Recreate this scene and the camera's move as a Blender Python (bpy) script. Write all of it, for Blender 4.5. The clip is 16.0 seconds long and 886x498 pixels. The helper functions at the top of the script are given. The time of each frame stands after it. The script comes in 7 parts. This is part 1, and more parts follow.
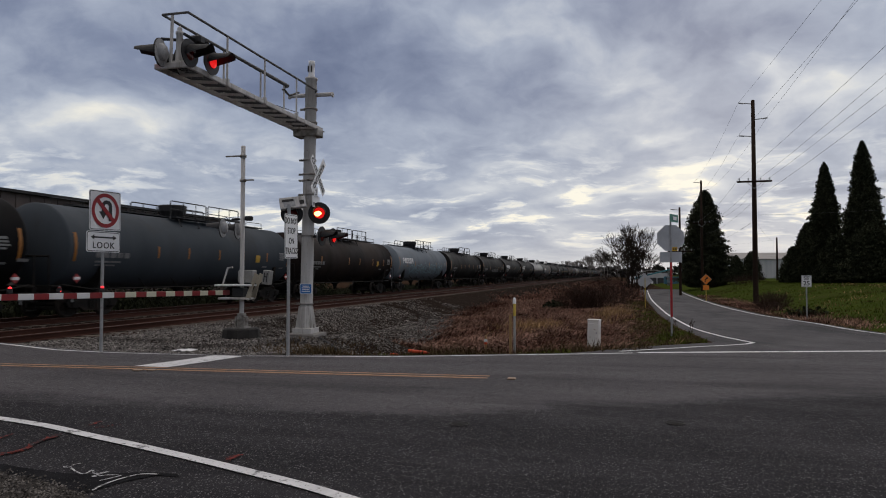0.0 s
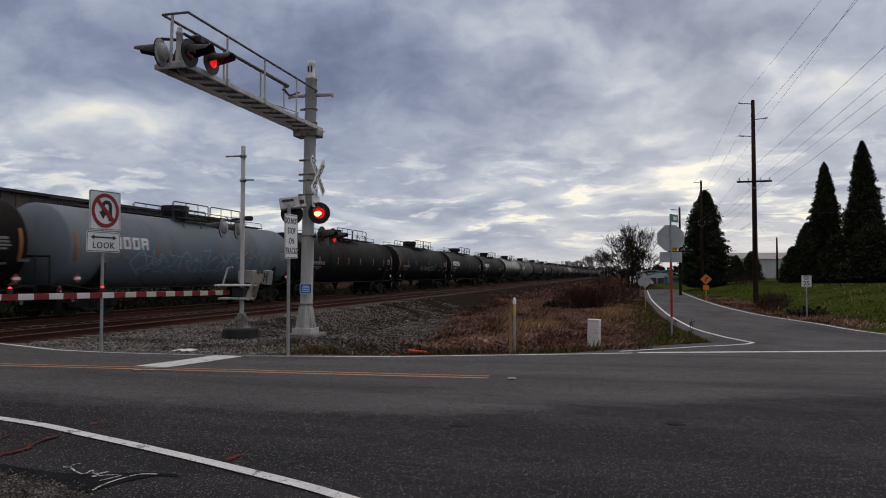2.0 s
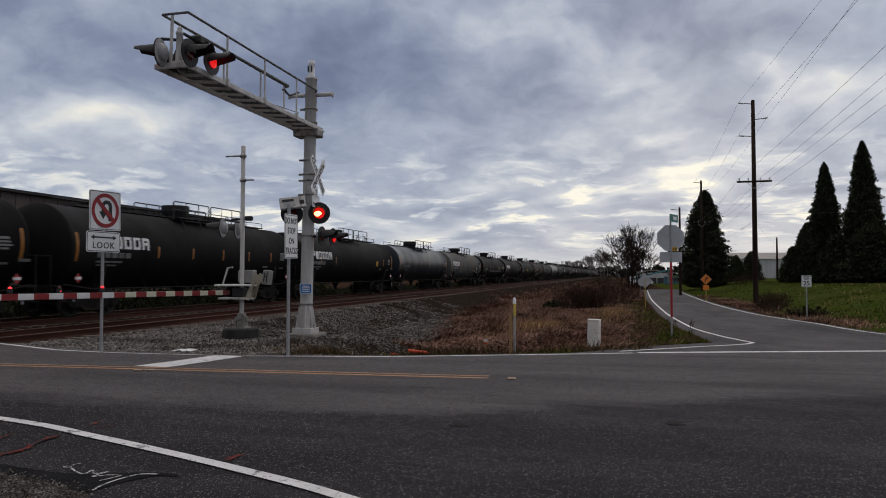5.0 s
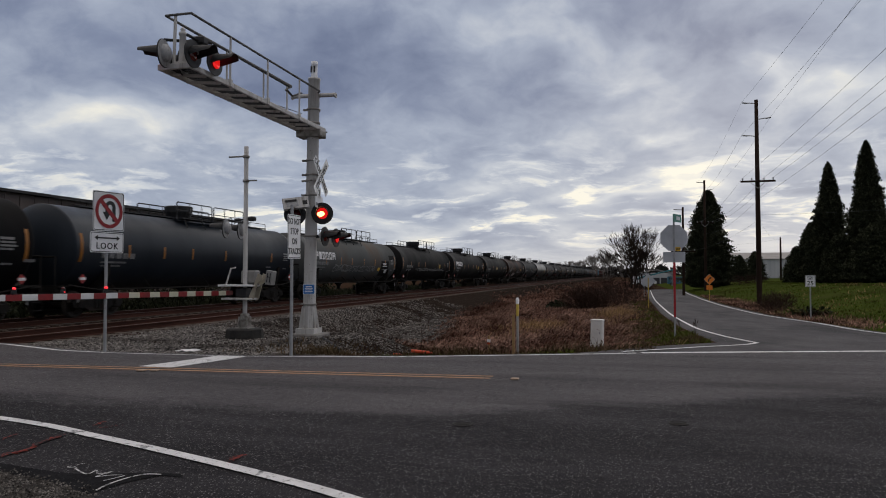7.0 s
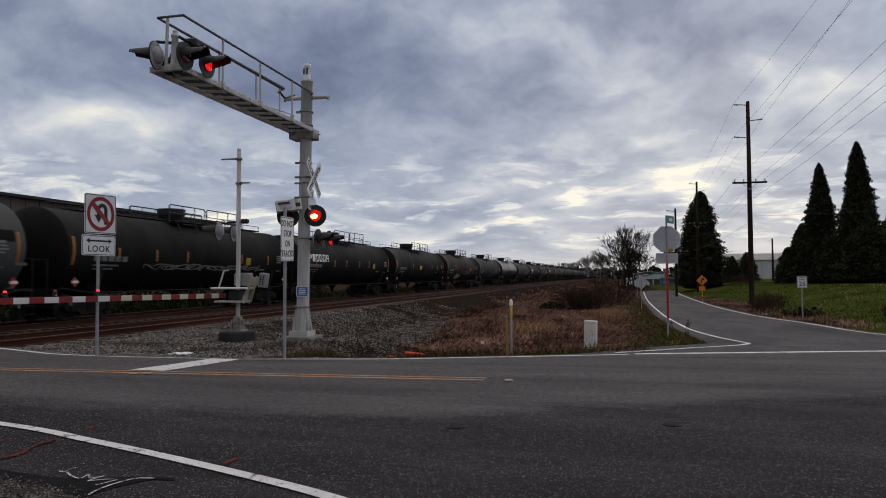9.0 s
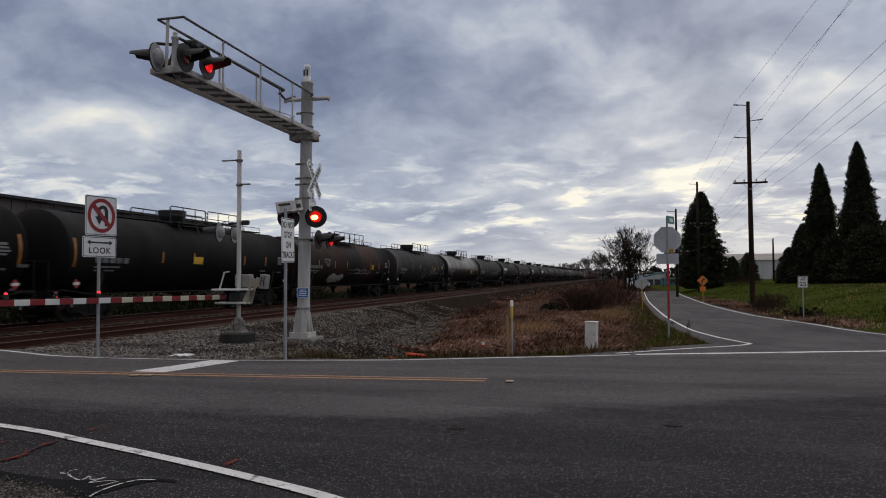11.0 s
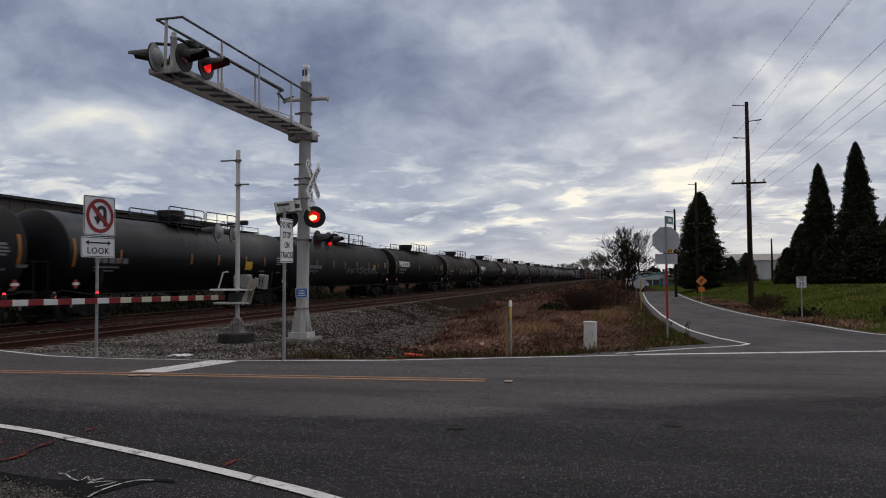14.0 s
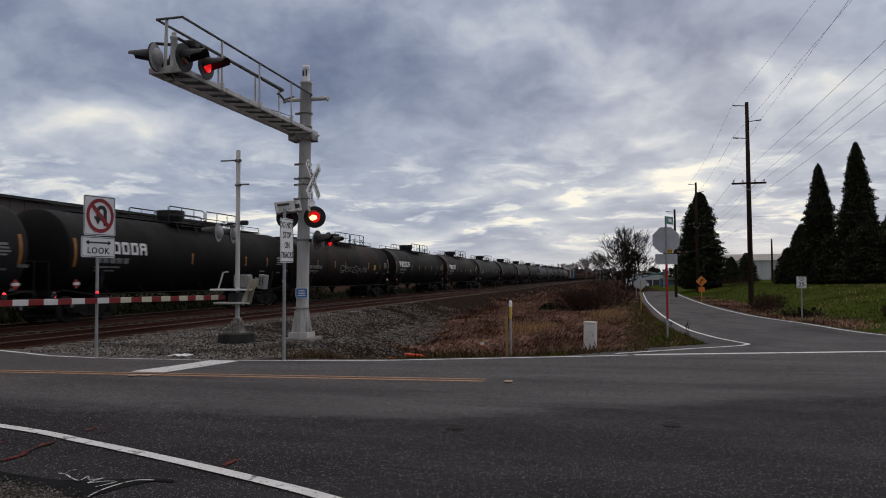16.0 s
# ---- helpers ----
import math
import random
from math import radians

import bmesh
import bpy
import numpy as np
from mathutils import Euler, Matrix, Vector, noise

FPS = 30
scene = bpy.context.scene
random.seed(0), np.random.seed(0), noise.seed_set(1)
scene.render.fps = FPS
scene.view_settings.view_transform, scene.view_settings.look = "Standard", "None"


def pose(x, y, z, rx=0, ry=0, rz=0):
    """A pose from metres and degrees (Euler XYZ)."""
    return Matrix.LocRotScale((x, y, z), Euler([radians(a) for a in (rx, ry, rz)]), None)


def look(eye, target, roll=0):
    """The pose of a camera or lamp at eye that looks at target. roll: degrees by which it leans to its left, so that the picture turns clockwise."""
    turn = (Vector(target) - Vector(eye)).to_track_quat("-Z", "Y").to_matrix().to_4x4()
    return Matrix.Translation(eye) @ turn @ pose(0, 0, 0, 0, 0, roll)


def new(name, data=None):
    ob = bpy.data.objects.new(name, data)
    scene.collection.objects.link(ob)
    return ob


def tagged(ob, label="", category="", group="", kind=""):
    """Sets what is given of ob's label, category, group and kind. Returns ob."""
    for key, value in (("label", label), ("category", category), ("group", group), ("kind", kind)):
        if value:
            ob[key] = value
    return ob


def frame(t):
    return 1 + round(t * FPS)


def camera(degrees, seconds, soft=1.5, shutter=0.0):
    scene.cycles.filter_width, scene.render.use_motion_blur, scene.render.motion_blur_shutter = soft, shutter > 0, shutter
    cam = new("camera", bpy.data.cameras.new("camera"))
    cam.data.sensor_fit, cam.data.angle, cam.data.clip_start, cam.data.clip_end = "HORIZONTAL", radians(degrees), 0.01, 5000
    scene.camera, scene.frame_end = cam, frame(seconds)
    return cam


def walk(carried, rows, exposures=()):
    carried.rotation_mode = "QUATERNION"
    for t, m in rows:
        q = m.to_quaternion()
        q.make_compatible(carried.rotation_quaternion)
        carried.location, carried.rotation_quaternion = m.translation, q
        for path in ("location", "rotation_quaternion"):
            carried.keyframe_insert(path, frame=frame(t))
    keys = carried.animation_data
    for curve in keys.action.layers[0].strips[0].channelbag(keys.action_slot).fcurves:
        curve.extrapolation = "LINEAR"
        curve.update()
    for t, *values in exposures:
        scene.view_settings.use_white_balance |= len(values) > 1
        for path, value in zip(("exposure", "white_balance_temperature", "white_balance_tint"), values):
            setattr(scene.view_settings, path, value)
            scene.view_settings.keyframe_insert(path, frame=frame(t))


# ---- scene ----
# The camera: on a tripod at eye level, nudged a little during the shot
cam = camera(64.56, 16.0, soft=1.0, shutter=0.2)
EYE = (0.0, 0.0, 1.42)


def aim(shift_x, shift_y, roll):
    """The tripod's pose, with a small turn in thousandths of a radian."""
    yaw, tilt = 0.245 + shift_x / 1000, 0.0360 + shift_y / 1000
    way = Vector((-math.sin(yaw) * math.cos(tilt), math.cos(yaw) * math.cos(tilt), math.sin(tilt)))
    return look(EYE, Vector(EYE) + way, roll)


walk(cam, [
    (0.0, aim(0, 0, 0)), (3.0, aim(0, 0, 0)), (6.2, aim(0, 0, 0)), (6.5, aim(-0.3, 0.1, -0.02)), (7.0, aim(4.2, 0.3, -0.05)),
    (7.5, aim(2.2, 0.2, -0.03)), (8.0, aim(-3.2, 0.7, -0.10)), (8.5, aim(-5.5, 3.5, -0.32)), (9.0, aim(-5.2, 3.0, -0.24)),
    (9.5, aim(-5.0, 3.3, -0.28)), (11.0, aim(-4.4, 4.3, -0.37)), (11.5, aim(-4.6, 4.5, -0.38)), (12.0, aim(-7.0, 4.7, -0.39)),
    (12.5, aim(-7.7, 5.2, -0.41)), (13.0, aim(-7.7, 5.2, -0.42)), (13.5, aim(-6.6, 4.9, -0.41)), (14.0, aim(-6.1, 4.6, -0.37)),
    (15.0, aim(-6.0, 4.7, -0.34)), (16.0, aim(-6.0, 4.7, -0.34))], exposures=[(0.0, 0.0), (16.0, 0.0)])


# ---- sky and sun ----
def make_world():
    w = bpy.data.worlds.new("cloudy_sky")
    scene.world = w
    w.use_nodes = True
    nt = w.node_tree
    nt.nodes.clear()
    N, Lk = nt.nodes.new, nt.links.new
    tc = N("ShaderNodeTexCoord")
    sep = N("ShaderNodeSeparateXYZ")
    Lk(tc.outputs["Generated"], sep.inputs[0])

    def m(op, a, b=None, c=None):
        n = N("ShaderNodeMath")
        n.operation = op
        for i, v in enumerate((a, b, c)):
            if v is None:
                continue
            if isinstance(v, (int, float)):
                n.inputs[i].default_value = v
            else:
                Lk(v, n.inputs[i])
        return n.outputs[0]

    def mix(f, a, b):
        n = N("ShaderNodeMix")
        n.data_type = "RGBA"
        for s, v in ((n.inputs[0], f), (n.inputs[6], a), (n.inputs[7], b)):
            if isinstance(v, (int, float)):
                s.default_value = v
            elif isinstance(v, tuple):
                s.default_value = (*v, 1)
            else:
                Lk(v, s)
        return n.outputs[2]

    def ramp(v, lo, hi):
        n = N("ShaderNodeMapRange")
        n.interpolation_type = "SMOOTHSTEP"
        Lk(v, n.inputs[0])
        n.inputs[1].default_value, n.inputs[2].default_value = lo, hi
        return n.outputs[0]

    up = m("MAXIMUM", sep.outputs[2], 0.0)
    # the cloud deck: drawn out sideways towards the horizon
    pos = N("ShaderNodeCombineXYZ")
    Lk(sep.outputs[0], pos.inputs[0])
    Lk(sep.outputs[1], pos.inputs[1])
    Lk(m("MULTIPLY", m("LOGARITHM", m("ADD", up, 0.10), math.e), 0.62), pos.inputs[2])

    def noise_tex(source, scale, detail, rough, out="Fac"):
        n = N("ShaderNodeTexNoise")
        n.inputs["Scale"].default_value, n.inputs["Detail"].default_value, n.inputs["Roughness"].default_value = scale, detail, rough
        Lk(source, n.inputs["Vector"])
        return n.outputs[out]

    def vec(op, a, b):
        n = N("ShaderNodeVectorMath")
        n.operation = op
        Lk(a, n.inputs[0])
        if isinstance(b, tuple):
            n.inputs[1].default_value = b
        else:
            Lk(b, n.inputs[1])
        return n.outputs[0]

    curl = vec("SUBTRACT", noise_tex(pos.outputs[0], 7.0, 3, 0.45, "Color"), (0.5, 0.5, 0.5))
    moved = vec("ADD", pos.outputs[0], vec("MULTIPLY", curl, (0.10, 0.10, 0.10)))
    billow, wisp, streak = noise_tex(moved, 6.3, 7, 0.56), noise_tex(moved, 24.0, 6, 0.52), noise_tex(vec("MULTIPLY", moved, (1.0, 1.0, 1.7)), 13.0, 7, 0.58)
    bend = N("ShaderNodeSeparateXYZ")
    Lk(curl, bend.inputs[0])
    azimuth = m("MULTIPLY_ADD", m("ARCTAN2", sep.outputs[0], sep.outputs[1]), math.degrees(1), m("MULTIPLY", bend.outputs[0], 14.0))
    height = m("MULTIPLY_ADD", m("ARCSINE", up), math.degrees(1), m("MULTIPLY", bend.outputs[2], 6.0))
    tone = m("ADD", m("MULTIPLY_ADD", billow, 0.95, 0.545 - 0.475), m("MULTIPLY_ADD", wisp, 0.30, -0.15))
    # lighter towards the horizon, with thin bright breaks low down
    tone = m("ADD", tone, m("MULTIPLY_ADD", ramp(m("MULTIPLY", up, -1.0), -0.34, -0.06), 0.21, -0.09))
    belt = m("MULTIPLY", ramp(up, 0.02, 0.06), ramp(m("MULTIPLY", up, -1.0), -0.22, -0.09))
    tone = m("ADD", tone, m("MULTIPLY", m("MULTIPLY", ramp(streak, 0.49, 0.65), belt), 0.33))
    tone = m("SUBTRACT", tone, m("MULTIPLY", belt, 0.13))
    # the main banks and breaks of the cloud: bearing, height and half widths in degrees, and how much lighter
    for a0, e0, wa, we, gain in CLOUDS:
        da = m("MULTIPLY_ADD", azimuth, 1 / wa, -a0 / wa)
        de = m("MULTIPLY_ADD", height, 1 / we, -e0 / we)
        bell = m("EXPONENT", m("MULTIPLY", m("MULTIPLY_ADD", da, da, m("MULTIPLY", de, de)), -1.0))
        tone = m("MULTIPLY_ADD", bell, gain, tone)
    shades = N("ShaderNodeValToRGB")
    stops = shades.color_ramp.elements
    stops[0].position, stops[0].color = 0.0, (0.125, 0.155, 0.250, 1)
    stops[1].position, stops[1].color = 1.0, (0.90, 0.865, 0.755, 1)
    for at_, c in ((0.28, (0.220, 0.258, 0.365)), (0.52, (0.360, 0.405, 0.505)), (0.76, (0.575, 0.605, 0.655))):
        stops.new(at_).color = (*c, 1)
    Lk(tone, shades.inputs[0])
    col = shades.outputs[0]
    # away from the low sun the overcast is duller
    away = m("MULTIPLY_ADD", ramp(m("MULTIPLY", sep.outputs[1], -1.0), -0.15, 0.75), -0.32, 1.0)
    dull = N("ShaderNodeVectorMath")
    dull.operation = "SCALE"
    Lk(col, dull.inputs[0])
    Lk(away, dull.inputs["Scale"])
    col = dull.outputs[0]
    haze = ramp(m("MULTIPLY", up, -1.0), -0.06, 0.0)
    col = mix(m("MULTIPLY", haze, 0.35), col, (0.47, 0.535, 0.60))
    high = N("ShaderNodeMix")
    high.data_type, high.blend_type = "RGBA", "MULTIPLY"
    high.inputs[0].default_value = 1.0
    Lk(col, high.inputs[6])
    # the overcast grows brighter and more neutral towards the zenith
    tint = N("ShaderNodeCombineXYZ")
    for i, gain in enumerate((1.85, 1.32, 0.75)):
        Lk(m("ADD", 1.0, m("MULTIPLY", ramp(up, 0.40, 0.80), gain)), tint.inputs[i])
    Lk(tint.outputs[0], high.inputs[7])
    col = high.outputs[2]
    sky = N("ShaderNodeTexSky")
    sky.sky_type, sky.sun_disc = "NISHITA", False
    sky.sun_elevation, sky.sun_rotation = radians(16), radians(8)
    b1, b2, add, out = N("ShaderNodeBackground"), N("ShaderNodeBackground"), N("ShaderNodeAddShader"), N("ShaderNodeOutputWorld")
    Lk(col, b1.inputs[0])
    b1.inputs[1].default_value = SKY
    Lk(sky.outputs[0], b2.inputs[0])
    b2.inputs[1].default_value = 0.003
    Lk(b1.outputs[0], add.inputs[0])
    Lk(b2.outputs[0], add.inputs[1])
    Lk(add.outputs[0], out.inputs[0])


SKY = 1.0
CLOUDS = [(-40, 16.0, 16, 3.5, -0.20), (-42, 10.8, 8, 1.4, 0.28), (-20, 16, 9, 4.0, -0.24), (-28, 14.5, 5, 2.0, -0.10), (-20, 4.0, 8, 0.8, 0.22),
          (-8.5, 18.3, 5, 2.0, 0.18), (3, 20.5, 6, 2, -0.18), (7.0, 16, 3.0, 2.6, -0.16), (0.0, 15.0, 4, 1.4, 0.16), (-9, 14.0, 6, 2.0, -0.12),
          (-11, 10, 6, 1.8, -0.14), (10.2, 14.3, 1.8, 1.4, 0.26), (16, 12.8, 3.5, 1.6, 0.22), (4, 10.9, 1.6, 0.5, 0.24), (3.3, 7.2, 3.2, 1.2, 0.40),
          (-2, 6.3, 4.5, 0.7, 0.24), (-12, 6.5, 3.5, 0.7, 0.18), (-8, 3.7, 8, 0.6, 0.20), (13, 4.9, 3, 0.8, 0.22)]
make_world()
sun = new("sun", bpy.data.lights.new("sun", "SUN"))
sun.data.energy, sun.data.angle, sun.data.color = 0.22, radians(40), (1.0, 0.93, 0.84)
sun.matrix_world = look((0, 0, 60), (-0.13 * 60, -0.95 * 60, 60 - 0.36 * 60))


# ---- materials ----
def mat(name, c1, c2, scale=3.0, rough=0.7, metal=0.0, bump=0.15, bscale=40.0, c3=None, c3at=(0.58, 0.72), c3scale=1.2, stretch=(1, 1, 1),
        vary=0.0, island=0.0, spec=0.4, detail=6, speck=None, speckscale=120.0, speckat=(0.62, 0.7)):
    """A surface of two tones in soft patches, stains of a third, and fine relief."""
    mt = bpy.data.materials.new(name)
    mt.use_nodes = True
    nt = mt.node_tree
    N, Lk = nt.nodes.new, nt.links.new
    bs = nt.nodes["Principled BSDF"]
    tc = N("ShaderNodeTexCoord")
    mp = N("ShaderNodeMapping")
    mp.inputs["Scale"].default_value = stretch
    Lk(tc.outputs["Object"], mp.inputs[0])

    def noise_tex(sc, det, source):
        n = N("ShaderNodeTexNoise")
        n.inputs["Scale"].default_value, n.inputs["Detail"].default_value = sc, det
        n.inputs["Roughness"].default_value = 0.6
        Lk(source, n.inputs["Vector"])
        return n.outputs["Fac"]

    def rng(v, lo, hi, a=0.0, b=1.0):
        n = N("ShaderNodeMapRange")
        Lk(v, n.inputs[0])
        for i, q in enumerate((lo, hi, a, b)):
            n.inputs[i + 1].default_value = q
        return n.outputs[0]

    def mix(f, a, b, mode="MIX"):
        n = N("ShaderNodeMix")
        n.data_type, n.blend_type = "RGBA", mode
        Lk(f, n.inputs[0])
        for s, v in ((n.inputs[6], a), (n.inputs[7], b)):
            if isinstance(v, tuple):
                s.default_value = (*v, 1)
            else:
                Lk(v, s)
        return n.outputs[2]

    col = mix(rng(noise_tex(scale, detail, mp.outputs[0]), 0.35, 0.65), c1, c2)
    if c3:
        col = mix(rng(noise_tex(c3scale, 8, mp.outputs[0]), c3at[0], c3at[1]), col, c3)
    if speck:
        col = mix(rng(noise_tex(speckscale, 2, tc.outputs["Object"]), speckat[0], speckat[1]), col, speck)
    if vary or island:
        src = N("ShaderNodeObjectInfo").outputs["Random"] if vary else N("ShaderNodeNewGeometry").outputs["Random Per Island"]
        hv = N("ShaderNodeHueSaturation")
        amount = vary or island
        Lk(rng(src, 0, 1, 1 - amount, 1 + amount), hv.inputs["Value"])
        Lk(col, hv.inputs["Color"])
        col = hv.outputs[0]
    Lk(col, bs.inputs["Base Color"])
    Lk(rng(noise_tex(scale * 2.3, 5, mp.outputs[0]), 0.3, 0.7, max(0.02, rough - 0.09), min(1, rough + 0.09)), bs.inputs["Roughness"])
    bs.inputs["Metallic"].default_value = metal
    bs.inputs["Specular IOR Level"].default_value = spec
    if bump:
        bp = N("ShaderNodeBump")
        bp.inputs["Strength"].default_value, bp.inputs["Distance"].default_value = bump, 0.02
        Lk(noise_tex(bscale, 5, tc.outputs["Object"]), bp.inputs["Height"])
        Lk(bp.outputs[0], bs.inputs["Normal"])
    return mt


def glow(name, colour, strength):
    mt = bpy.data.materials.new(name)
    mt.use_nodes = True
    bs = mt.node_tree.nodes["Principled BSDF"]
    bs.inputs["Base Color"].default_value = (*colour, 1)
    bs.inputs["Emission Color"].default_value = (*colour, 1)
    bs.inputs["Emission Strength"].default_value = strength
    bs.inputs["Roughness"].default_value = 0.3
    return mt


def asphalt(name):
    """Old grey asphalt, with newer and darker asphalt laid over its near half; stone chips show in both."""
    mt = bpy.data.materials.new(name)
    mt.use_nodes = True
    nt = mt.node_tree
    N, Lk = nt.nodes.new, nt.links.new
    bs = nt.nodes["Principled BSDF"]
    tc = N("ShaderNodeTexCoord")
    sep = N("ShaderNodeSeparateXYZ")
    Lk(tc.outputs["Object"], sep.inputs[0])

    def noise_tex(sc, det, rough=0.6, stretch=(1, 1, 1)):
        mp = N("ShaderNodeMapping")
        mp.inputs["Scale"].default_value = stretch
        Lk(tc.outputs["Object"], mp.inputs[0])
        n = N("ShaderNodeTexNoise")
        n.inputs["Scale"].default_value, n.inputs["Detail"].default_value, n.inputs["Roughness"].default_value = sc, det, rough
        Lk(mp.outputs[0], n.inputs["Vector"])
        return n.outputs["Fac"]

    def rng(v, lo, hi, a_=0.0, b_=1.0, kind="SMOOTHSTEP"):
        n = N("ShaderNodeMapRange")
        n.interpolation_type = kind
        Lk(v, n.inputs[0])
        for k, q in enumerate((lo, hi, a_, b_)):
            n.inputs[k + 1].default_value = q
        return n.outputs[0]

    def m(op, a_, b_):
        n = N("ShaderNodeMath")
        n.operation = op
        for k, v in enumerate((a_, b_)):
            if isinstance(v, (int, float)):
                n.inputs[k].default_value = v
            else:
                Lk(v, n.inputs[k])
        return n.outputs[0]

    def mix(f, a_, b_):
        n = N("ShaderNodeMix")
        n.data_type = "RGBA"
        Lk(f, n.inputs[0])
        for s, v in ((n.inputs[6], a_), (n.inputs[7], b_)):
            if isinstance(v, tuple):
                s.default_value = (*v, 1)
            else:
                Lk(v, s)
        return n.outputs[2]

    patches = noise_tex(0.9, 6, 0.65, (0.35, 1, 1))
    old = mix(rng(patches, 0.35, 0.65), (0.090, 0.085, 0.090), (0.124, 0.117, 0.123))
    fresh = mix(rng(patches, 0.35, 0.68), (0.020, 0.0190, 0.0216), (0.041, 0.0388, 0.0430))
    seam = rng(sep.outputs[0], -2.6, 3.2, 6.75, 9.3)
    wobble = m("MULTIPLY", m("SUBTRACT", noise_tex(1.1, 8, 0.7, (0.5, 1, 1)), 0.5), 2.2)
    over = rng(m("SUBTRACT", m("ADD", sep.outputs[1], wobble), seam), -0.35, 0.45)
    col = mix(over, fresh, old)
    col = mix(rng(noise_tex(0.35, 7, 0.65, (0.3, 1, 1)), 0.54, 0.72), col, (0.076, 0.072, 0.076))
    # coarse mottling, then chips of many sizes and tones
    mottle = noise_tex(16, 5, 0.7, (1, 0.45, 1))
    col = mix(m("MULTIPLY", rng(mottle, 0.50, 0.68), 0.55), col, (0.016, 0.015, 0.015))
    grit = noise_tex(120, 2, 0.5)

    def chips(sc, stretch, reach, share, tone, amount):
        mp = N("ShaderNodeMapping")
        mp.inputs["Scale"].default_value = stretch
        Lk(tc.outputs["Object"], mp.inputs[0])
        v = N("ShaderNodeTexVoronoi")
        v.inputs["Scale"].default_value = sc
        Lk(mp.outputs[0], v.inputs["Vector"])
        pick = N("ShaderNodeSeparateColor")
        Lk(v.outputs["Color"], pick.inputs[0])
        spot = m("MULTIPLY", rng(v.outputs["Distance"], reach, reach * 0.6), m("GREATER_THAN", pick.outputs[0], 1 - share))
        return mix(m("MULTIPLY", m("MULTIPLY", spot, m("ADD", pick.outputs[1], 0.25)), amount), col, tone)

    col = chips(75, (1, 0.55, 1), 0.44, 0.40, (0.34, 0.328, 0.33), 0.62)
    col = chips(52, (1, 0.5, 1), 0.25, 0.07, (0.42, 0.405, 0.41), 0.80)
    col = chips(80, (1, 0.55, 1), 0.46, 0.40, (0.010, 0.009, 0.009), 0.60)
    col = mix(m("MULTIPLY", rng(grit, 0.60, 0.70), 0.55), col, (0.26, 0.24, 0.23))
    col = mix(m("MULTIPLY", rng(noise_tex(60, 3, 0.5), 0.55, 0.68), 0.65), col, (0.014, 0.014, 0.016))
    # faint bands laid down along the road
    col = mix(m("MULTIPLY", rng(noise_tex(2.2, 6, 0.65, (0.16, 1, 1)), 0.50, 0.62), 0.10), col, (0.10, 0.096, 0.10))
    # polished wheel tracks, darker and smoother
    col = mix(m("MULTIPLY", rng(noise_tex(0.5, 5, 0.6, (0.22, 1.6, 1)), 0.50, 0.66), 0.34), col, (0.020, 0.0185, 0.020))
    Lk(col, bs.inputs["Base Color"])
    bs.inputs["Roughness"].default_value = 0.86
    bs.inputs["Specular IOR Level"].default_value = 0.10
    bp = N("ShaderNodeBump")
    bp.inputs["Strength"].default_value, bp.inputs["Distance"].default_value = 0.9, 0.012
    Lk(m("ADD", grit, noise_tex(60, 4)), bp.inputs["Height"])
    Lk(bp.outputs[0], bs.inputs["Normal"])
    return mt


ASPHALT = asphalt("asphalt")
TAR = mat("tar_smear", (0.009, 0.009, 0.010), (0.018, 0.0175, 0.019), 3, 0.9, bump=0.5, bscale=60, spec=0.05, speck=(0.10, 0.096, 0.095), speckscale=70, speckat=(0.68, 0.74))
ASPHALT_OLD = mat("old_asphalt", (0.066, 0.063, 0.066), (0.098, 0.094, 0.098), 0.8, 0.9, spec=0.08, bump=0.45, bscale=55, c3=(0.046, 0.045, 0.048), c3scale=0.5, c3at=(0.5, 0.66), stretch=(1, 0.35, 1), speck=(0.26, 0.25, 0.245), speckscale=30, speckat=(0.66, 0.74))
LINE_WHITE = mat("worn_white_road_paint", (0.60, 0.60, 0.60), (0.72, 0.72, 0.72), 4, 0.6, bump=0.3, bscale=60, c3=(0.10, 0.10, 0.10), c3scale=7, c3at=(0.58, 0.66), speck=(0.16, 0.16, 0.16), speckscale=40, speckat=(0.62, 0.70))
LINE_YELLOW = mat("worn_yellow_road_paint", (0.46, 0.25, 0.115), (0.36, 0.20, 0.10), 4, 0.7, bump=0.3, bscale=60, c3=(0.11, 0.085, 0.07), c3scale=9, c3at=(0.50, 0.68))
SPRAY_RED = mat("red_spray_paint", (0.24, 0.042, 0.030), (0.14, 0.034, 0.029), 9, 0.8, c3=(0.030, 0.028, 0.030), c3scale=24, c3at=(0.44, 0.54), bump=0.3, spec=0.1)
SPRAY_WHITE = mat("white_spray_paint", (0.58, 0.58, 0.58), (0.42, 0.42, 0.42), 9, 0.7, c3=(0.03, 0.03, 0.03), c3scale=22, c3at=(0.50, 0.62), spec=0.1)
SOIL = mat("field_soil", (0.034, 0.020, 0.014), (0.056, 0.034, 0.024), 0.9, 0.95, spec=0.0, bump=0.8, bscale=9, c3=(0.045, 0.047, 0.020), c3scale=0.35, c3at=(0.56, 0.70))
BALLAST = mat("ballast", (0.016, 0.012, 0.010), (0.030, 0.022, 0.018), 5, 0.95, spec=0.0, bump=1.0, bscale=14, c3=(0.020, 0.016, 0.013), c3scale=0.6, speck=(0.10, 0.085, 0.072), speckscale=11, speckat=(0.60, 0.70))
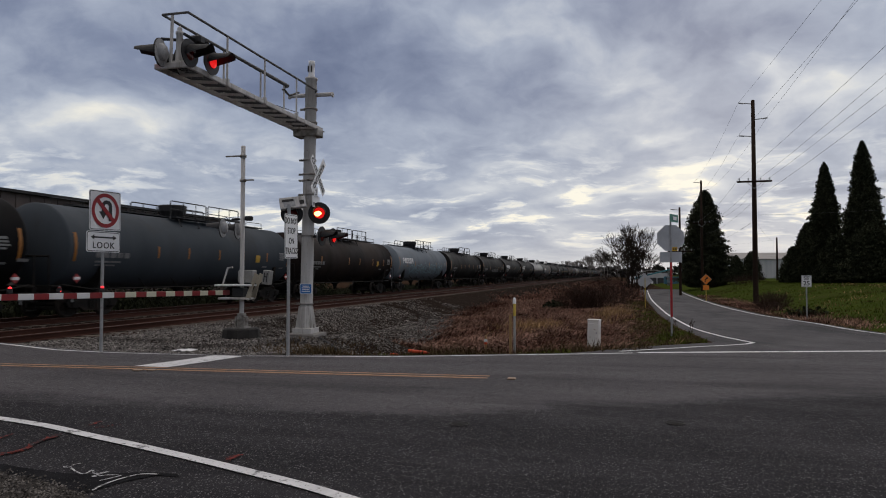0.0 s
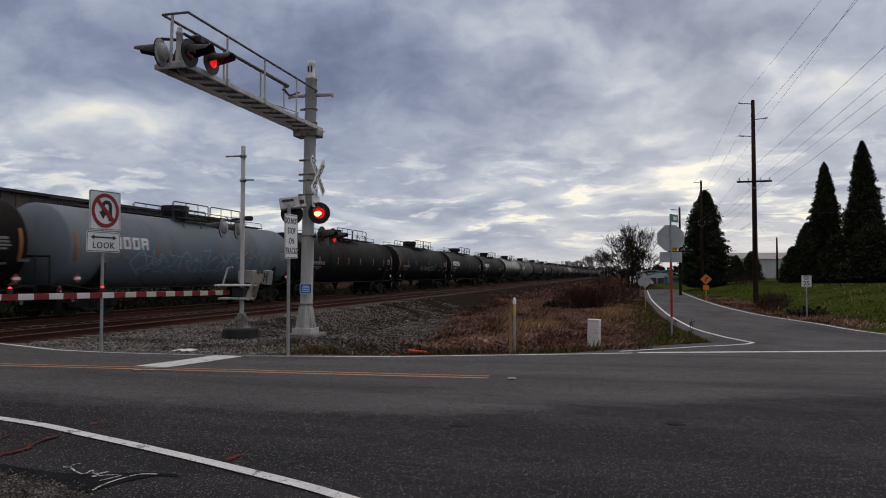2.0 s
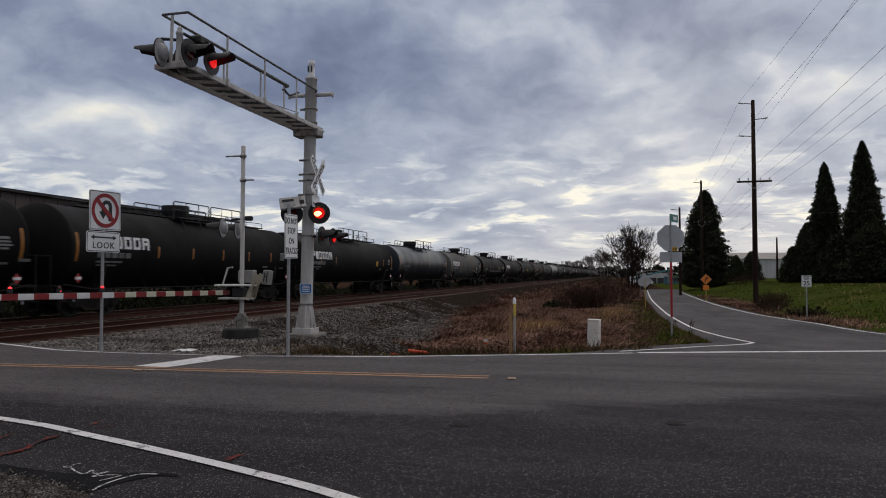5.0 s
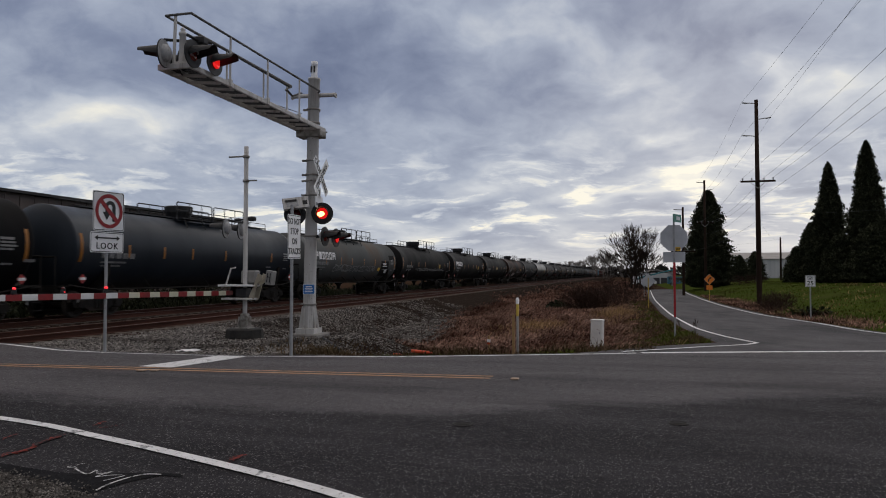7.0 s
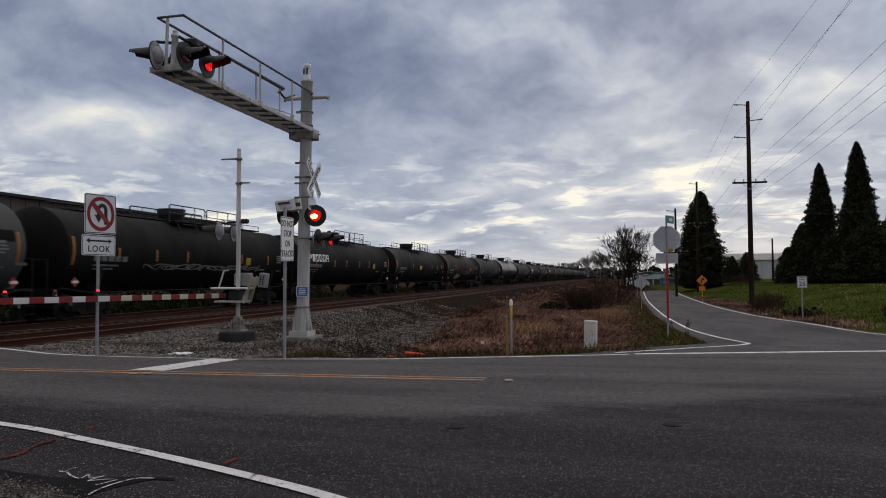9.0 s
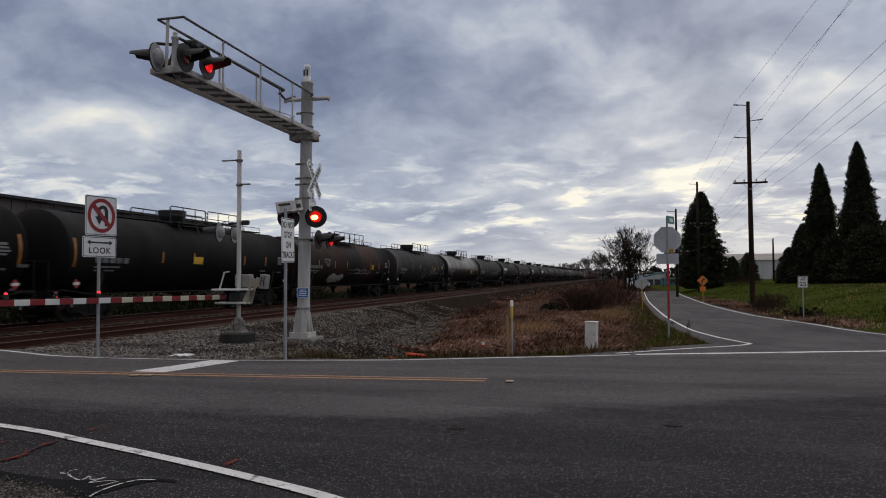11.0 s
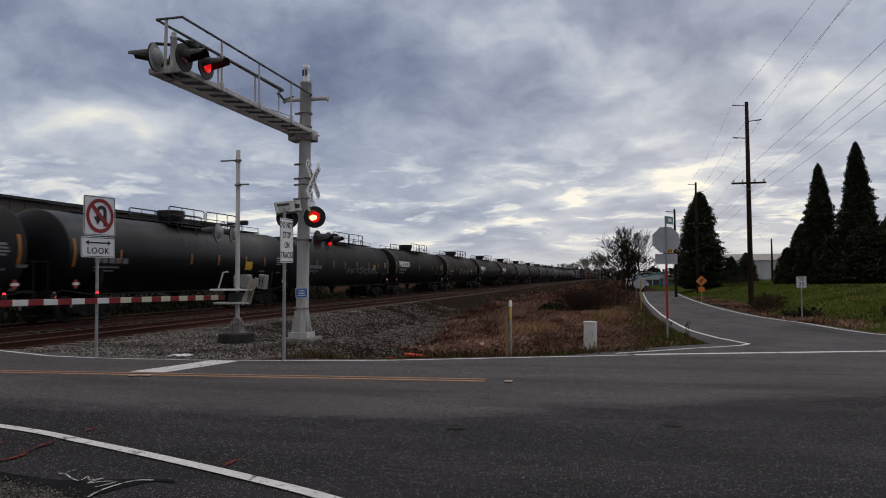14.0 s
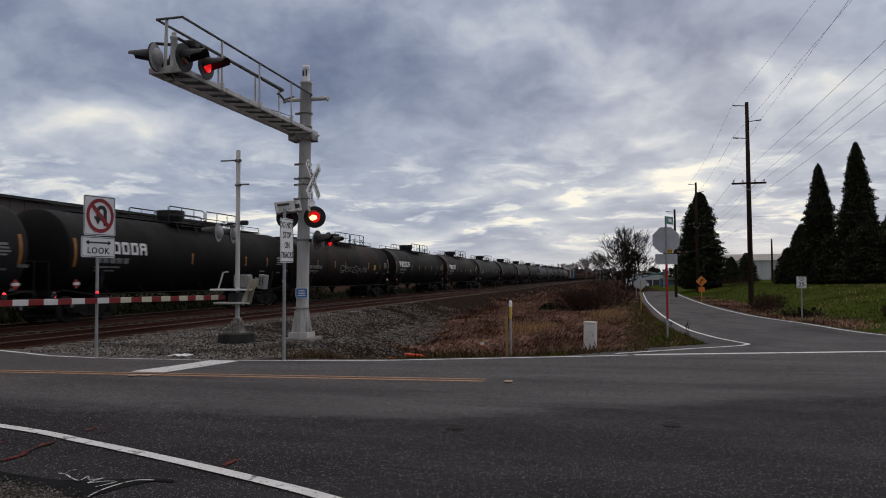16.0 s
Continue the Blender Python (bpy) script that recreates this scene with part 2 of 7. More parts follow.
STONE = mat("ballast_stone", (0.085, 0.078, 0.072), (0.27, 0.25, 0.232), 14, 0.9, spec=0.15, bump=0.3, island=0.9, c3=(0.040, 0.034, 0.030), c3scale=0.7, c3at=(0.48, 0.66))
GRAVEL = mat("roadside_gravel", (0.026, 0.023, 0.021), (0.050, 0.045, 0.041), 8, 0.95, bump=0.9, bscale=22, c3=(0.036, 0.032, 0.03), c3scale=0.9, spec=0.1)
RAIL = mat("rusty_rail", (0.050, 0.024, 0.018), (0.085, 0.040, 0.030), 3, 0.9, 0.0, bump=0.3, stretch=(1, 0.1, 1), spec=0.05)
RAIL_TOP = mat("worn_rail_head", (0.085, 0.055, 0.045), (0.13, 0.090, 0.075), 3, 0.6, 0.25, bump=0.1, stretch=(1, 0.05, 1), spec=0.2)
SLEEPER = mat("weathered_sleeper", (0.055, 0.042, 0.034), (0.10, 0.078, 0.062), 5, 0.9, bump=0.6, bscale=25, stretch=(0.3, 1, 1), vary=0.25)
CONCRETE = mat("grey_concrete", (0.16, 0.15, 0.14), (0.24, 0.23, 0.215), 3, 0.9, bump=0.4, bscale=30, c3=(0.12, 0.11, 0.10), c3scale=2)
DARK_CONCRETE = mat("dirty_concrete", (0.015, 0.014, 0.013), (0.040, 0.037, 0.034), 3, 0.9, bump=0.5, bscale=25, c3=(0.02, 0.02, 0.018), c3scale=2)
ALU = mat("weathered_aluminium", (0.47, 0.455, 0.435), (0.60, 0.585, 0.565), 2.5, 0.65, 0.0, bump=0.12, c3=(0.25, 0.222, 0.19), c3scale=3.5, c3at=(0.54, 0.74), stretch=(2, 2, 0.25), speck=(0.19, 0.16, 0.13), speckscale=30, speckat=(0.66, 0.74))
GALV = mat("galvanised_steel", (0.27, 0.275, 0.28), (0.36, 0.365, 0.37), 6, 0.55, 0.15, bump=0.1, c3=(0.18, 0.17, 0.16), c3scale=4)
TUBE_GREY = mat("weathered_grey_tube", (0.17, 0.17, 0.165), (0.25, 0.245, 0.235), 5, 0.7, bump=0.1, c3=(0.11, 0.10, 0.09), c3scale=6)
BLACK = mat("flat_black_paint", (0.012, 0.012, 0.013), (0.025, 0.025, 0.026), 5, 0.6, bump=0.1)
DISC_BACK = mat("faded_grey_back", (0.26, 0.265, 0.27), (0.44, 0.44, 0.44), 6, 0.7, bump=0.15, c3=(0.14, 0.13, 0.12), c3scale=9)
SIGN_WHITE = mat("white_sign_sheeting", (0.76, 0.76, 0.77), (0.83, 0.83, 0.83), 2, 0.42, bump=0.05, c3=(0.66, 0.65, 0.62), c3scale=3)
SIGN_BACK = mat("bare_sign_back", (0.42, 0.43, 0.45), (0.52, 0.53, 0.55), 3, 0.5, 0.5, bump=0.08)
SIGN_RED = mat("red_sign_sheeting", (0.30, 0.010, 0.014), (0.25, 0.010, 0.014), 3, 0.42, bump=0.05)
SIGN_BLACK = mat("black_sign_ink", (0.012, 0.012, 0.012), (0.02, 0.02, 0.02), 4, 0.5, bump=0)
SIGN_BLUE = mat("blue_sign_sheeting", (0.03, 0.15, 0.42), (0.05, 0.19, 0.50), 3, 0.42, bump=0.05)
SIGN_ORANGE = mat("orange_sign_sheeting", (0.75, 0.22, 0.02), (0.65, 0.19, 0.02), 3, 0.42, bump=0.05)
SIGN_YELLOW = mat("yellow_sign_sheeting", (0.70, 0.42, 0.03), (0.60, 0.36, 0.03), 3, 0.42, bump=0.05)
SIGN_GREEN = mat("green_sign_sheeting", (0.02, 0.17, 0.12), (0.03, 0.20, 0.14), 3, 0.42, bump=0.05)
REFLECT_RED = mat("red_reflective_strip", (0.42, 0.02, 0.025), (0.32, 0.02, 0.025), 3, 0.4, bump=0.05)
LENS_OFF = mat("dark_red_lens", (0.10, 0.006, 0.006), (0.14, 0.008, 0.008), 6, 0.2, bump=0.1, spec=0.6)
LENS_ON = glow("lit_red_lens", (1.0, 0.012, 0.012), 0.65)
LENS_HOT = glow("lit_lens_centre", (1.0, 0.45, 0.12), 6.0)
# rust-stained aluminium, its tones also lowered to paint in the arm's underside shade
STAINED_SHADED_ALU = mat("stained_shaded_aluminium", (0.20, 0.185, 0.165), (0.38, 0.365, 0.34), 2.2, 0.7, bump=0.15, c3=(0.075, 0.055, 0.042), c3scale=2.5, c3at=(0.48, 0.66), stretch=(2, 1, 2))
LED_RED = glow("small_lit_red_lamp", (1.0, 0.03, 0.04), 1.3)
GATE_RED = mat("gate_red_stripe", (0.25, 0.010, 0.012), (0.18, 0.010, 0.012), 4, 0.5, bump=0.05)
GATE_WHITE = mat("gate_white_stripe", (0.60, 0.61, 0.60), (0.68, 0.68, 0.67), 3, 0.5, bump=0.05, c3=(0.50, 0.50, 0.40), c3scale=1.4)
GATE_CREAM = mat("yellowed_gate_stripe", (0.55, 0.54, 0.40), (0.62, 0.61, 0.48), 3, 0.5, bump=0.05)
CASE_GREY = mat("dirty_grey_case", (0.24, 0.235, 0.225), (0.33, 0.325, 0.31), 3, 0.7, 0.1, bump=0.12, c3=(0.13, 0.115, 0.10), c3scale=4)
GATE_TAN = mat("gate_mechanism_paint", (0.34, 0.30, 0.23), (0.44, 0.40, 0.31), 3, 0.6, 0.2, bump=0.1, c3=(0.22, 0.2, 0.17))
POLE_WOOD = mat("creosoted_pole_wood", (0.017, 0.0105, 0.008), (0.034, 0.021, 0.015), 4, 0.95, bump=0.5, stretch=(1, 1, 0.08), spec=0.1)
WIRE = mat("dull_wire", (0.07, 0.07, 0.075), (0.10, 0.10, 0.105), 4, 0.6, bump=0)
TRUCK = mat("sooty_truck_steel", (0.010, 0.009, 0.0085), (0.020, 0.018, 0.016), 3, 0.85, 0.1, bump=0.3, c3=(0.034, 0.024, 0.018), c3scale=1.5, spec=0.15)
WHEEL = mat("wheel_steel", (0.022, 0.018, 0.015), (0.040, 0.032, 0.026), 3, 0.75, 0.4, bump=0.2)
STENCIL = mat("white_stencil_paint", (0.80, 0.80, 0.80), (0.64, 0.64, 0.64), 6, 0.6, bump=0, c3=(0.2, 0.2, 0.2), c3scale=4, c3at=(0.58, 0.75))
STENCIL_DIM = mat("dirty_stencil_paint", (0.24, 0.24, 0.24), (0.15, 0.15, 0.15), 6, 0.6, bump=0, c3=(0.07, 0.07, 0.07), c3scale=4, c3at=(0.5, 0.7))
# weathered tube; the handrails' underside shade is painted in as a darker grey
TUBE_SHADED = mat("shaded_weathered_tube", (0.085, 0.083, 0.080), (0.14, 0.135, 0.13), 5, 0.7, bump=0.1, c3=(0.05, 0.045, 0.04), c3scale=6)
STUD = mat("scuffed_stud_plastic", (0.42, 0.30, 0.21), (0.30, 0.22, 0.16), 8, 0.7, bump=0.1)
# twigs of the farthest trees: distance haze is put into this paler colour
TWIG_HAZED = mat("hazed_grey_twigs", (0.15, 0.135, 0.125), (0.21, 0.19, 0.175), 3, 0.95, spec=0.0, bump=0)
STREAK = mat("pale_run_down_streak", (0.060, 0.066, 0.075), (0.030, 0.034, 0.040), 5, 0.6, bump=0)
OVERPAINT = mat("black_touch_up_paint", (0.006, 0.006, 0.006), (0.012, 0.011, 0.011), 2, 0.7, bump=0, spec=0.08)
PAINTED_WHITE = mat("white_sprayed_fill", (0.46, 0.43, 0.40), (0.34, 0.32, 0.30), 3, 0.6, bump=0, c3=(0.26, 0.06, 0.05), c3scale=3.0, c3at=(0.58, 0.62))
AMBER = mat("amber_reflective_strip", (0.34, 0.135, 0.014), (0.24, 0.09, 0.012), 3, 0.45, bump=0)
PLACARD_RED = mat("red_placard", (0.36, 0.035, 0.035), (0.26, 0.03, 0.03), 8, 0.5, bump=0)
PLACARD = mat("yellow_panel_paint", (0.48, 0.28, 0.02), (0.42, 0.27, 0.03), 3, 0.5, bump=0)
TAG_TEAL = mat("teal_scrawl_paint", (0.22, 0.36, 0.38), (0.16, 0.27, 0.30), 4, 0.6, bump=0)
TAG_PALE = mat("pale_scrawl_paint", (0.22, 0.22, 0.215), (0.12, 0.12, 0.12), 4, 0.6, bump=0)
CONIFER = mat("dark_conifer_needles", (0.028, 0.033, 0.021), (0.060, 0.063, 0.039), 0.7, 0.95, spec=0.0, bump=0, island=0.6)
SHRUB = mat("dark_shrub_leaves", (0.011, 0.015, 0.007), (0.024, 0.027, 0.013), 2, 0.9, bump=0, island=0.5, spec=0.1)
TWIG = mat("bare_twigs", (0.020, 0.015, 0.012), (0.034, 0.026, 0.020), 3, 0.95, spec=0.0, bump=0.2, island=0.2)
BRAMBLE = mat("bare_bramble", (0.030, 0.017, 0.013), (0.052, 0.031, 0.023), 3, 0.95, bump=0, island=0.4, spec=0.1)
GRASS_GREEN = mat("green_grass", (0.060, 0.088, 0.014), (0.094, 0.122, 0.021), 0.5, 0.95, spec=0.0, bump=0, island=0.35, c3=(0.070, 0.056, 0.022), c3scale=0.3, c3at=(0.48, 0.62))
GRASS_DRY = mat("dry_grass", (0.205, 0.110, 0.080), (0.41, 0.255, 0.194), 0.5, 0.95, spec=0.0, bump=0, island=0.85, c3=(0.075, 0.036, 0.027), c3scale=0.55, c3at=(0.42, 0.56))
WEED = mat("dull_weeds", (0.068, 0.047, 0.026), (0.105, 0.074, 0.043), 1.5, 0.95, spec=0.0, bump=0, island=0.6, c3=(0.055, 0.050, 0.022), c3scale=1.0)
GRASS_STALK = mat("matted_stalk", (0.27, 0.165, 0.125), (0.42, 0.285, 0.22), 0.6, 0.95, spec=0.0, bump=0, island=0.6, c3=(0.12, 0.062, 0.046), c3scale=0.6, c3at=(0.48, 0.62))
GRASS_STRAW = mat("straw_grass", (0.32, 0.205, 0.10), (0.42, 0.28, 0.14), 0.7, 0.95, spec=0.0, bump=0, island=0.4)
CABINET = mat("chalky_cabinet_paint", (0.60, 0.60, 0.57), (0.74, 0.73, 0.70), 3, 0.75, bump=0.1, c3=(0.20, 0.125, 0.075), c3scale=6, c3at=(0.60, 0.68))
PLASTIC_ORANGE = mat("orange_plastic", (0.65, 0.08, 0.02), (0.55, 0.07, 0.02), 4, 0.5, bump=0.05)
POST_YELLOW = mat("yellow_marker_plastic", (0.50, 0.36, 0.04), (0.40, 0.28, 0.04), 4, 0.6, bump=0.05)
SHED_WALL = mat("pale_shed_cladding", (0.42, 0.43, 0.44), (0.52, 0.52, 0.52), 0.4, 0.7, bump=0.1, stretch=(4, 4, 0.2))
SHED_ROOF = mat("brownish_shed_roof", (0.24, 0.225, 0.21), (0.32, 0.30, 0.28), 0.3, 0.7, bump=0.1)
SHED_DARK = mat("dark_opening", (0.03, 0.03, 0.035), (0.05, 0.05, 0.055), 1, 0.6, bump=0)
TEAL_CANVAS = mat("teal_canopy", (0.03, 0.16, 0.19), (0.04, 0.20, 0.23), 2, 0.7, bump=0.1)


# ---- building helpers ----
def box(bm, sx, sy, sz, m=None, bevel=0.0):
    """A box of that size about the origin of m."""
    m = m or Matrix()
    vs = bmesh.ops.create_cube(bm, size=1.0, matrix=m @ Matrix.Diagonal((sx, sy, sz, 1)))["verts"]
    if bevel:
        es = list({e for v in vs for e in v.link_edges})
        bmesh.ops.bevel(bm, geom=es, offset=bevel, segments=1, affect="EDGES")


def at(x, y, z):
    return Matrix.Translation((x, y, z))


def bar(bm, a, b, r0, r1=None, n=8, caps=True):
    """A round bar from a to b."""
    a, b = Vector(a), Vector(b)
    d = b - a
    if d.length < 1e-6:
        return
    m = Matrix.Translation((a + b) / 2) @ d.to_track_quat("Z", "Y").to_matrix().to_4x4()
    bmesh.ops.create_cone(bm, cap_ends=caps, segments=n, radius1=r0, radius2=r0 if r1 is None else r1, depth=d.length, matrix=m)


def tube(bm, pts, r, n=6):
    """A bent round bar through the points, in one piece."""
    pts = [Vector(p) for p in pts]
    rings, up = [], None
    for i, p in enumerate(pts):
        d = (pts[min(i + 1, len(pts) - 1)] - pts[max(i - 1, 0)]).normalized()
        if up is None:
            up = d.orthogonal()
        up = (up - d * up.dot(d)).normalized()
        w = d.cross(up)
        turn = 1.0
        if 0 < i < len(pts) - 1:
            turn = 1 / max(0.5, math.cos((pts[i + 1] - p).angle(p - pts[i - 1]) / 2))
        rings.append([bm.verts.new(p + (up * math.cos(2 * math.pi * k / n) + w * math.sin(2 * math.pi * k / n)) * r * turn) for k in range(n)])
    for a, b in zip(rings, rings[1:]):
        for k in range(n):
            bm.faces.new((a[k], a[(k + 1) % n], b[(k + 1) % n], b[k]))
    bm.faces.new(rings[0][::-1])
    bm.faces.new(rings[-1])


def turned(bm, profile, n=32, m=None, smooth=True):
    """A solid of revolution about the local z axis; profile: (radius, z)."""
    m = m or Matrix()
    rings = []
    for r, z in profile:
        if r < 1e-5:
            rings.append([bm.verts.new(m @ Vector((0, 0, z)))])
        else:
            rings.append([bm.verts.new(m @ Vector((r * math.cos(2 * math.pi * i / n), r * math.sin(2 * math.pi * i / n), z))) for i in range(n)])
    for p, q in zip(rings, rings[1:]):
        for i in range(n):
            k = (i + 1) % n
            vs = [p[i], p[k], q[k], q[i]] if len(p) > 1 and len(q) > 1 else [p[0], q[k], q[i]] if len(p) == 1 else [p[i], p[k], q[0]]
            f = bm.faces.new(vs)
            f.smooth = smooth


def plate(bm, outline, t, m=None):
    """A flat plate: the outline in x and z, t thick along y."""
    m = m or Matrix()
    f = [bm.verts.new(m @ Vector((x, -t / 2, z))) for x, z in outline]
    k = [bm.verts.new(m @ Vector((x, t / 2, z))) for x, z in outline]
    bm.faces.new(f)
    bm.faces.new(k[::-1])
    n = len(f)
    for i in range(n):
        bm.faces.new((f[(i + 1) % n], f[i], k[i], k[(i + 1) % n]))


def rounded(w, h, r, n=4):
    out = []
    for cx, cz, a0 in ((w / 2 - r, h / 2 - r, 0), (-w / 2 + r, h / 2 - r, 90), (-w / 2 + r, -h / 2 + r, 180), (w / 2 - r, -h / 2 + r, 270)):
        for i in range(n + 1):
            a = radians(a0 + 90 * i / n)
            out.append((cx + r * math.cos(a), cz + r * math.sin(a)))
    return out


def circle(r, n=28):
    return [(r * math.cos(2 * math.pi * i / n), r * math.sin(2 * math.pi * i / n)) for i in range(n)]


def finish(bm, name, material, smooth=False):
    bmesh.ops.recalc_face_normals(bm, faces=bm.faces)
    me = bpy.data.meshes.new(name)
    bm.to_mesh(me)
    bm.free()
    for mt in material if isinstance(material, (list, tuple)) else [material]:
        me.materials.append(mt)
    if smooth:
        me.shade_smooth()
    return me


def part(name, bm, material, parent=None, label="", m=None, smooth=False):
    me = bm if isinstance(bm, bpy.types.Mesh) else finish(bm, name, material, smooth)
    ob = new(name, me)
    if parent is not None:
        ob.parent = parent
    if m is not None:
        ob.matrix_basis = m
    return tagged(ob, label)


def thing(name, label, category, m=None, group=""):
    ob = new(name)
    ob.empty_display_size = 0.2
    if m is not None:
        ob.matrix_basis = m
    return tagged(ob, label, category, group)


def lettering(name, words, size, material, parent, m, spacing=1.0, stretch=1.0):
    """Flat raised letters in the x-z plane of m, facing -y."""
    cu = bpy.data.curves.new(name, "FONT")
    cu.body, cu.size, cu.align_x, cu.align_y, cu.extrude, cu.space_character = words, size, "CENTER", "CENTER", 0.0015, spacing
    cu.resolution_u, cu.offset = 3, size * 0.012
    tmp = bpy.data.objects.new(name, cu)
    me = bpy.data.meshes.new_from_object(tmp)
    bpy.data.objects.remove(tmp)
    me.transform(Matrix.Rotation(radians(90), 4, "X") @ Matrix.Diagonal((stretch, 1, 1, 1)))
    me.materials.clear()
    me.materials.append(material)
    return part(name, me, material, parent, m=m)


def sheet(name, verts, faces, material, smooth=False):
    me = bpy.data.meshes.new(name)
    me.from_pydata(verts, [], faces)
    me.materials.append(material)
    if smooth:
        me.shade_smooth()
    me.update()
    return me


# ---- lie of the land ----
def between(v, xs, ys):
    return float(np.interp(v, xs, ys))


def edge_y(x):
    """The far edge of the main road."""
    return between(x, (-60, -20, -13, -12, -10.9, -9.5, -6.8, -4, -0.5, 0.5, 5.1, 60), (14, 13.4, 12.5, 12.15, 11.75, 11.58, 11.67, 12.29, 13.63, 14.07, 15.5, 33))


def crown_y(x):
    return 9.77 + 0.07 * x if x < 0 else 9.77 + 0.19 * x


def road_z(x, y):
    c, e = crown_y(x), edge_y(x)
    return 0.0 if y <= c else -0.09 * min(1.0, (y - c) / max(0.5, e - c))


def lane_z(y):
    """The height of the side road that runs beside the railway."""
    return between(y, (13, 15.5, 20, 26, 38, 65, 110, 200), (-0.085, -0.1, -0.25, -0.4, -0.6, -0.8, -1.0, -1.0))


def lane_left(y):
    return between(y, (13.6, 16.0, 17.5, 20.1, 25.9, 38, 65, 118), (-0.8, 1.2, 2.4, 2.35, 2.2, 2.2, 2.6, 4.0)) - 0.15


def lane_surface(x, y):
    if y > 22:
        return lane_z(y)
    e = edge_y(x)
    return max(lane_z(y), road_z(x, e) - 0.005 - 0.4 * ease(e + 0.3, e + 8, y))


def ease(a, b, v):
    k = min(1.0, max(0.0, (v - a) / (b - a)))
    return k * k * (3 - 2 * k)


def land_z(x, y):
    e = edge_y(x)
    s = lane_z(y)
    xt = x - 0.010 * y * ease(4, 9, -x)
    section = between(xt, (-200, -42, -28, -25.8, -23.6, -12.9, -10.2, -7, 0, 1.8, 2.2, 7.4, 8.2, 9.4, 17, 24, 60, 300),
                      (-1.2, -1.0, -0.9, -0.75, -0.28, -0.28, -0.95, -0.95, -0.72, s - 0.09, s - 0.06, s - 0.06, s - 0.10, s - 0.02, s + 1.25, s + 1.45, s + 1.5, s + 1.2))
    # the gravel pad under the crossing's masts
    pad = ease(-14.5, -12, x) * (1 - ease(-7.2, -4.8, x)) * (1 - ease(18.2, 22.0, y))
    section = section * (1 - pad) + max(section, -0.20) * pad
    bank = ease(e + 0.2, e + 4.2, y)
    if x > 1.8:
        bank = ease(e - 0.5, e + 5.0, y)
    z = (road_z(x, e) - 0.03) * (1 - bank) + section * bank
    if -23.6 < xt < -12.9:
        z = -0.28
    if y < e + 0.25:
        z = min(z, -0.16) if x > -12.5 or y < e - 0.5 else -0.28
    if 13.6 < y < 120 and x < 7.4:
        w = ease(lane_left(y) - 1.5, lane_left(y) - 0.05, x) * ease(e, e + 0.4, y)
        z = z * (1 - w) + (lane_surface(x, y) - 0.022) * w
    k = 0.06 * ease(e + 0.8, e + 3, y) * ease(0, 1, abs(x - 4.8) - 3.0) * (1 if x > -9 or x < -26 else 0.15)
    return z + k * (noise.noise((x * 0.45, y * 0.45, 0)) + 0.5 * noise.noise((x * 1.6, y * 1.6, 3)))


def steps(stretches):
    out = []
    for a, b, n in stretches:
        out += list(np.linspace(a, b, n, endpoint=False))
    return out + [stretches[-1][1]]


def make_ground():
    xs = steps([(-2500, -300, 8), (-300, -60, 12), (-60, -27, 14), (-27, 20, 96), (20, 60, 24), (60, 400, 14), (400, 2500, 8)])
    ys = steps([(-400, -30, 8), (-30, 8, 12), (8, 30, 60), (30, 70, 50), (70, 160, 36), (160, 500, 16), (500, 3000, 10)])
    verts = [(x, y, land_z(x, y)) for y in ys for x in xs]
    w = len(xs)
    faces = [(j * w + i, j * w + i + 1, (j + 1) * w + i + 1, (j + 1) * w + i) for j in range(len(ys) - 1) for i in range(w - 1)]
    me = sheet("ground", verts, faces, SOIL, True)
    me.materials.append(BALLAST)
    me.materials.append(GRASS_BASE)
    for p in me.polygons:
        c = p.center
        if -25.4 < c.x - 0.01 * c.y < -6.9 - 3.3 * ease(20, 48, c.y) + 0.7 * noise.noise(c * 0.7) or (-14 < c.x < -5.4 + 0.6 * noise.noise(c) and c.y < 19.5 and c.y > 9):
            p.material_index = 1
        elif c.x > 7.6 and c.y > 8:
            p.material_index = 2
    tagged(new("ground", me), "rough field with brown soil, ballast and green grass", "ground", kind="structure")


GRASS_BASE = mat("grass_ground", (0.038, 0.052, 0.011), (0.056, 0.072, 0.016), 0.5, 0.95, spec=0.0, bump=0.8, bscale=12, c3=(0.045, 0.040, 0.018), c3scale=0.25)
make_ground()


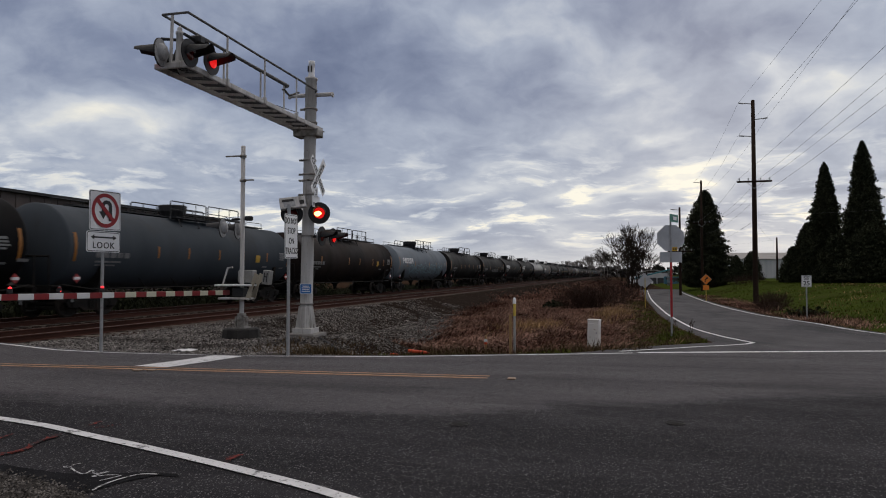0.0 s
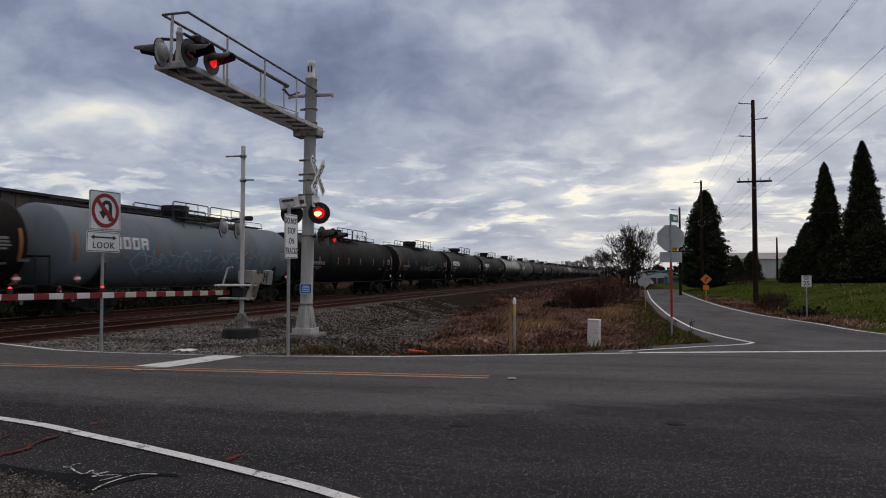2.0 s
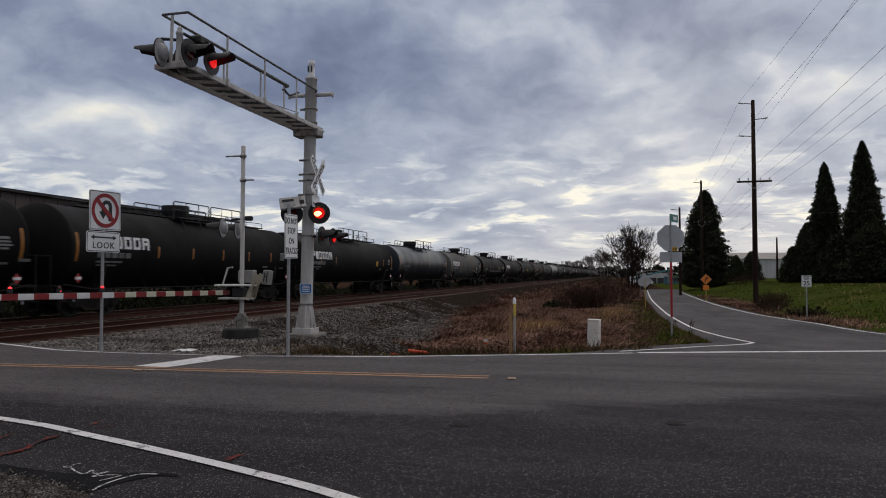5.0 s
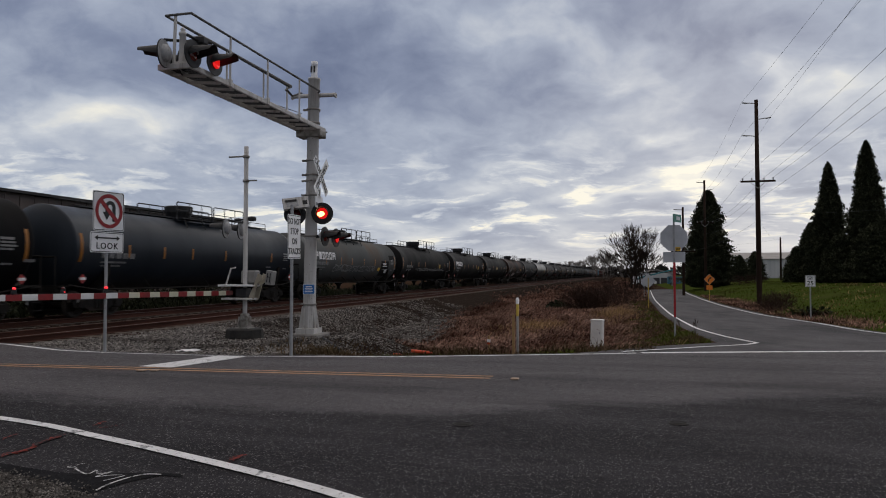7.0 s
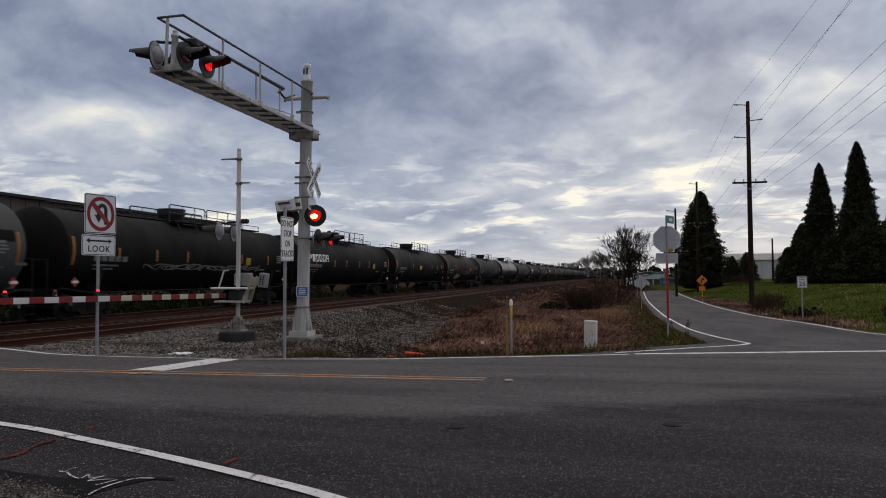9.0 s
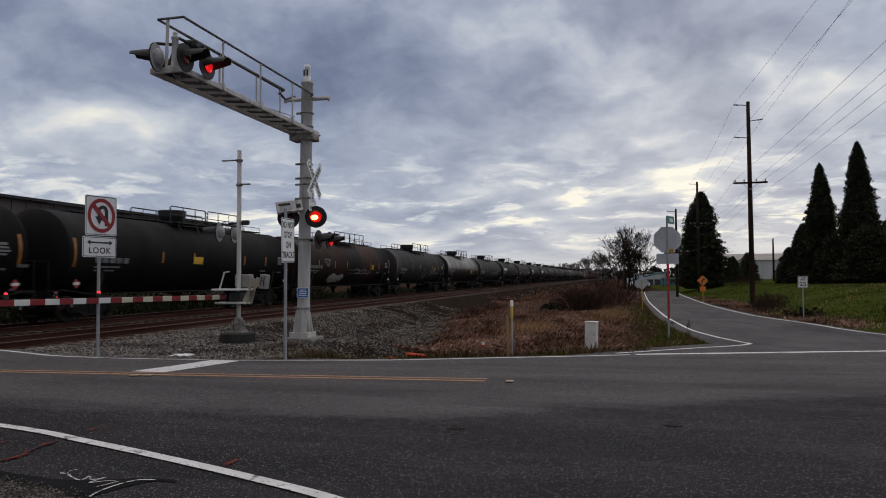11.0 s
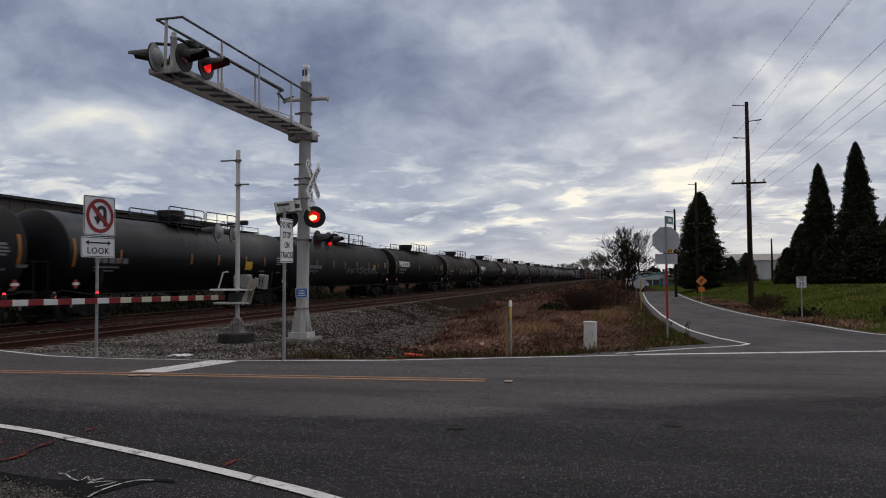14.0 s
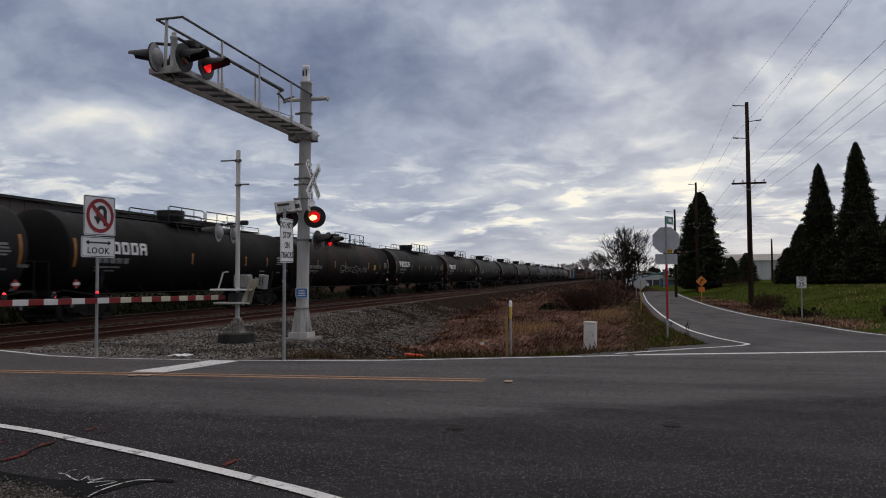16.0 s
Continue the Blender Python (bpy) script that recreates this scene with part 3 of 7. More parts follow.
def make_road():
    verts, faces = [], []
    xs = steps([(-60, -16, 14), (-16, 12, 84), (12, 60, 14)])
    for x in xs:
        e, c = edge_y(x) + 0.22, crown_y(x)
        near = -40.0
        for y in (near, 0.0, 3.0, c, (c + e) / 2, e, e):
            verts.append((x, y, road_z(x, y)))
        verts[-1] = (x, e, -0.22)
    for i in range(len(xs) - 1):
        for k in range(6):
            faces.append((i * 7 + k, (i + 1) * 7 + k, (i + 1) * 7 + k + 1, i * 7 + k + 1))
    tagged(new("road_main", sheet("road_main", verts, faces, ASPHALT)), "dark patched asphalt road with worn painted lines", "road", kind="structure")
    # the narrower road beside the railway
    verts, faces = [], []
    ys = steps([(13.6, 22, 18), (22, 60, 30), (60, 118, 20)])
    for y in ys:
        l = lane_left(y)
        r = between(y, (13.6, 16, 22.6, 29.4, 37.5, 54, 92, 118), (22, 13, 7.6, 7.35, 6.85, 6.75, 8.0, 9.2)) + 0.15
        verts.append((l - 0.45, y, lane_surface(l, y) - 0.16))
        for k in range(5):
            x = l + (r - l) * k / 4
            verts.append((x, y, lane_surface(x, y) + 0.004))
        verts.append((r, y, verts[-1][2] - 0.3))
    for i in range(len(ys) - 1):
        for k in range(6):
            faces.append((i * 7 + k, i * 7 + k + 1, (i + 1) * 7 + k + 1, (i + 1) * 7 + k))
    tagged(new("road_side", sheet("road_side", verts, faces, ASPHALT_OLD)), "narrow greyish asphalt lane running beside the railway", "road", kind="structure")


make_road()


def ribbon(name, pts, width, zf, material, label, category="road marking", lift=0.006):
    verts, faces = [], []
    for i, (x, y) in enumerate(pts):
        a, b = Vector(pts[max(0, i - 1)]), Vector(pts[min(len(pts) - 1, i + 1)])
        d = (b - a).normalized()
        n = Vector((-d.y, d.x)) * width / 2
        for s in (1, -1):
            px, py = x + n.x * s, y + n.y * s
            verts.append((px, py, zf(px, py) + lift))
    for i in range(len(pts) - 1):
        faces.append((2 * i, 2 * i + 1, 2 * i + 3, 2 * i + 2))
    return tagged(new(name, sheet(name, verts, faces, material)), label, category, kind="structure")


def along(pts, n):
    """A smooth run of points through the given ones."""
    out = []
    P = [pts[0]] + list(pts) + [pts[-1]]
    for i in range(1, len(P) - 2):
        for k in range(n):
            t = k / n
            out.append(tuple(0.5 * (2 * P[i][c] + (P[i + 1][c] - P[i - 1][c]) * t + (2 * P[i - 1][c] - 5 * P[i][c] + 4 * P[i + 1][c] - P[i + 2][c]) * t * t
                                    + (3 * P[i][c] - P[i - 1][c] - 3 * P[i + 1][c] + P[i + 2][c]) * t ** 3) for c in range(2)))
    return out + [tuple(pts[-1])]


def make_lines():
    flat = lambda x, y: 0.0
    ribbon("edge_line", [(x, edge_y(x)) for x in np.arange(-16, 0.4, 0.25)], 0.10, road_z, LINE_WHITE, "white edge line along the main road")
    ribbon("edge_line", [(x, edge_y(x) - 0.02) for x in np.arange(0.35, 16, 0.25)], 0.20, road_z, LINE_WHITE, "broad white line across the lane's mouth", lift=0.010)
    for off in (-0.10, 0.10):
        ribbon("centre_line", [(x, crown_y(x) - 0.06 + off) for x in np.arange(-30, -1.7, 0.25)], 0.085, road_z, LINE_YELLOW, "worn double yellow centre line")
    ribbon("stop_line", [(-6.98, 9.42), (-6.95, 10.5), (-6.98, 11.62)], 0.60, road_z, LINE_WHITE, "broad white stop line before the crossing", lift=0.009)
    ribbon("edge_line", along([(-14, 7.0), (-9.0, 6.2), (-5.79, 5.65), (-4.42, 5.24), (-3.26, 4.84), (-2.21, 4.44), (-1.72, 4.22), (-1.15, 3.93), (-0.6, 3.55), (-0.15, 3.0), (0.12, 2.2), (0.25, 1.2), (0.32, 0.0), (0.34, -2), (0.34, -6)], 10), 0.11,
           flat, LINE_WHITE, "white edge line curving round the corner", lift=0.011)
    side = lambda x, y: lane_z(y) + 0.012
    ribbon("edge_line", along([(2.98, 17.35), (2.75, 19.2), (2.62, 20.4), (2.42, 23.0), (2.35, 25.9), (2.36, 38.0), (2.8, 65), (4.1, 108)], 10), 0.11, side, LINE_WHITE, "white edge line of the lane")
    ribbon("edge_line", along([(13.0, 17.0), (9.0, 20.2), (7.45, 22.7), (7.2, 29.4), (6.66, 37.5), (6.55, 54), (7.8, 92), (9, 112)], 10), 0.12, side, LINE_WHITE, "white edge line of the lane")
    ribbon("edge_line", along([(0.0, 14.1), (1.6, 15.5), (2.6, 16.6), (2.98, 17.35)], 8), 0.11, lambda x, y: max(lane_z(y), -0.09 - 0.02 * max(0, y - 14)) + 0.012, LINE_WHITE, "white edge line curving into the lane")


make_lines()
RAIL_Z = -0.08
TRACKS = (-15.15, -19.58)
TRACK_TURN = Matrix.Rotation(-0.010, 4, "Z")   # the railway's line


def make_tracks():
    prof = [(-0.07, -0.17), (0.07, -0.17), (0.07, -0.155), (0.012, -0.135), (0.012, -0.045), (0.036, -0.035), (0.036, -0.003), (0.033, 0), (-0.033, 0), (-0.036, -0.003),
            (-0.036, -0.035), (-0.012, -0.045), (-0.012, -0.135), (-0.07, -0.155)]
    bm = bmesh.new()
    n = len(prof)
    a = [bm.verts.new((x, -150, z)) for x, z in prof]
    b = [bm.verts.new((x, 1600, z)) for x, z in prof]
    for i in range(n):
        f = bm.faces.new((a[i], a[(i + 1) % n], b[(i + 1) % n], b[i]))
        f.material_index = 1 if i in (6, 7, 8) else 0
    rail = finish(bm, "rail", [RAIL, RAIL_TOP])
    bm = bmesh.new()
    box(bm, 2.6, 0.23, 0.18, bevel=0.015)
    tie = finish(bm, "sleeper", SLEEPER)
    bm = bmesh.new()
    for y in np.arange(81, 400, 0.55):
        box(bm, 2.6, 0.23, 0.18, at(0, y, 0))
    rest = finish(bm, "far_sleepers", SLEEPER)
    for i, x in enumerate(TRACKS):
        tr = tagged(thing(f"railway_track_{i + 1}", "rusty steel rails on weathered wooden sleepers in ballast", "railway track", TRACK_TURN @ at(x, 0, RAIL_Z)), kind="structure")
        for s in (-0.755, 0.755):
            part("rail", rail, None, tr, m=at(s, 0, 0))
        for y in np.arange(13.9, 81, 0.55):
            part("sleeper", tie, None, tr, m=at(random.uniform(-0.03, 0.03), y, -0.255) @ pose(0, 0, 0, 0, 0, random.uniform(-1, 1)))
        tagged(part("far_sleepers", rest, None, tr, m=at(0, 0, -0.255)), kind="stuff")


make_tracks()


# ---- the train ----
CAR, SPEED = 17.70, 17.686
AXLE_R = 0.457


def tank_paint(name, c1, c2, rust=None, at_=(0.6, 0.75), rough=0.68, sc=0.5):
    return mat(name, c1, c2, sc, rough, 0.0, bump=0.06, bscale=4, c3=rust, c3at=at_, c3scale=0.35, stretch=(1, 0.8, 0.35), spec=0.13 if rough < 0.5 else 0.075)


PAINT = {
    "black": tank_paint("black_tank_paint", (0.0060, 0.0060, 0.0063), (0.0110, 0.0106, 0.0108), (0.017, 0.0145, 0.013)),
    "brown": tank_paint("brown_black_tank_paint", (0.011, 0.0082, 0.0076), (0.018, 0.013, 0.012), (0.030, 0.020, 0.015), (0.52, 0.7)),
    "slate": tank_paint("slate_blue_tank_paint", (0.044, 0.053, 0.062), (0.060, 0.070, 0.080), (0.048, 0.048, 0.048)),
    "pale": tank_paint("pale_blue_grey_tank_paint", (0.135, 0.160, 0.185), (0.175, 0.20, 0.225), (0.10, 0.11, 0.12)),
    "grey": tank_paint("grey_tank_paint", (0.020, 0.0205, 0.022), (0.033, 0.0335, 0.035), (0.026, 0.023, 0.021)),
    "tan": tank_paint("dusty_grey_tank_paint", (0.070, 0.074, 0.073), (0.095, 0.098, 0.096), (0.110, 0.074, 0.048), (0.57, 0.74)),
    "rust": tank_paint("rust_stained_black_tank_paint", (0.008, 0.0068, 0.0064), (0.014, 0.011, 0.010), (0.044, 0.019, 0.013), (0.50, 0.66)),
    "navy": tank_paint("dark_navy_tank_paint", (0.012, 0.016, 0.022), (0.021, 0.026, 0.033), None, rough=0.40),
    "gloss": tank_paint("glossy_black_tank_paint", (0.005, 0.0055, 0.007), (0.008, 0.0085, 0.010), None, rough=0.40),
}
LOOKS = {"black": "soot-black", "brown": "brownish black", "slate": "dark slate-blue", "pale": "pale blue-grey", "grey": "dull grey", "tan": "dusty grey with rust streaks",
         "rust": "rust-stained black", "gloss": "glossy black", "navy": "glossy dark navy"}
TANK_Z, TANK_R, TANK_H = 2.46, 1.50, 8.45


def tank_mesh():
    """A jacketed tank: a long barrel with a rim and a shallow dished head at each end."""
    bm = bmesh.new()
    half = [(0, TANK_H), (0.4, TANK_H - 0.02), (0.8, TANK_H - 0.10), (1.15, TANK_H - 0.22), (1.36, TANK_H - 0.34), (1.46, TANK_H - 0.43), (TANK_R + 0.004, TANK_H - 0.47),
            (TANK_R + 0.004, TANK_H - 0.56), (TANK_R, TANK_H - 0.57)]
    prof = [(r, -z) for r, z in half] + [(TANK_R, y) for y in (-5, -2.5, 0, 2.5, 5)] + half[::-1]
    turned(bm, prof, 56, pose(0, 0, TANK_Z, -90))
    return finish(bm, "tank", PAINT["black"])


def on_tank(bm, y, w, angle, h, lift=0.012):
    """A thin curved patch on the tank's near side: w along the car, from the angle (degrees above the middle) up to h metres round."""
    n = max(2, int(h / 0.12) + 1)
    rows = []
    for i in range(n + 1):
        a = radians(angle) + (h / TANK_R) * i / n
        r = TANK_R + lift
        rows.append([bm.verts.new((r * math.cos(a), y + s * w / 2, TANK_Z + r * math.sin(a))) for s in (-1, 1)])
    for p, q in zip(rows, rows[1:]):
        bm.faces.new((p[0], p[1], q[1], q[0]))


STROKES = (((0, 0), (0.1, 0.9), (0.5, 1), (0.7, 0.6), (0.2, 0.5), (0.8, 0)), ((0.9, 0.85), (0.4, 1), (0.05, 0.6), (0.1, 0.15), (0.5, 0), (0.95, 0.2)),
           ((0, 1), (0.15, 0.1), (0.45, 0), (0.6, 0.8), (0.75, 0.1), (1, 0.9)), ((0.9, 0.9), (0.3, 1), (0.1, 0.7), (0.8, 0.35), (0.7, 0.05), (0, 0.1)),
           ((0.5, 1), (0, 0.6), (0.2, 0.05), (0.8, 0.05), (1, 0.6), (0.5, 1), (0.9, 1.2)))


def round_tank(y, a):
    r = TANK_R + 0.012
    return (r * math.cos(a), y, TANK_Z + r * math.sin(a))


def scrawl(bm, y0, y1, a0, a1, seed, r=0.024):
    """Sprayed letters without meaning: smooth looping strokes in one line of paint."""
    rnd = random.Random(seed)
    y = y0
    while y < y1 - 0.2:
        size = min(rnd.uniform(0.55, 1.1), y1 - y)
        tall = rnd.uniform(0.7, 1.0)
        mirror, over = rnd.random() < 0.5, rnd.random() < 0.5
        pts = []
        for p, q in rnd.choice(STROKES):
            p, q = (1 - p if mirror else p) + rnd.gauss(0, 0.16), (1 - q if over else q) + rnd.gauss(0, 0.14)
            pts.append((y + size * p, TANK_R * radians(a0 + (a1 - a0) * tall * q)))
        line = along(pts, 7)
        w = r * rnd.uniform(0.7, 1.3)
        rows = []
        for i, p in enumerate(line):
            a, b = line[max(0, i - 1)], line[min(len(line) - 1, i + 1)]
            d = Vector((b[0] - a[0], b[1] - a[1]))
            d = d.normalized() if d.length > 1e-6 else Vector((1, 0))
            rows.append([bm.verts.new(round_tank(p[0] - s * d.y * w, (p[1] + s * d.x * w) / TANK_R)) for s in (-1, 1)])
        for p, q in zip(rows, rows[1:]):
            bm.faces.new((p[0], p[1], q[1], q[0]))
        y += size * rnd.uniform(0.40, 0.80)


def painted_fill(bm, y0, y1, a0, a1):
    """A solid sprayed shape with a bulging outline."""
    rows = []
    for i in range(25):
        k = i / 24
        y = y0 + (y1 - y0) * k
        swell = math.sin(math.pi * min(1, k * 1.05)) ** 0.45
        top = a0 + (a1 - a0) * (0.45 + 0.40 * swell + 0.12 * math.sin(9 * k))
        low = a0 + (a1 - a0) * (0.40 - 0.38 * swell + 0.06 * math.sin(14 * k))
        rows.append([bm.verts.new(round_tank(y, radians(low + (top - low) * q / 5))) for q in range(6)])
    for p, q in zip(rows, rows[1:]):
        for c in range(5):
            bm.faces.new((p[c], p[c + 1], q[c + 1], q[c]))


def truck_meshes():
    out = {}
    bm = bmesh.new()
    plate(bm, [(-1.25, 0.52), (-1.1, 0.66), (-0.55, 0.68), (-0.35, 0.80), (0.35, 0.80), (0.55, 0.68), (1.1, 0.66), (1.25, 0.52), (1.15, 0.36), (0.66, 0.36), (0.45, 0.22),
               (-0.45, 0.22), (-0.66, 0.36), (-1.15, 0.36)], 0.13, at(0.98, 0, 0) @ pose(0, 0, 0, 0, 0, 90))
    for k in (-0.89, 0.89):
        box(bm, 0.2, 0.34, 0.3, at(1.0, k, 0.46), 0.03)
        bar(bm, (1.02, k, 0.46), (1.13, k, 0.46), 0.13, n=12)
    for k in (-0.16, 0, 0.16):
        bar(bm, (1.02, k, 0.3), (1.02, k, 0.62), 0.07, n=8)
    out["side_frame"] = finish(bm, "side_frame", TRUCK)
    bm = bmesh.new()
    box(bm, 2.1, 0.4, 0.3, at(0, 0, 0.62), 0.03)
    bar(bm, (0, 0, 0.7), (0, 0, 0.95), 0.22, n=12)
    out["bolster"] = finish(bm, "bolster", TRUCK)
    bm = bmesh.new()
    for s in (-1, 1):
        turned(bm, [(0, 0.755), (0.10, 0.80), (0.16, 0.72), (0.36, 0.74), (0.38, 0.79), (0.452, 0.80), (0.457, 0.71), (0.485, 0.70), (0.485, 0.675), (0.38, 0.67), (0.34, 0.70), (0, 0.69)], 24, pose(0, 0, 0, 0, 90 * s))
    bar(bm, (-0.72, 0, 0), (0.72, 0, 0), 0.085, n=10)
    # three lightening marks let the turning show
    for k in range(3):
        box(bm, 1.62, 0.05, 0.16, pose(0, 0, 0, 120 * k) @ at(0, 0, 0.26))
    out["wheelset"] = finish(bm, "wheelset", WHEEL)
    return out


def tank_car_meshes():
    M = truck_meshes()
    M["tank"] = tank_mesh()
    bm = bmesh.new()
    box(bm, 0.42, 3.6, 0.34, at(0, 0.55, 0.98), 0.02)
    M["stub_sill"] = finish(bm, "stub_sill", TRUCK)
    bm = bmesh.new()
    box(bm, 2.6, 0.42, 0.07, at(0, 1.95, 1.10), 0.01)
    box(bm, 2.5, 0.10, 0.22, at(0, 2.16, 1.03), 0.01)
    M["end_platform"] = finish(bm, "end_platform", TRUCK)
    bm = bmesh.new()
    plate(bm, [(-1.25, 0.78), (1.25, 0.78), (1.42, 1.30), (1.46, 1.75), (1.30, 1.66), (0.8, 1.12), (0, 0.94), (-0.8, 1.12), (-1.30, 1.66), (-1.46, 1.75), (-1.42, 1.30)], 0.16, at(0, 0, 0.16))
    box(bm, 2.5, 0.2, 0.2, at(0, 0, 0.94), 0.02)
    M["saddle"] = finish(bm, "saddle", TRUCK)
    bm = bmesh.new()
    box(bm, 0.22, 0.62, 0.26, at(0, 0, 0), 0.03)
    box(bm, 0.34, 0.20, 0.30, at(0, 0.36, 0), 0.04)
    M["coupler"] = finish(bm, "coupler", TRUCK)
    bm = bmesh.new()
    tube(bm, [(1.38, -8.2, 1.16), (1.44, -6.9, 0.98), (1.44, 6.9, 0.98), (1.38, 8.2, 1.16)], 0.03)
    for y in (-6, -4, -2, 0, 2, 4, 6):
        bar(bm, (1.44, y, 0.98), (1.10, y, 1.36), 0.018, n=5)
    M["side_handrail"] = finish(bm, "side_handrail", TRUCK)
    bm = bmesh.new()
    tube(bm, [(-1.2, 2.2, 1.1), (-1.2, 2.2, 2.1), (1.2, 2.2, 2.1), (1.2, 2.2, 1.1)], 0.025)
    M["end_handrail"] = finish(bm, "end_handrail", TRUCK)
    bm = bmesh.new()
    for z in (0.35, 0.62, 0.89):
        tube(bm, [(1.30, 1.8, z), (1.30, 2.2, z)], 0.018)
    for y in (1.8, 2.2):
        tube(bm, [(1.30, y, 0.3), (1.30, y, 1.1)], 0.018)
    M["ladder"] = finish(bm, "ladder", TRUCK)
    bm = bmesh.new()
    turned(bm, [(0.0, 0.0), (0.46, 0.0), (0.48, 0.18), (0.60, 0.42), (0.62, 0.66), (0.58, 0.70), (0, 0.72)], 16, at(0, 0, TANK_Z + TANK_R - 0.10), smooth=False)
    M["valve_housing"] = finish(bm, "valve_housing", BLACK)
    bm = bmesh.new()
    z = TANK_Z + TANK_R + 0.05
    box(bm, 0.52, 13.6, 0.05, at(0.0, 0.3, z))
    M["walkway"] = finish(bm, "walkway", BLACK)
    bm = bmesh.new()
    box(bm, 0.5, 3.4, 0.05, at(0.72, 0.6, z - 0.06))
    for y in (-0.9, 0.4, 1.9):
        bar(bm, (0.92, y, z - 0.08), (1.12, y, z - 0.48), 0.025, n=5)
    M["platform"] = finish(bm, "platform", BLACK)
    bm = bmesh.new()
    for y0, y1, up in ((-1.5, 1.1, 0.60), ):
        tube(bm, [(0.98, y0, z - 0.16), (0.98, y0, z + up - 0.06), (0.98, y0 + 0.08, z + up), (0.98, y1 - 0.08, z + up), (0.98, y1, z + up - 0.06), (0.98, y1, z - 0.16)], 0.026)
        tube(bm, [(0.98, y0, z + 0.26), (0.98, y1, z + 0.26)], 0.018)
        for q in (y0 + 0.9, y1 - 0.8):
            bar(bm, (0.98, q, z - 0.16), (0.98, q, z + up), 0.018, n=5)
    M["railing"] = finish(bm, "railing", BLACK)
    bm = bmesh.new()
    tube(bm, [(0.2, -0.14, z - 0.1), (0.2, -0.14, z + 0.28), (0.2, 0, z + 0.36), (0.2, 0.14, z + 0.28), (0.2, 0.14, z - 0.1)], 0.02)
    M["top_hoop"] = finish(bm, "top_hoop", BLACK)
    bm = bmesh.new()
    tube(bm, [(-0.25, -7.0, z + 0.24), (-0.25, -2.6, z + 0.24)], 0.018)
    for y in (-7.0, -5.5, -4.0, -2.6):
        bar(bm, (-0.25, y, z - 0.1), (-0.25, y, z + 0.24), 0.016, n=5)
    M["top_handrail"] = finish(bm, "top_handrail", BLACK)
    bm = bmesh.new()
    tube(bm, [(0.25, 2.4, z + 0.24), (0.25, 7.0, z + 0.24)], 0.018)
    for y in (2.4, 3.9, 5.4, 7.0):
        bar(bm, (0.25, y, z - 0.12), (0.25, y, z + 0.24), 0.016, n=5)
    M["top_handrail near"] = finish(bm, "top_handrail", BLACK)
    bm = bmesh.new()
    turned(bm, [(0.30, -0.02), (0.34, 0.0), (0.30, 0.02), (0.27, 0.0), (0.30, -0.02)], 16, pose(-0.5, -8.52, 1.9, 90))
    for k in range(3):
        bar(bm, (-0.5, -8.52, 1.9), (-0.5 + 0.3 * math.cos(k * 2.1), -8.52, 1.9 + 0.3 * math.sin(k * 2.1)), 0.015, n=5)
    M["brake_wheel"] = finish(bm, "brake_wheel", TRUCK)
    bm = bmesh.new()
    turned(bm, [(0.0, 0.5), (0.10, 0.5), (0.12, 0.7), (0.17, 0.72), (0.17, 0.8), (0.3, 0.9), (0.34, 1.0)], 12)
    M["bottom_outlet"] = finish(bm, "bottom_outlet", TRUCK)
    bm = bmesh.new()
    on_tank(bm, 0, 0.11, -12, 0.46)
    M["reflector"] = finish(bm, "reflector", AMBER)
    bm = bmesh.new()
    on_tank(bm, 0, 0.12, -20, 1.0)
    M["end_reflector"] = finish(bm, "end_reflector", AMBER)
    bm = bmesh.new()
    for i, w in enumerate((0.30, 0.26, 0.30, 0.28, 0.26)):
        on_tank(bm, i * 0.36, w, -14, 0.20)
    on_tank(bm, 0.5, 1.3, -21, 0.07)
    on_tank(bm, 0.4, 1.0, -26, 0.06)
    M["number_mark"] = finish(bm, "number_mark", STENCIL_DIM)
    bm = bmesh.new()
    for i, w in enumerate((0.34, 0.34, 0.36, 0.34, 0.36, 0.34)):
        y = i * 0.50
        if i == 1:
            on_tank(bm, y, 0.38, -1, 0.46)
        else:
            # hollow block shapes
            on_tank(bm, y - 0.14, 0.12, -1, 0.46)
            on_tank(bm, y + 0.14, 0.12, -1 if i not in (0,) else 6, 0.46 if i not in (0,) else 0.28)
            on_tank(bm, y, 0.18, 13, 0.10)
            on_tank(bm, y, 0.18, -1 if i not in (0, 5) else 6, 0.10)
    M["owner_mark"] = finish(bm, "owner_mark", STENCIL)
    bm = bmesh.new()
    for i, (y, w, a, h) in enumerate(((0, 0.5, 4, 0.08), (0.02, 0.54, 0, 0.06), (0.05, 0.6, -4, 0.06), (-0.02, 0.5, -8, 0.06), (0.9, 0.42, -22, 0.10), (0.1, 0.4, -26, 0.07), (-1.7, 0.5, -24, 0.08))):
        bm = bmesh.new()
        on_tank(bm, y, w, a, h)
        M[f"stencil_bar {i}"] = finish(bm, "stencil_bar", STENCIL_DIM)
    bm = bmesh.new()
    on_tank(bm, 0, 0.42, -14, 0.36)
    M["warning_panel"] = finish(bm, "warning_panel", PLACARD)
    bm = bmesh.new()
    plate(bm, [(0, -0.17), (0.17, 0), (0, 0.17), (-0.17, 0)], 0.02, at(1.44, 0, 1.36) @ pose(0, 0, 0, 0, 0, 90))
    M["placard"] = finish(bm, "placard", PLACARD_RED)
    bm = bmesh.new()
    plate(bm, [(-0.14, -0.04), (0.14, -0.04), (0.14, 0.05), (-0.14, 0.05)], 0.006, at(1.456, 0, 1.36) @ pose(0, 0, 0, 0, 0, 90))
    M["placard_band"] = finish(bm, "placard_band", STENCIL)
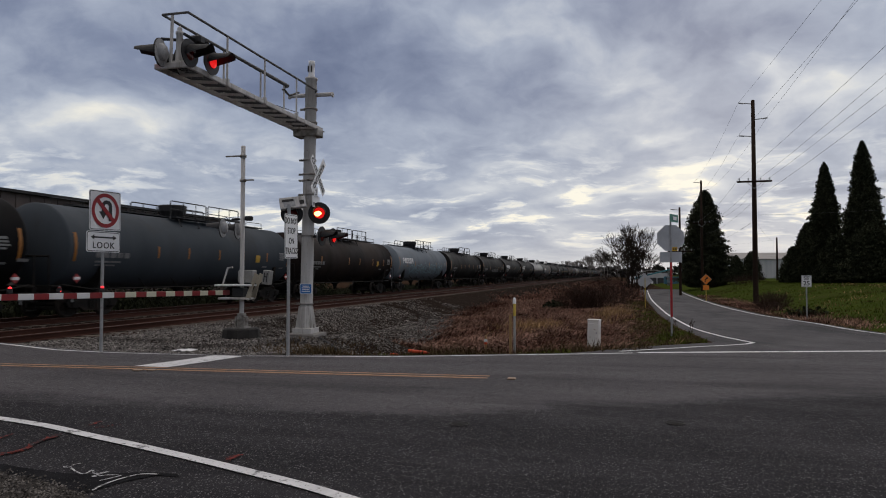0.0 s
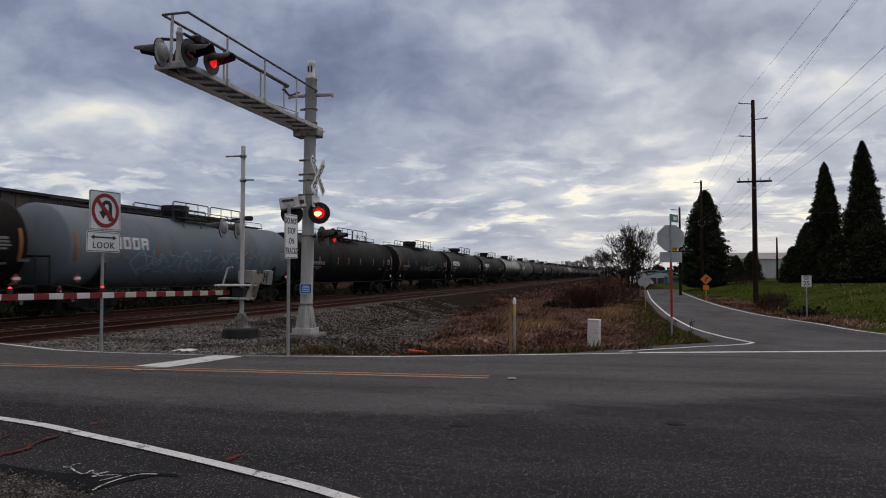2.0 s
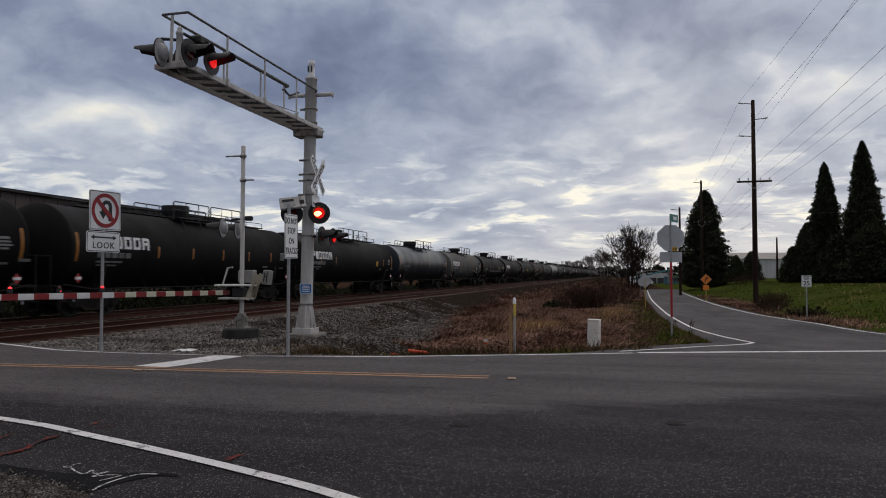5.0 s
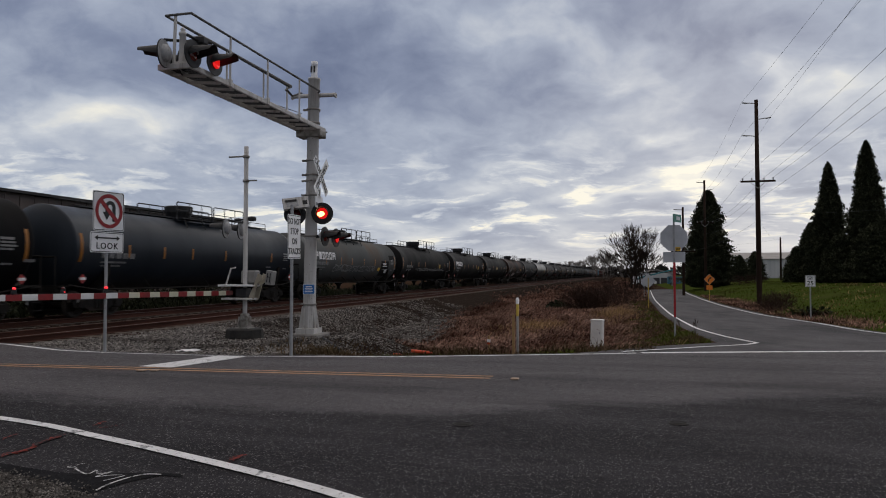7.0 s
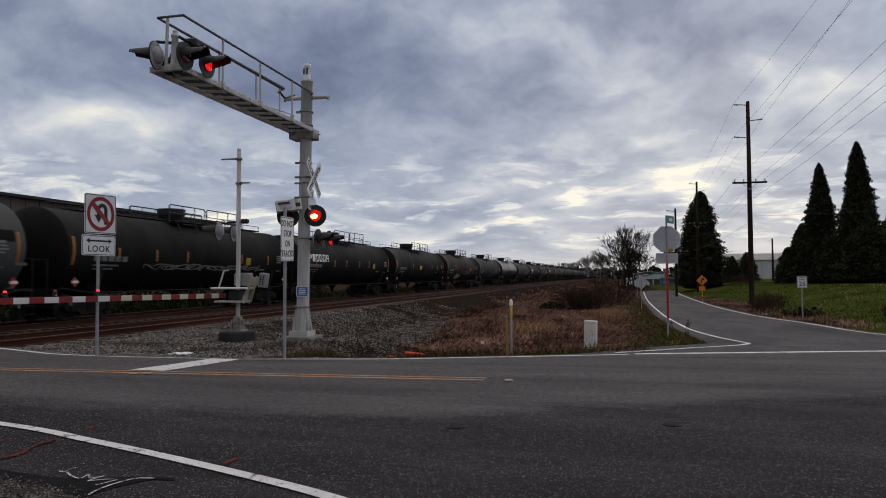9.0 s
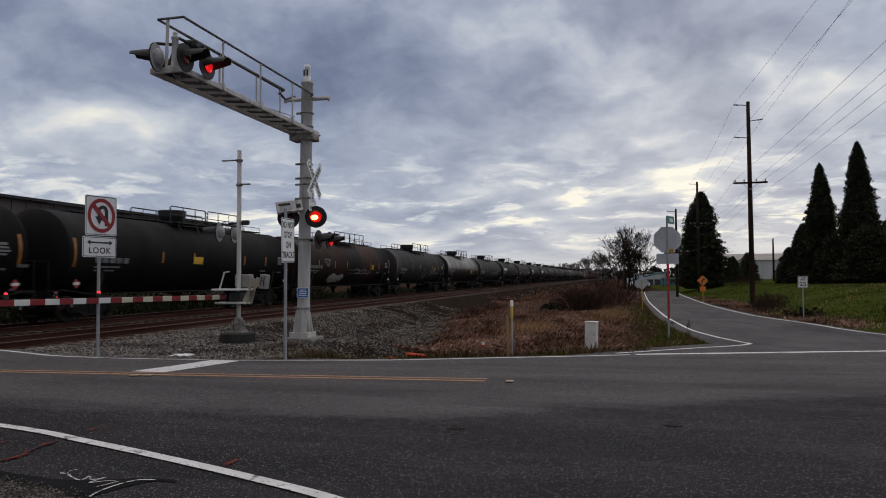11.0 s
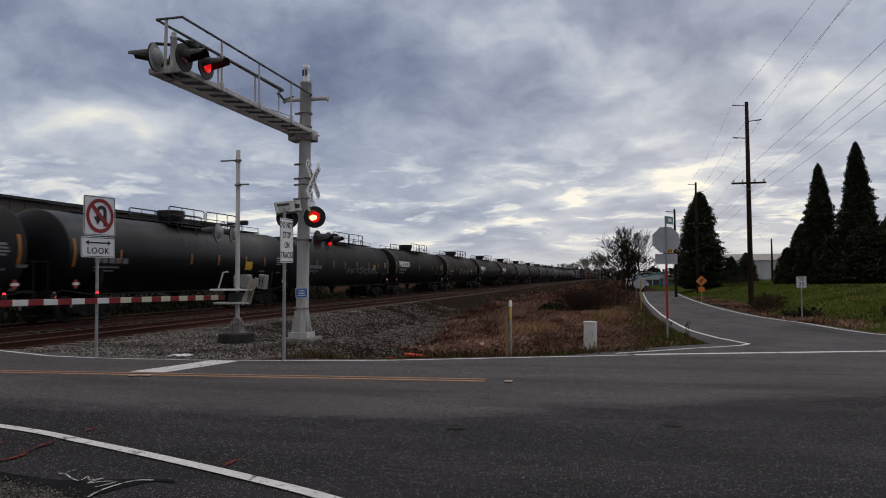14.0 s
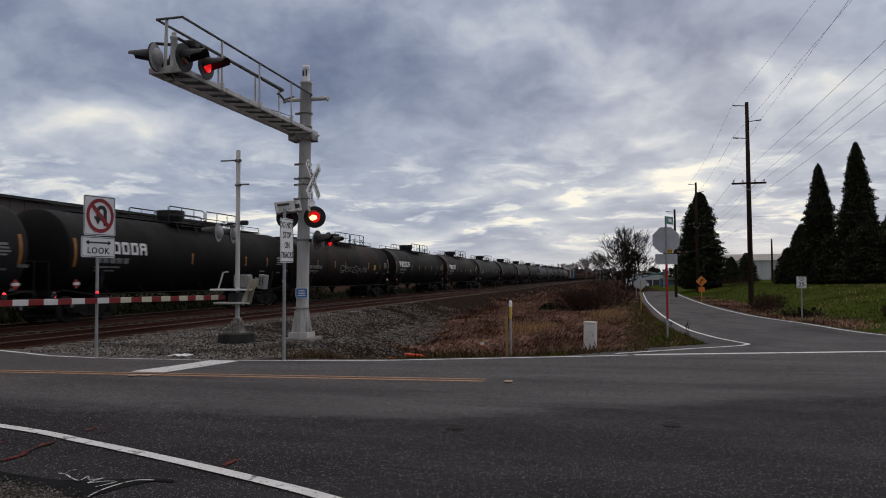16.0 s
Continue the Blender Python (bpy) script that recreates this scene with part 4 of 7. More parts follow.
    bm = bmesh.new()
    plate(bm, [(-0.025, -0.16), (0.025, -0.16), (0.025, 0.16), (-0.025, 0.16)], 0.02, at(1.46, 0, 0.72) @ pose(0, 0, 0, 0, 0, 90))
    M["pale_grip"] = finish(bm, "pale_grip", STENCIL_DIM)
    return M


def make_tank_car(M, y, colour, mark, extras=()):
    words = "with a white block mark" if mark else "with faded stencils"
    words = "" if len(LOOKS[colour].split()) > 4 else words
    car = thing("tank_car", f"{LOOKS[colour]} tank car {words}".strip(), "tank car", TRACK_TURN @ at(TRACKS[1], y, RAIL_Z), "train")
    me = M["tank"].copy()
    me.materials.clear()
    me.materials.append(PAINT[colour])
    part("tank", me, None, car)
    part("top_handrail", M["top_handrail near"], None, car)
    for name in ("walkway", "top_handrail", "brake_wheel", "bottom_outlet"):
        part(name, M[name], None, car)
    for yy in (3.6, 5.2):
        part("top_hoop", M["top_hoop"], None, car, m=at(0, yy, 0))
    rnd = random.Random(int(y * 10))
    dome = DOME + rnd.uniform(-0.12, 0.12)
    part("valve_housing", M["valve_housing"], None, car, m=at(0, dome, 0))
    for turn in (0, 180):
        half = pose(0, 0, 0, 0, 0, turn)
        part("side_handrail", M["side_handrail"], None, car, m=half)
        part("platform", M["platform"], None, car, m=at(0, dome, 0) @ half if turn == 0 else at(0, dome + 1.0, 0) @ half)
        for k, (off, sq) in enumerate(((0.0, 1.0), (2.75, 1.0 + rnd.uniform(-0.1, 0.1)))):
            part("railing", M["railing"], None, car, m=at(0, dome + off - (0.4 if turn else 0), 0) @ half)
        end = half @ at(0, 6.35, 0)
        for name in ("stub_sill", "end_platform", "saddle", "end_handrail", "ladder", "pale_grip"):
            part(name, M[name], None, car, m=end if name != "pale_grip" else at(0, 6.35 + 1.45 if turn == 0 else -6.35 - 1.45, 0))
        pl = part("placard", M["placard"], None, car, "red and white warning diamond", m=at(0, 7.6 if turn == 0 else -7.6, 0))
        part("placard_band", M["placard_band"], None, pl)
        part("coupler", M["coupler"], None, car, m=half @ at(0, 8.5, 0.88))
        tk = part("truck", M["bolster"], None, car, m=end)
        for flip in (0, 180):
            part("side_frame", M["side_frame"], None, tk, m=pose(0, 0, 0, 0, 0, flip))
        for k in (-0.89, 0.89):
            WHEELS.append(part("wheelset", M["wheelset"], None, tk, m=at(0, k, AXLE_R)))
    for yy in (-5.6, -3.2, -1.1, 1.2, 3.4, 5.6):
        if rnd.random() < 0.85:
            part("reflector", M["reflector"], None, car, m=at(0, yy + rnd.uniform(-0.3, 0.3), 0))
    for yy in (-7.72, 7.72):
        part("end_reflector", M["end_reflector"], None, car, m=at(0, yy, 0))
    part("number_mark", M["number_mark"], None, car, m=at(0, -6.6, 0))
    for k in range(7):
        part("stencil_bar", M[f"stencil_bar {k}"], None, car, m=at(0, 7.0, 0))
    if mark:
        part("owner_mark", M["owner_mark"], None, car, "white block mark", m=at(0, -6.7, 0.0))
    if rnd.random() < 0.6 and all(e[0] is not SIGN_YELLOW for e in extras):
        part("warning_panel", M["warning_panel"], None, car, m=at(0, 4.2 + rnd.uniform(-0.4, 0.4), 0))
    for i, (paint, y0, y1, a0, a1) in enumerate(extras):
        bm = bmesh.new()
        if paint in (OVERPAINT, SIGN_YELLOW, STENCIL, STREAK):
            on_tank(bm, (y0 + y1) / 2, y1 - y0, a0, radians(a1 - a0) * TANK_R, 0.010 if paint is OVERPAINT else 0.016)
            part("painted_panel", bm, paint, car, "painted rectangle")
            continue
        if paint is PAINTED_WHITE:
            painted_fill(bm, y0, y1, a0, a1)
            part("painted_shape", bm, paint, car, "white sprayed shape with red lines")
            continue
        scrawl(bm, y0, y1, a0, a1, rnd.randint(0, 999))
        tagged(part("scrawl", bm, paint, car, "sprayed scrawl"), kind="stuff")
    return car


DOME = -0.4
WHEELS, CARS = [], []
# the cars in their order: colour, block mark, scrawls
ORDER = [("black", 0), ("black", 0), ("slate", 0), ("brown", 0), ("pale", 1, (TAG_TEAL, -4.8, 5.8, -34, 0)), ("black", 0), ("black", 0, (TAG_PALE, -2, 3, -22, -8)), ("black", 1), ("black", 1),
         ("navy", 0), ("tan", 1, (TAG_PALE, -4.2, 3.3, -27, -10), (OVERPAINT, 4.6, 6.3, -44, 2), (OVERPAINT, 6.35, 7.6, 6, 20), (STENCIL, 5.0, 5.7, -8, -4), (STENCIL, 5.0, 5.9, -14, -11), (STENCIL, 5.6, 6.1, -34, -22), (SIGN_YELLOW, 4.0, 4.5, -27, -17)), ("black", 0, (TAG_PALE, -4, 5, -24, -15)), ("black", 1), ("black", 0, (SIGN_YELLOW, -0.9, -0.2, -12, 0)), ("rust", 0, (TAG_PALE, -4.6, -3.8, -6, 12), (PAINTED_WHITE, -3.6, -1.0, -56, -22), (TAG_PALE, -0.6, 3.6, -26, -14)), ("grey", 0, (TAG_PALE, -0.5, 1.1, -48, -14), (TAG_PALE, 2.2, 5.0, -26, -12)),
         ("gloss", 0, (SIGN_YELLOW, 3.55, 4.2, -20, -4), *[(STREAK, q, q + 0.05, 16, 58) for q in (-1.6, -1.3, -0.45, 0.5, 1.3)]), ("grey", 0, (TAG_PALE, -1, 5, -24, -8)), ("black", 1), ("brown", 0, (TAG_PALE, -2, 3, -22, -6)), ("black", 1), ("brown", 1), ("grey", 0), ("black", 0), ("grey", 0), ("black", 0),
         ("slate", 0), ("grey", 0), ("black", 0), ("grey", 0), ("tan", 0)]
FIRST_FRONT = 45.32 + CAR * -3


def make_box_car(y, kind, paints):
    """A van with ribbed sides, or an open wagon."""
    high = 4.1 if kind == "van" else 2.6
    names = {"van": ("box_car", "box car with ribbed steel sides"), "open": ("gondola_car", "dark red open goods wagon with ribbed sides")}
    car = thing(names[kind][0], names[kind][1] + " on the far track", "goods wagon", TRACK_TURN @ at(TRACKS[1], y, RAIL_Z), "train")
    key = (kind, paints[0].name)
    if key not in BOXES:
        bm = bmesh.new()
        box(bm, 2.9, 16.2, high - 1.0, at(0, 0, 1.0 + (high - 1.0) / 2), 0.04)
        body = finish(bm, "body", paints[0])
        bm = bmesh.new()
        for q in np.arange(-7.8, 7.9, 1.2):
            for s in (-1, 1):
                box(bm, 0.08, 0.12, high - 1.2, at(s * 1.48, q, 1.0 + (high - 1.0) / 2))
        ribs = finish(bm, "rib", paints[0])
        bm = bmesh.new()
        box(bm, 0.06, 2.4, high - 1.4, at(1.5, 0, 1.0 + (high - 1.0) / 2), 0.02)
        door = finish(bm, "door", paints[1])
        bm = bmesh.new()
        box(bm, 3.0, 16.4, 0.12, at(0, 0, high + 0.04), 0.03)
        roof = finish(bm, "roof", paints[2])
        bm = bmesh.new()
        box(bm, 0.5, 16.9, 0.35, at(0, 0, 0.85), 0.03)
        BOXES[key] = (body, ribs, door, roof, finish(bm, "underframe", TRUCK))
    body, ribs, door, roof, frame_ = BOXES[key]
    part("body", body, None, car)
    part("rib", ribs, None, car)
    part("underframe", frame_, None, car)
    if kind == "van":
        part("door", door, None, car)
        part("roof", roof, None, car)
    for s in (-1, 1):
        tk = part("truck", MESHES["bolster"], None, car, m=at(0, s * 6.0, 0))
        for flip in (0, 180):
            part("side_frame", MESHES["side_frame"], None, tk, m=pose(0, 0, 0, 0, 0, flip))
        for k in (-0.89, 0.89):
            WHEELS.append(part("wheelset", MESHES["wheelset"], None, tk, m=at(0, k, AXLE_R)))
        part("coupler", MESHES["coupler"], None, car, m=at(0, s * 8.5, 0.88) @ pose(0, 0, 0, 0, 0, 0 if s > 0 else 180))
    return car


BOXES = {}
VAN_BROWN = mat("brown_van_paint", (0.10, 0.045, 0.03), (0.14, 0.065, 0.04), 1, 0.7, bump=0.1)
VAN_BLUE = mat("blue_van_paint", (0.04, 0.12, 0.17), (0.06, 0.16, 0.21), 1, 0.7, bump=0.1)
VAN_RED = mat("oxide_red_van_paint", (0.065, 0.022, 0.020), (0.09, 0.032, 0.026), 1, 0.75, bump=0.1)
VAN_WHITE = mat("pale_van_paint", (0.42, 0.42, 0.41), (0.5, 0.5, 0.48), 1, 0.7, bump=0.1)
MESHES = tank_car_meshes()
for i, (colour, mark, *extras) in enumerate(ORDER):
    y = FIRST_FRONT + i * CAR
    CARS.append((make_tank_car(MESHES, y, colour, mark, extras), y))
for i in range(34):
    y = FIRST_FRONT + (len(ORDER) + i) * CAR
    kind, paints = [("van", (VAN_BROWN, VAN_WHITE, VAN_WHITE)), ("van", (VAN_BLUE, VAN_BLUE, VAN_WHITE)), ("open", (VAN_RED, VAN_RED, VAN_RED)), ("open", (VAN_RED, VAN_RED, VAN_RED)),
                    ("open", (VAN_RED, VAN_RED, VAN_RED)), ("van", (VAN_RED, VAN_RED, VAN_BROWN))][i % 6 if i < 6 else 2 + i % 4]
    CARS.append((make_box_car(y, kind, paints), y))


# ---- the crossing's signals ----
FLASHERS, SMALL_FLASHERS = [], []
EAST = pose(0, 0, 0, 0, 0, 90)      # a panel whose face looks down the main road


def facing(bearing):
    """Turns a panel that faces -y so that it faces that compass bearing (0: +y, 90: +x)."""
    return Matrix.Rotation(radians(180 - bearing), 4, "Z")


def make_lamp(owner, where, radius, phase, hood=0.42, hot=None):
    """A round flashing lamp: disc, hood, dark lens, and the lit lens that comes forward when it flashes. It faces -y of where."""
    bm = bmesh.new()
    n = 36
    plate(bm, circle(radius, n), 0.02)
    lamp = part("lamp", bm, BLACK, owner, m=where)
    bm = bmesh.new()
    plate(bm, circle(radius * 0.96, n), 0.004, at(0, 0.014, 0))
    turned(bm, [(radius * 0.62, 0), (radius * 0.60, 0.05), (radius * 0.50, 0.085), (0, 0.10)], 24, pose(0, 0.014, 0, -90))
    part("backplate", bm, DISC_BACK, lamp, "faded grey back")
    lens_r = radius * 0.52
    bm = bmesh.new()
    turned(bm, [(lens_r, 0.0), (lens_r * 0.8, 0.018), (lens_r * 0.4, 0.03), (0, 0.034)], 24, pose(0, -0.012, 0, 90))
    part("lens", bm, LENS_OFF, lamp)
    bm = bmesh.new()
    rings = []
    for y, cut in ((-0.01, 1.0), (-hood * 0.6, 0.62), (-hood, 0.34)):
        span = math.pi * (0.26 + 0.36 * cut)
        rr = lens_r * (1.02 + 0.08 * cut)
        rings.append([(rr * math.sin(a), y - 0.04 * math.cos(a), rr * math.cos(a) - 0.10 * (y + 0.01) * -1 * 0.5) for a in np.linspace(-span, span, 17)])
    for k in (0, 0.012):
        vr = [[bm.verts.new((x * (1 + k * 4), y, z * (1 + k * 4))) for x, y, z in r] for r in rings]
        for p, q in zip(vr, vr[1:]):
            for i in range(16):
                bm.faces.new((p[i], p[i + 1], q[i + 1], q[i]))
    part("hood", bm, BLACK, lamp)
    bm = bmesh.new()
    turned(bm, [(lens_r * 0.96, 0.0), (lens_r * 0.8, 0.010), (lens_r * 0.45, 0.020)], 24, pose(0, -0.035, 0, 90))
    plain = len(bm.faces)
    if hot is None:
        turned(bm, [(lens_r * 0.45, 0.020), (0, 0.028)], 24, pose(0, -0.035, 0, 90))
        plain = len(bm.faces)
    else:
        turned(bm, [(lens_r * 0.58, 0.004), (lens_r * 0.4, 0.020), (0, 0.024)], 24, pose(lens_r * hot[0], -0.042, lens_r * hot[1], 90, 0, 0) @ Matrix.Diagonal((1.1, 0.85, 1, 1)))
    bm.faces.ensure_lookup_table()
    for f in bm.faces[plain:]:
        f.material_index = 1
    lit = part("lit_lens", bm, [LENS_ON, LENS_HOT], lamp, "glowing red lens")
    FLASHERS.append((lit, phase))
    return lamp


def make_cantilever():
    base = Vector((-8.0, 17.1, -0.18))
    c = thing("cantilever_signal", "grey aluminium railway crossing signal with walkway arm over the road", "crossing signal", at(*base))
    lean = pose(0, 0, 0, 0, 0.95, 0)
    bm = bmesh.new()
    box(bm, 0.84, 0.84, 0.24, at(0, 0, -0.06), 0.03)
    part("footing", bm, CONCRETE, c, "pale concrete footing")
    bm = bmesh.new()
    box(bm, 0.52, 0.52, 0.14, at(0, 0, 0.125), 0.005)
    for k in range(4):
        bm2 = bmesh.new()
        plate(bm2, [(0.12, 0.2), (0.27, 0.2), (0.26, 0.26), (0.185, 0.76), (0.12, 0.76)], 0.03, pose(0, 0, 0, 0, 0, 20 + 90 * k))
        part("gusset", bm2, ALU, c)
        bm2 = bmesh.new()
        plate(bm2, [(0.12, 0.2), (0.24, 0.2), (0.23, 0.26), (0.18, 0.72), (0.12, 0.72)], 0.022, pose(0, 0, 0, 0, 0, 65 + 90 * k))
        part("gusset", bm2, ALU, c)
        bar(bm, (0.24 * math.cos(k * 1.571), 0.24 * math.sin(k * 1.571), 0.19), (0.24 * math.cos(k * 1.571), 0.24 * math.sin(k * 1.571), 0.29), 0.025)
    part("base_flange", bm, ALU, c)
    bm = bmesh.new()
    turned(bm, [(0.165, 0.2), (0.160, 3.0), (0.150, 6.76), (0.165, 6.77), (0.165, 6.82), (0.08, 6.84), (0, 6.84)], 24, lean)
    part("mast", bm, ALU, c)
    bm = bmesh.new()
    turned(bm, [(0.085, 6.84), (0.085, 6.93), (0.078, 6.94), (0.078, 7.16), (0.085, 7.17), (0.085, 7.27), (0, 7.27)], 16, lean)
    part("top_cap", bm, SIGN_WHITE, c)
    bm = bmesh.new()
    for s in (-0.055, 0.035):
        plate(bm, rounded(0.035, 0.17, 0.015), 0.02, lean @ at(s, -0.085, 7.05))
    part("cap_slot", bm, BLACK, c)
    for z in (0.82, 2.62, 3.70, 4.08, 4.24, 4.62, 5.62, 5.98):
        bm = bmesh.new()
        turned(bm, [(0.15, -0.022), (0.182, -0.022), (0.182, 0.022), (0.15, 0.022)], 20, lean @ at(0, 0, z))
        box(bm, 0.13, 0.05, 0.05, lean @ at(-0.22, -0.02, z))
        part("clamp_band", bm, STAINED_SHADED_ALU, c)
    bm = bmesh.new()
    bar(bm, (-0.62, 0, 6.36), (0.62, 0, 6.36), 0.055, n=12)
    for s in (-1, 1):
        bar(bm, (s * 0.60, 0, 6.34), (s * 0.64, 0, 6.34), 0.062, n=12)
    part("cross_tube", bm, ALU, c, m=lean)
    # the walkway
    z0, w, out = 5.46, 0.32, -5.85
    bm = bmesh.new()
    box(bm, 0.66, 0.44, 0.03, at(0.03, 0, z0 - 0.21), 0.008)
    br = part("arm_bracket", bm, STAINED_SHADED_ALU, c)
    for name, size, place in (("bracket_side", (0.66, 0.03, 0.15), (0.03, -0.21, -0.13)), ("bracket_side", (0.66, 0.03, 0.15), (0.03, 0.21, -0.13)),
                              ("bracket_flange", (0.74, 0.05, 0.03), (0.03, -0.21, -0.05)), ("bracket_flange", (0.74, 0.05, 0.03), (0.03, 0.21, -0.05)),
                              ("bracket_end", (0.03, 0.38, 0.15), (0.36, 0, -0.13))):
        bm = bmesh.new()
        box(bm, *size, at(place[0], place[1], z0 + place[2]), 0.008)
        part(name, bm, STAINED_SHADED_ALU, br)
    for s in (-1, 1):
        bm = bmesh.new()
        box(bm, 0.05, -out + 0.25, 0.11, at(s * w, (out + 0.25) / 2, z0), 0.012)
        part("side_beam", bm, ALU, c)
    bm = bmesh.new()
    box(bm, 2 * w + 0.05, 0.06, 0.11, at(0, out, z0), 0.012)
    part("end_beam", bm, ALU, c)
    for y in np.arange(out + 0.45, -0.2, 0.5):
        bm = bmesh.new()
        box(bm, 2 * w, 0.05, 0.05, at(0, y, z0 - 0.05) @ pose(0, 0, 0, 0, 0, 22))
        part("cross_member", bm, ALU, c)
    bm = bmesh.new()
    for x in np.linspace(-w + 0.06, w - 0.06, 9):
        box(bm, 0.012, -out - 0.1, 0.03, at(x, out / 2, z0 + 0.04))
    for y in np.arange(out + 0.1, -0.05, 0.12):
        box(bm, 2 * w - 0.06, 0.008, 0.02, at(0, y, z0 + 0.04))
    tagged(part("grating", bm, BLACK, c), kind="stuff")
    top = 6.43
    bm = bmesh.new()
    tube(bm, [(w + 0.02, out, top), (w + 0.02, -0.15, top), (0.20, 0, top - 0.02)], 0.024, 8)
    part("handrail", bm, TUBE_SHADED, c)
    bm = bmesh.new()
    tube(bm, [(-0.20, out, top), (-0.20, -0.75, top), (-0.20, -1.0, top - 0.14), (-0.20, -0.65, top - 0.22), (-0.1, -0.3, top - 0.06)], 0.024, 8)
    part("handrail", bm, TUBE_SHADED, c)
    bm = bmesh.new()
    tube(bm, [(-0.20, out, top), (w + 0.02, out, top)], 0.024, 8)
    part("handrail", bm, TUBE_SHADED, c)
    bm = bmesh.new()
    tube(bm, [(-w + 0.05, -2.9, z0 + 0.14), (-w + 0.05, -2.88, z0 + 0.24), (-0.2, -0.1, z0 + 0.42)], 0.008, 5)
    part("cable", bm, BLACK, c)
    for s, ys in ((w + 0.02, (-4.5, -2.95, -1.35)), (-0.20, (-3.75, -2.15, -0.95))):
        for y in ys:
            bm = bmesh.new()
            bar(bm, (s, y, z0 - 0.05), (s, y, top), 0.022)
            box(bm, 0.07, 0.07, 0.14, at(s, y, z0 + 0.03))
            part("rail_post", bm, ALU, c)
    bm = bmesh.new()
    bar(bm, (-0.03, out + 0.02, z0), (0.0, out + 0.02, top), 0.03)
    part("rail_post", bm, ALU, c)
    # the lamps at the arm's end, on a stub with a cross tube
    bm = bmesh.new()
    box(bm, 0.24, 0.24, 0.03, at(0.06, out + 0.16, z0 + 0.09))
    turned(bm, [(0.085, z0 + 0.1), (0.07, z0 + 0.16), (0.06, z0 + 0.62), (0.075, z0 + 0.63), (0.075, z0 + 0.68), (0.035, z0 + 0.70), (0.05, z0 + 0.74), (0, z0 + 0.80)], 16, at(0.06, out + 0.16, 0))
    part("lamp_stub", bm, ALU, c)
    bm = bmesh.new()
    bar(bm, (-0.30, out + 0.1, z0 + 0.56), (0.46, out + 0.5, z0 + 0.56), 0.03)
    bar(bm, (0.30, out - 0.05, z0 + 0.55), (0.30, out + 0.85, z0 + 0.55), 0.03)
    box(bm, 0.26, 0.2, 0.16, at(0.3, out + 0.35, z0 + 0.56), 0.03)
    part("lamp_arm", bm, BLACK, c)
    make_lamp(c, at(0.36, out + 0.04, z0 + 0.22) @ EAST, 0.26, 1)
    make_lamp(c, at(0.42, out + 0.66, z0 + 0.24) @ EAST, 0.26, 0)
    make_lamp(c, at(-0.10, out - 0.18, z0 + 0.20) @ pose(0, 0, 0, 0, 0, -80), 0.26, 0)
    make_lamp(c, at(-0.10, out + 0.42, z0 + 0.20) @ pose(0, 0, 0, 0, 0, -80), 0.26, 1)
    # lamps that face the side street
    f = facing(158)
    bm = bmesh.new()
    bar(bm, f @ Vector((-0.36, -0.02, 3.2)), f @ Vector((0.36, -0.02, 3.2)), 0.035)
    part("lamp_arm", bm, GALV, c)
    make_lamp(c, f @ at(0.34, -0.27, 3.2), 0.285, 0, hot=(-0.22, -0.14))
    make_lamp(c, f @ at(-0.36, -0.27, 3.17), 0.285, 1, hot=(0.22, 0.16))
    # lamps that face down the main road
    bm = bmesh.new()
    tube(bm, [(0.12, 0, 2.58), (0.42, 0, 2.6)], 0.03)
    tube(bm, [(0.42, -0.42, 2.6), (0.42, 0.34, 2.6)], 0.03)
    bar(bm, (0.42, 0, 2.56), (0.42, 0, 2.8), 0.07)
    part("lamp_arm", bm, BLACK, c)
    make_lamp(c, at(0.62, -0.40, 2.58) @ EAST, 0.25, 1, hood=0.36)
    make_lamp(c, at(0.62, 0.32, 2.58) @ EAST, 0.25, 0, hood=0.36)
    # crossbuck and its small plate
    xb = part("crossbuck", *blade(), c, "white crossbuck board with black words", m=at(0.37, -0.12, 4.18) @ facing(88) @ pose(0, 0, 0, 0, 45))
    part("blade", blade()[0], SIGN_WHITE, xb, m=pose(0, -0.012, 0, 0, 90))
    lettering("lettering", "RAILROAD", 0.19, SIGN_BLACK, xb, pose(0, -0.024, 0, 0, 90), 1.05)
    for words, x in (("CROS", -0.34), ("SING", 0.34)):
        lettering("lettering", words, 0.19, SIGN_BLACK, xb, pose(x, -0.010, 0))
    bm = bmesh.new()
    plate(bm, rounded(0.42, 0.30, 0.03), 0.006)
    tp = part("track_plate", bm, SIGN_WHITE, c, "white plate with the number of tracks", m=at(0.32, -0.12, 3.50) @ facing(92))
    lettering("lettering", "TRACKS", 0.095, SIGN_BLACK, tp, at(0, -0.006, -0.06))
    bm = bmesh.new()
    plate(bm, rounded(0.20, 0.28, 0.03), 0.006)
    tp = part("number_plate", bm, SIGN_WHITE, c, m=at(0.32, -0.12, 3.74) @ facing(92))
    lettering("lettering", "2", 0.2, SIGN_BLACK, tp, at(0, -0.006, 0))
    bm = bmesh.new()
    plate(bm, rounded(0.31, 0.27, 0.03), 0.006)
    bs = part("blue_notice", bm, SIGN_WHITE, c, "small blue notice plate", m=at(0.08, -0.185, 1.22) @ facing(160))
    bm = bmesh.new()
    plate(bm, rounded(0.28, 0.24, 0.025), 0.004)
    part("blue_field", bm, SIGN_BLUE, bs, m=at(0, -0.005, 0))
    for i, (wd, z) in enumerate(((0.16, 0.07), (0.20, 0.025), (0.18, -0.02), (0.21, -0.065))):
        bm = bmesh.new()
        box(bm, wd, 0.002, 0.02, at(0, -0.009, z))
        part("writing_bar", bm, SIGN_WHITE, bs)
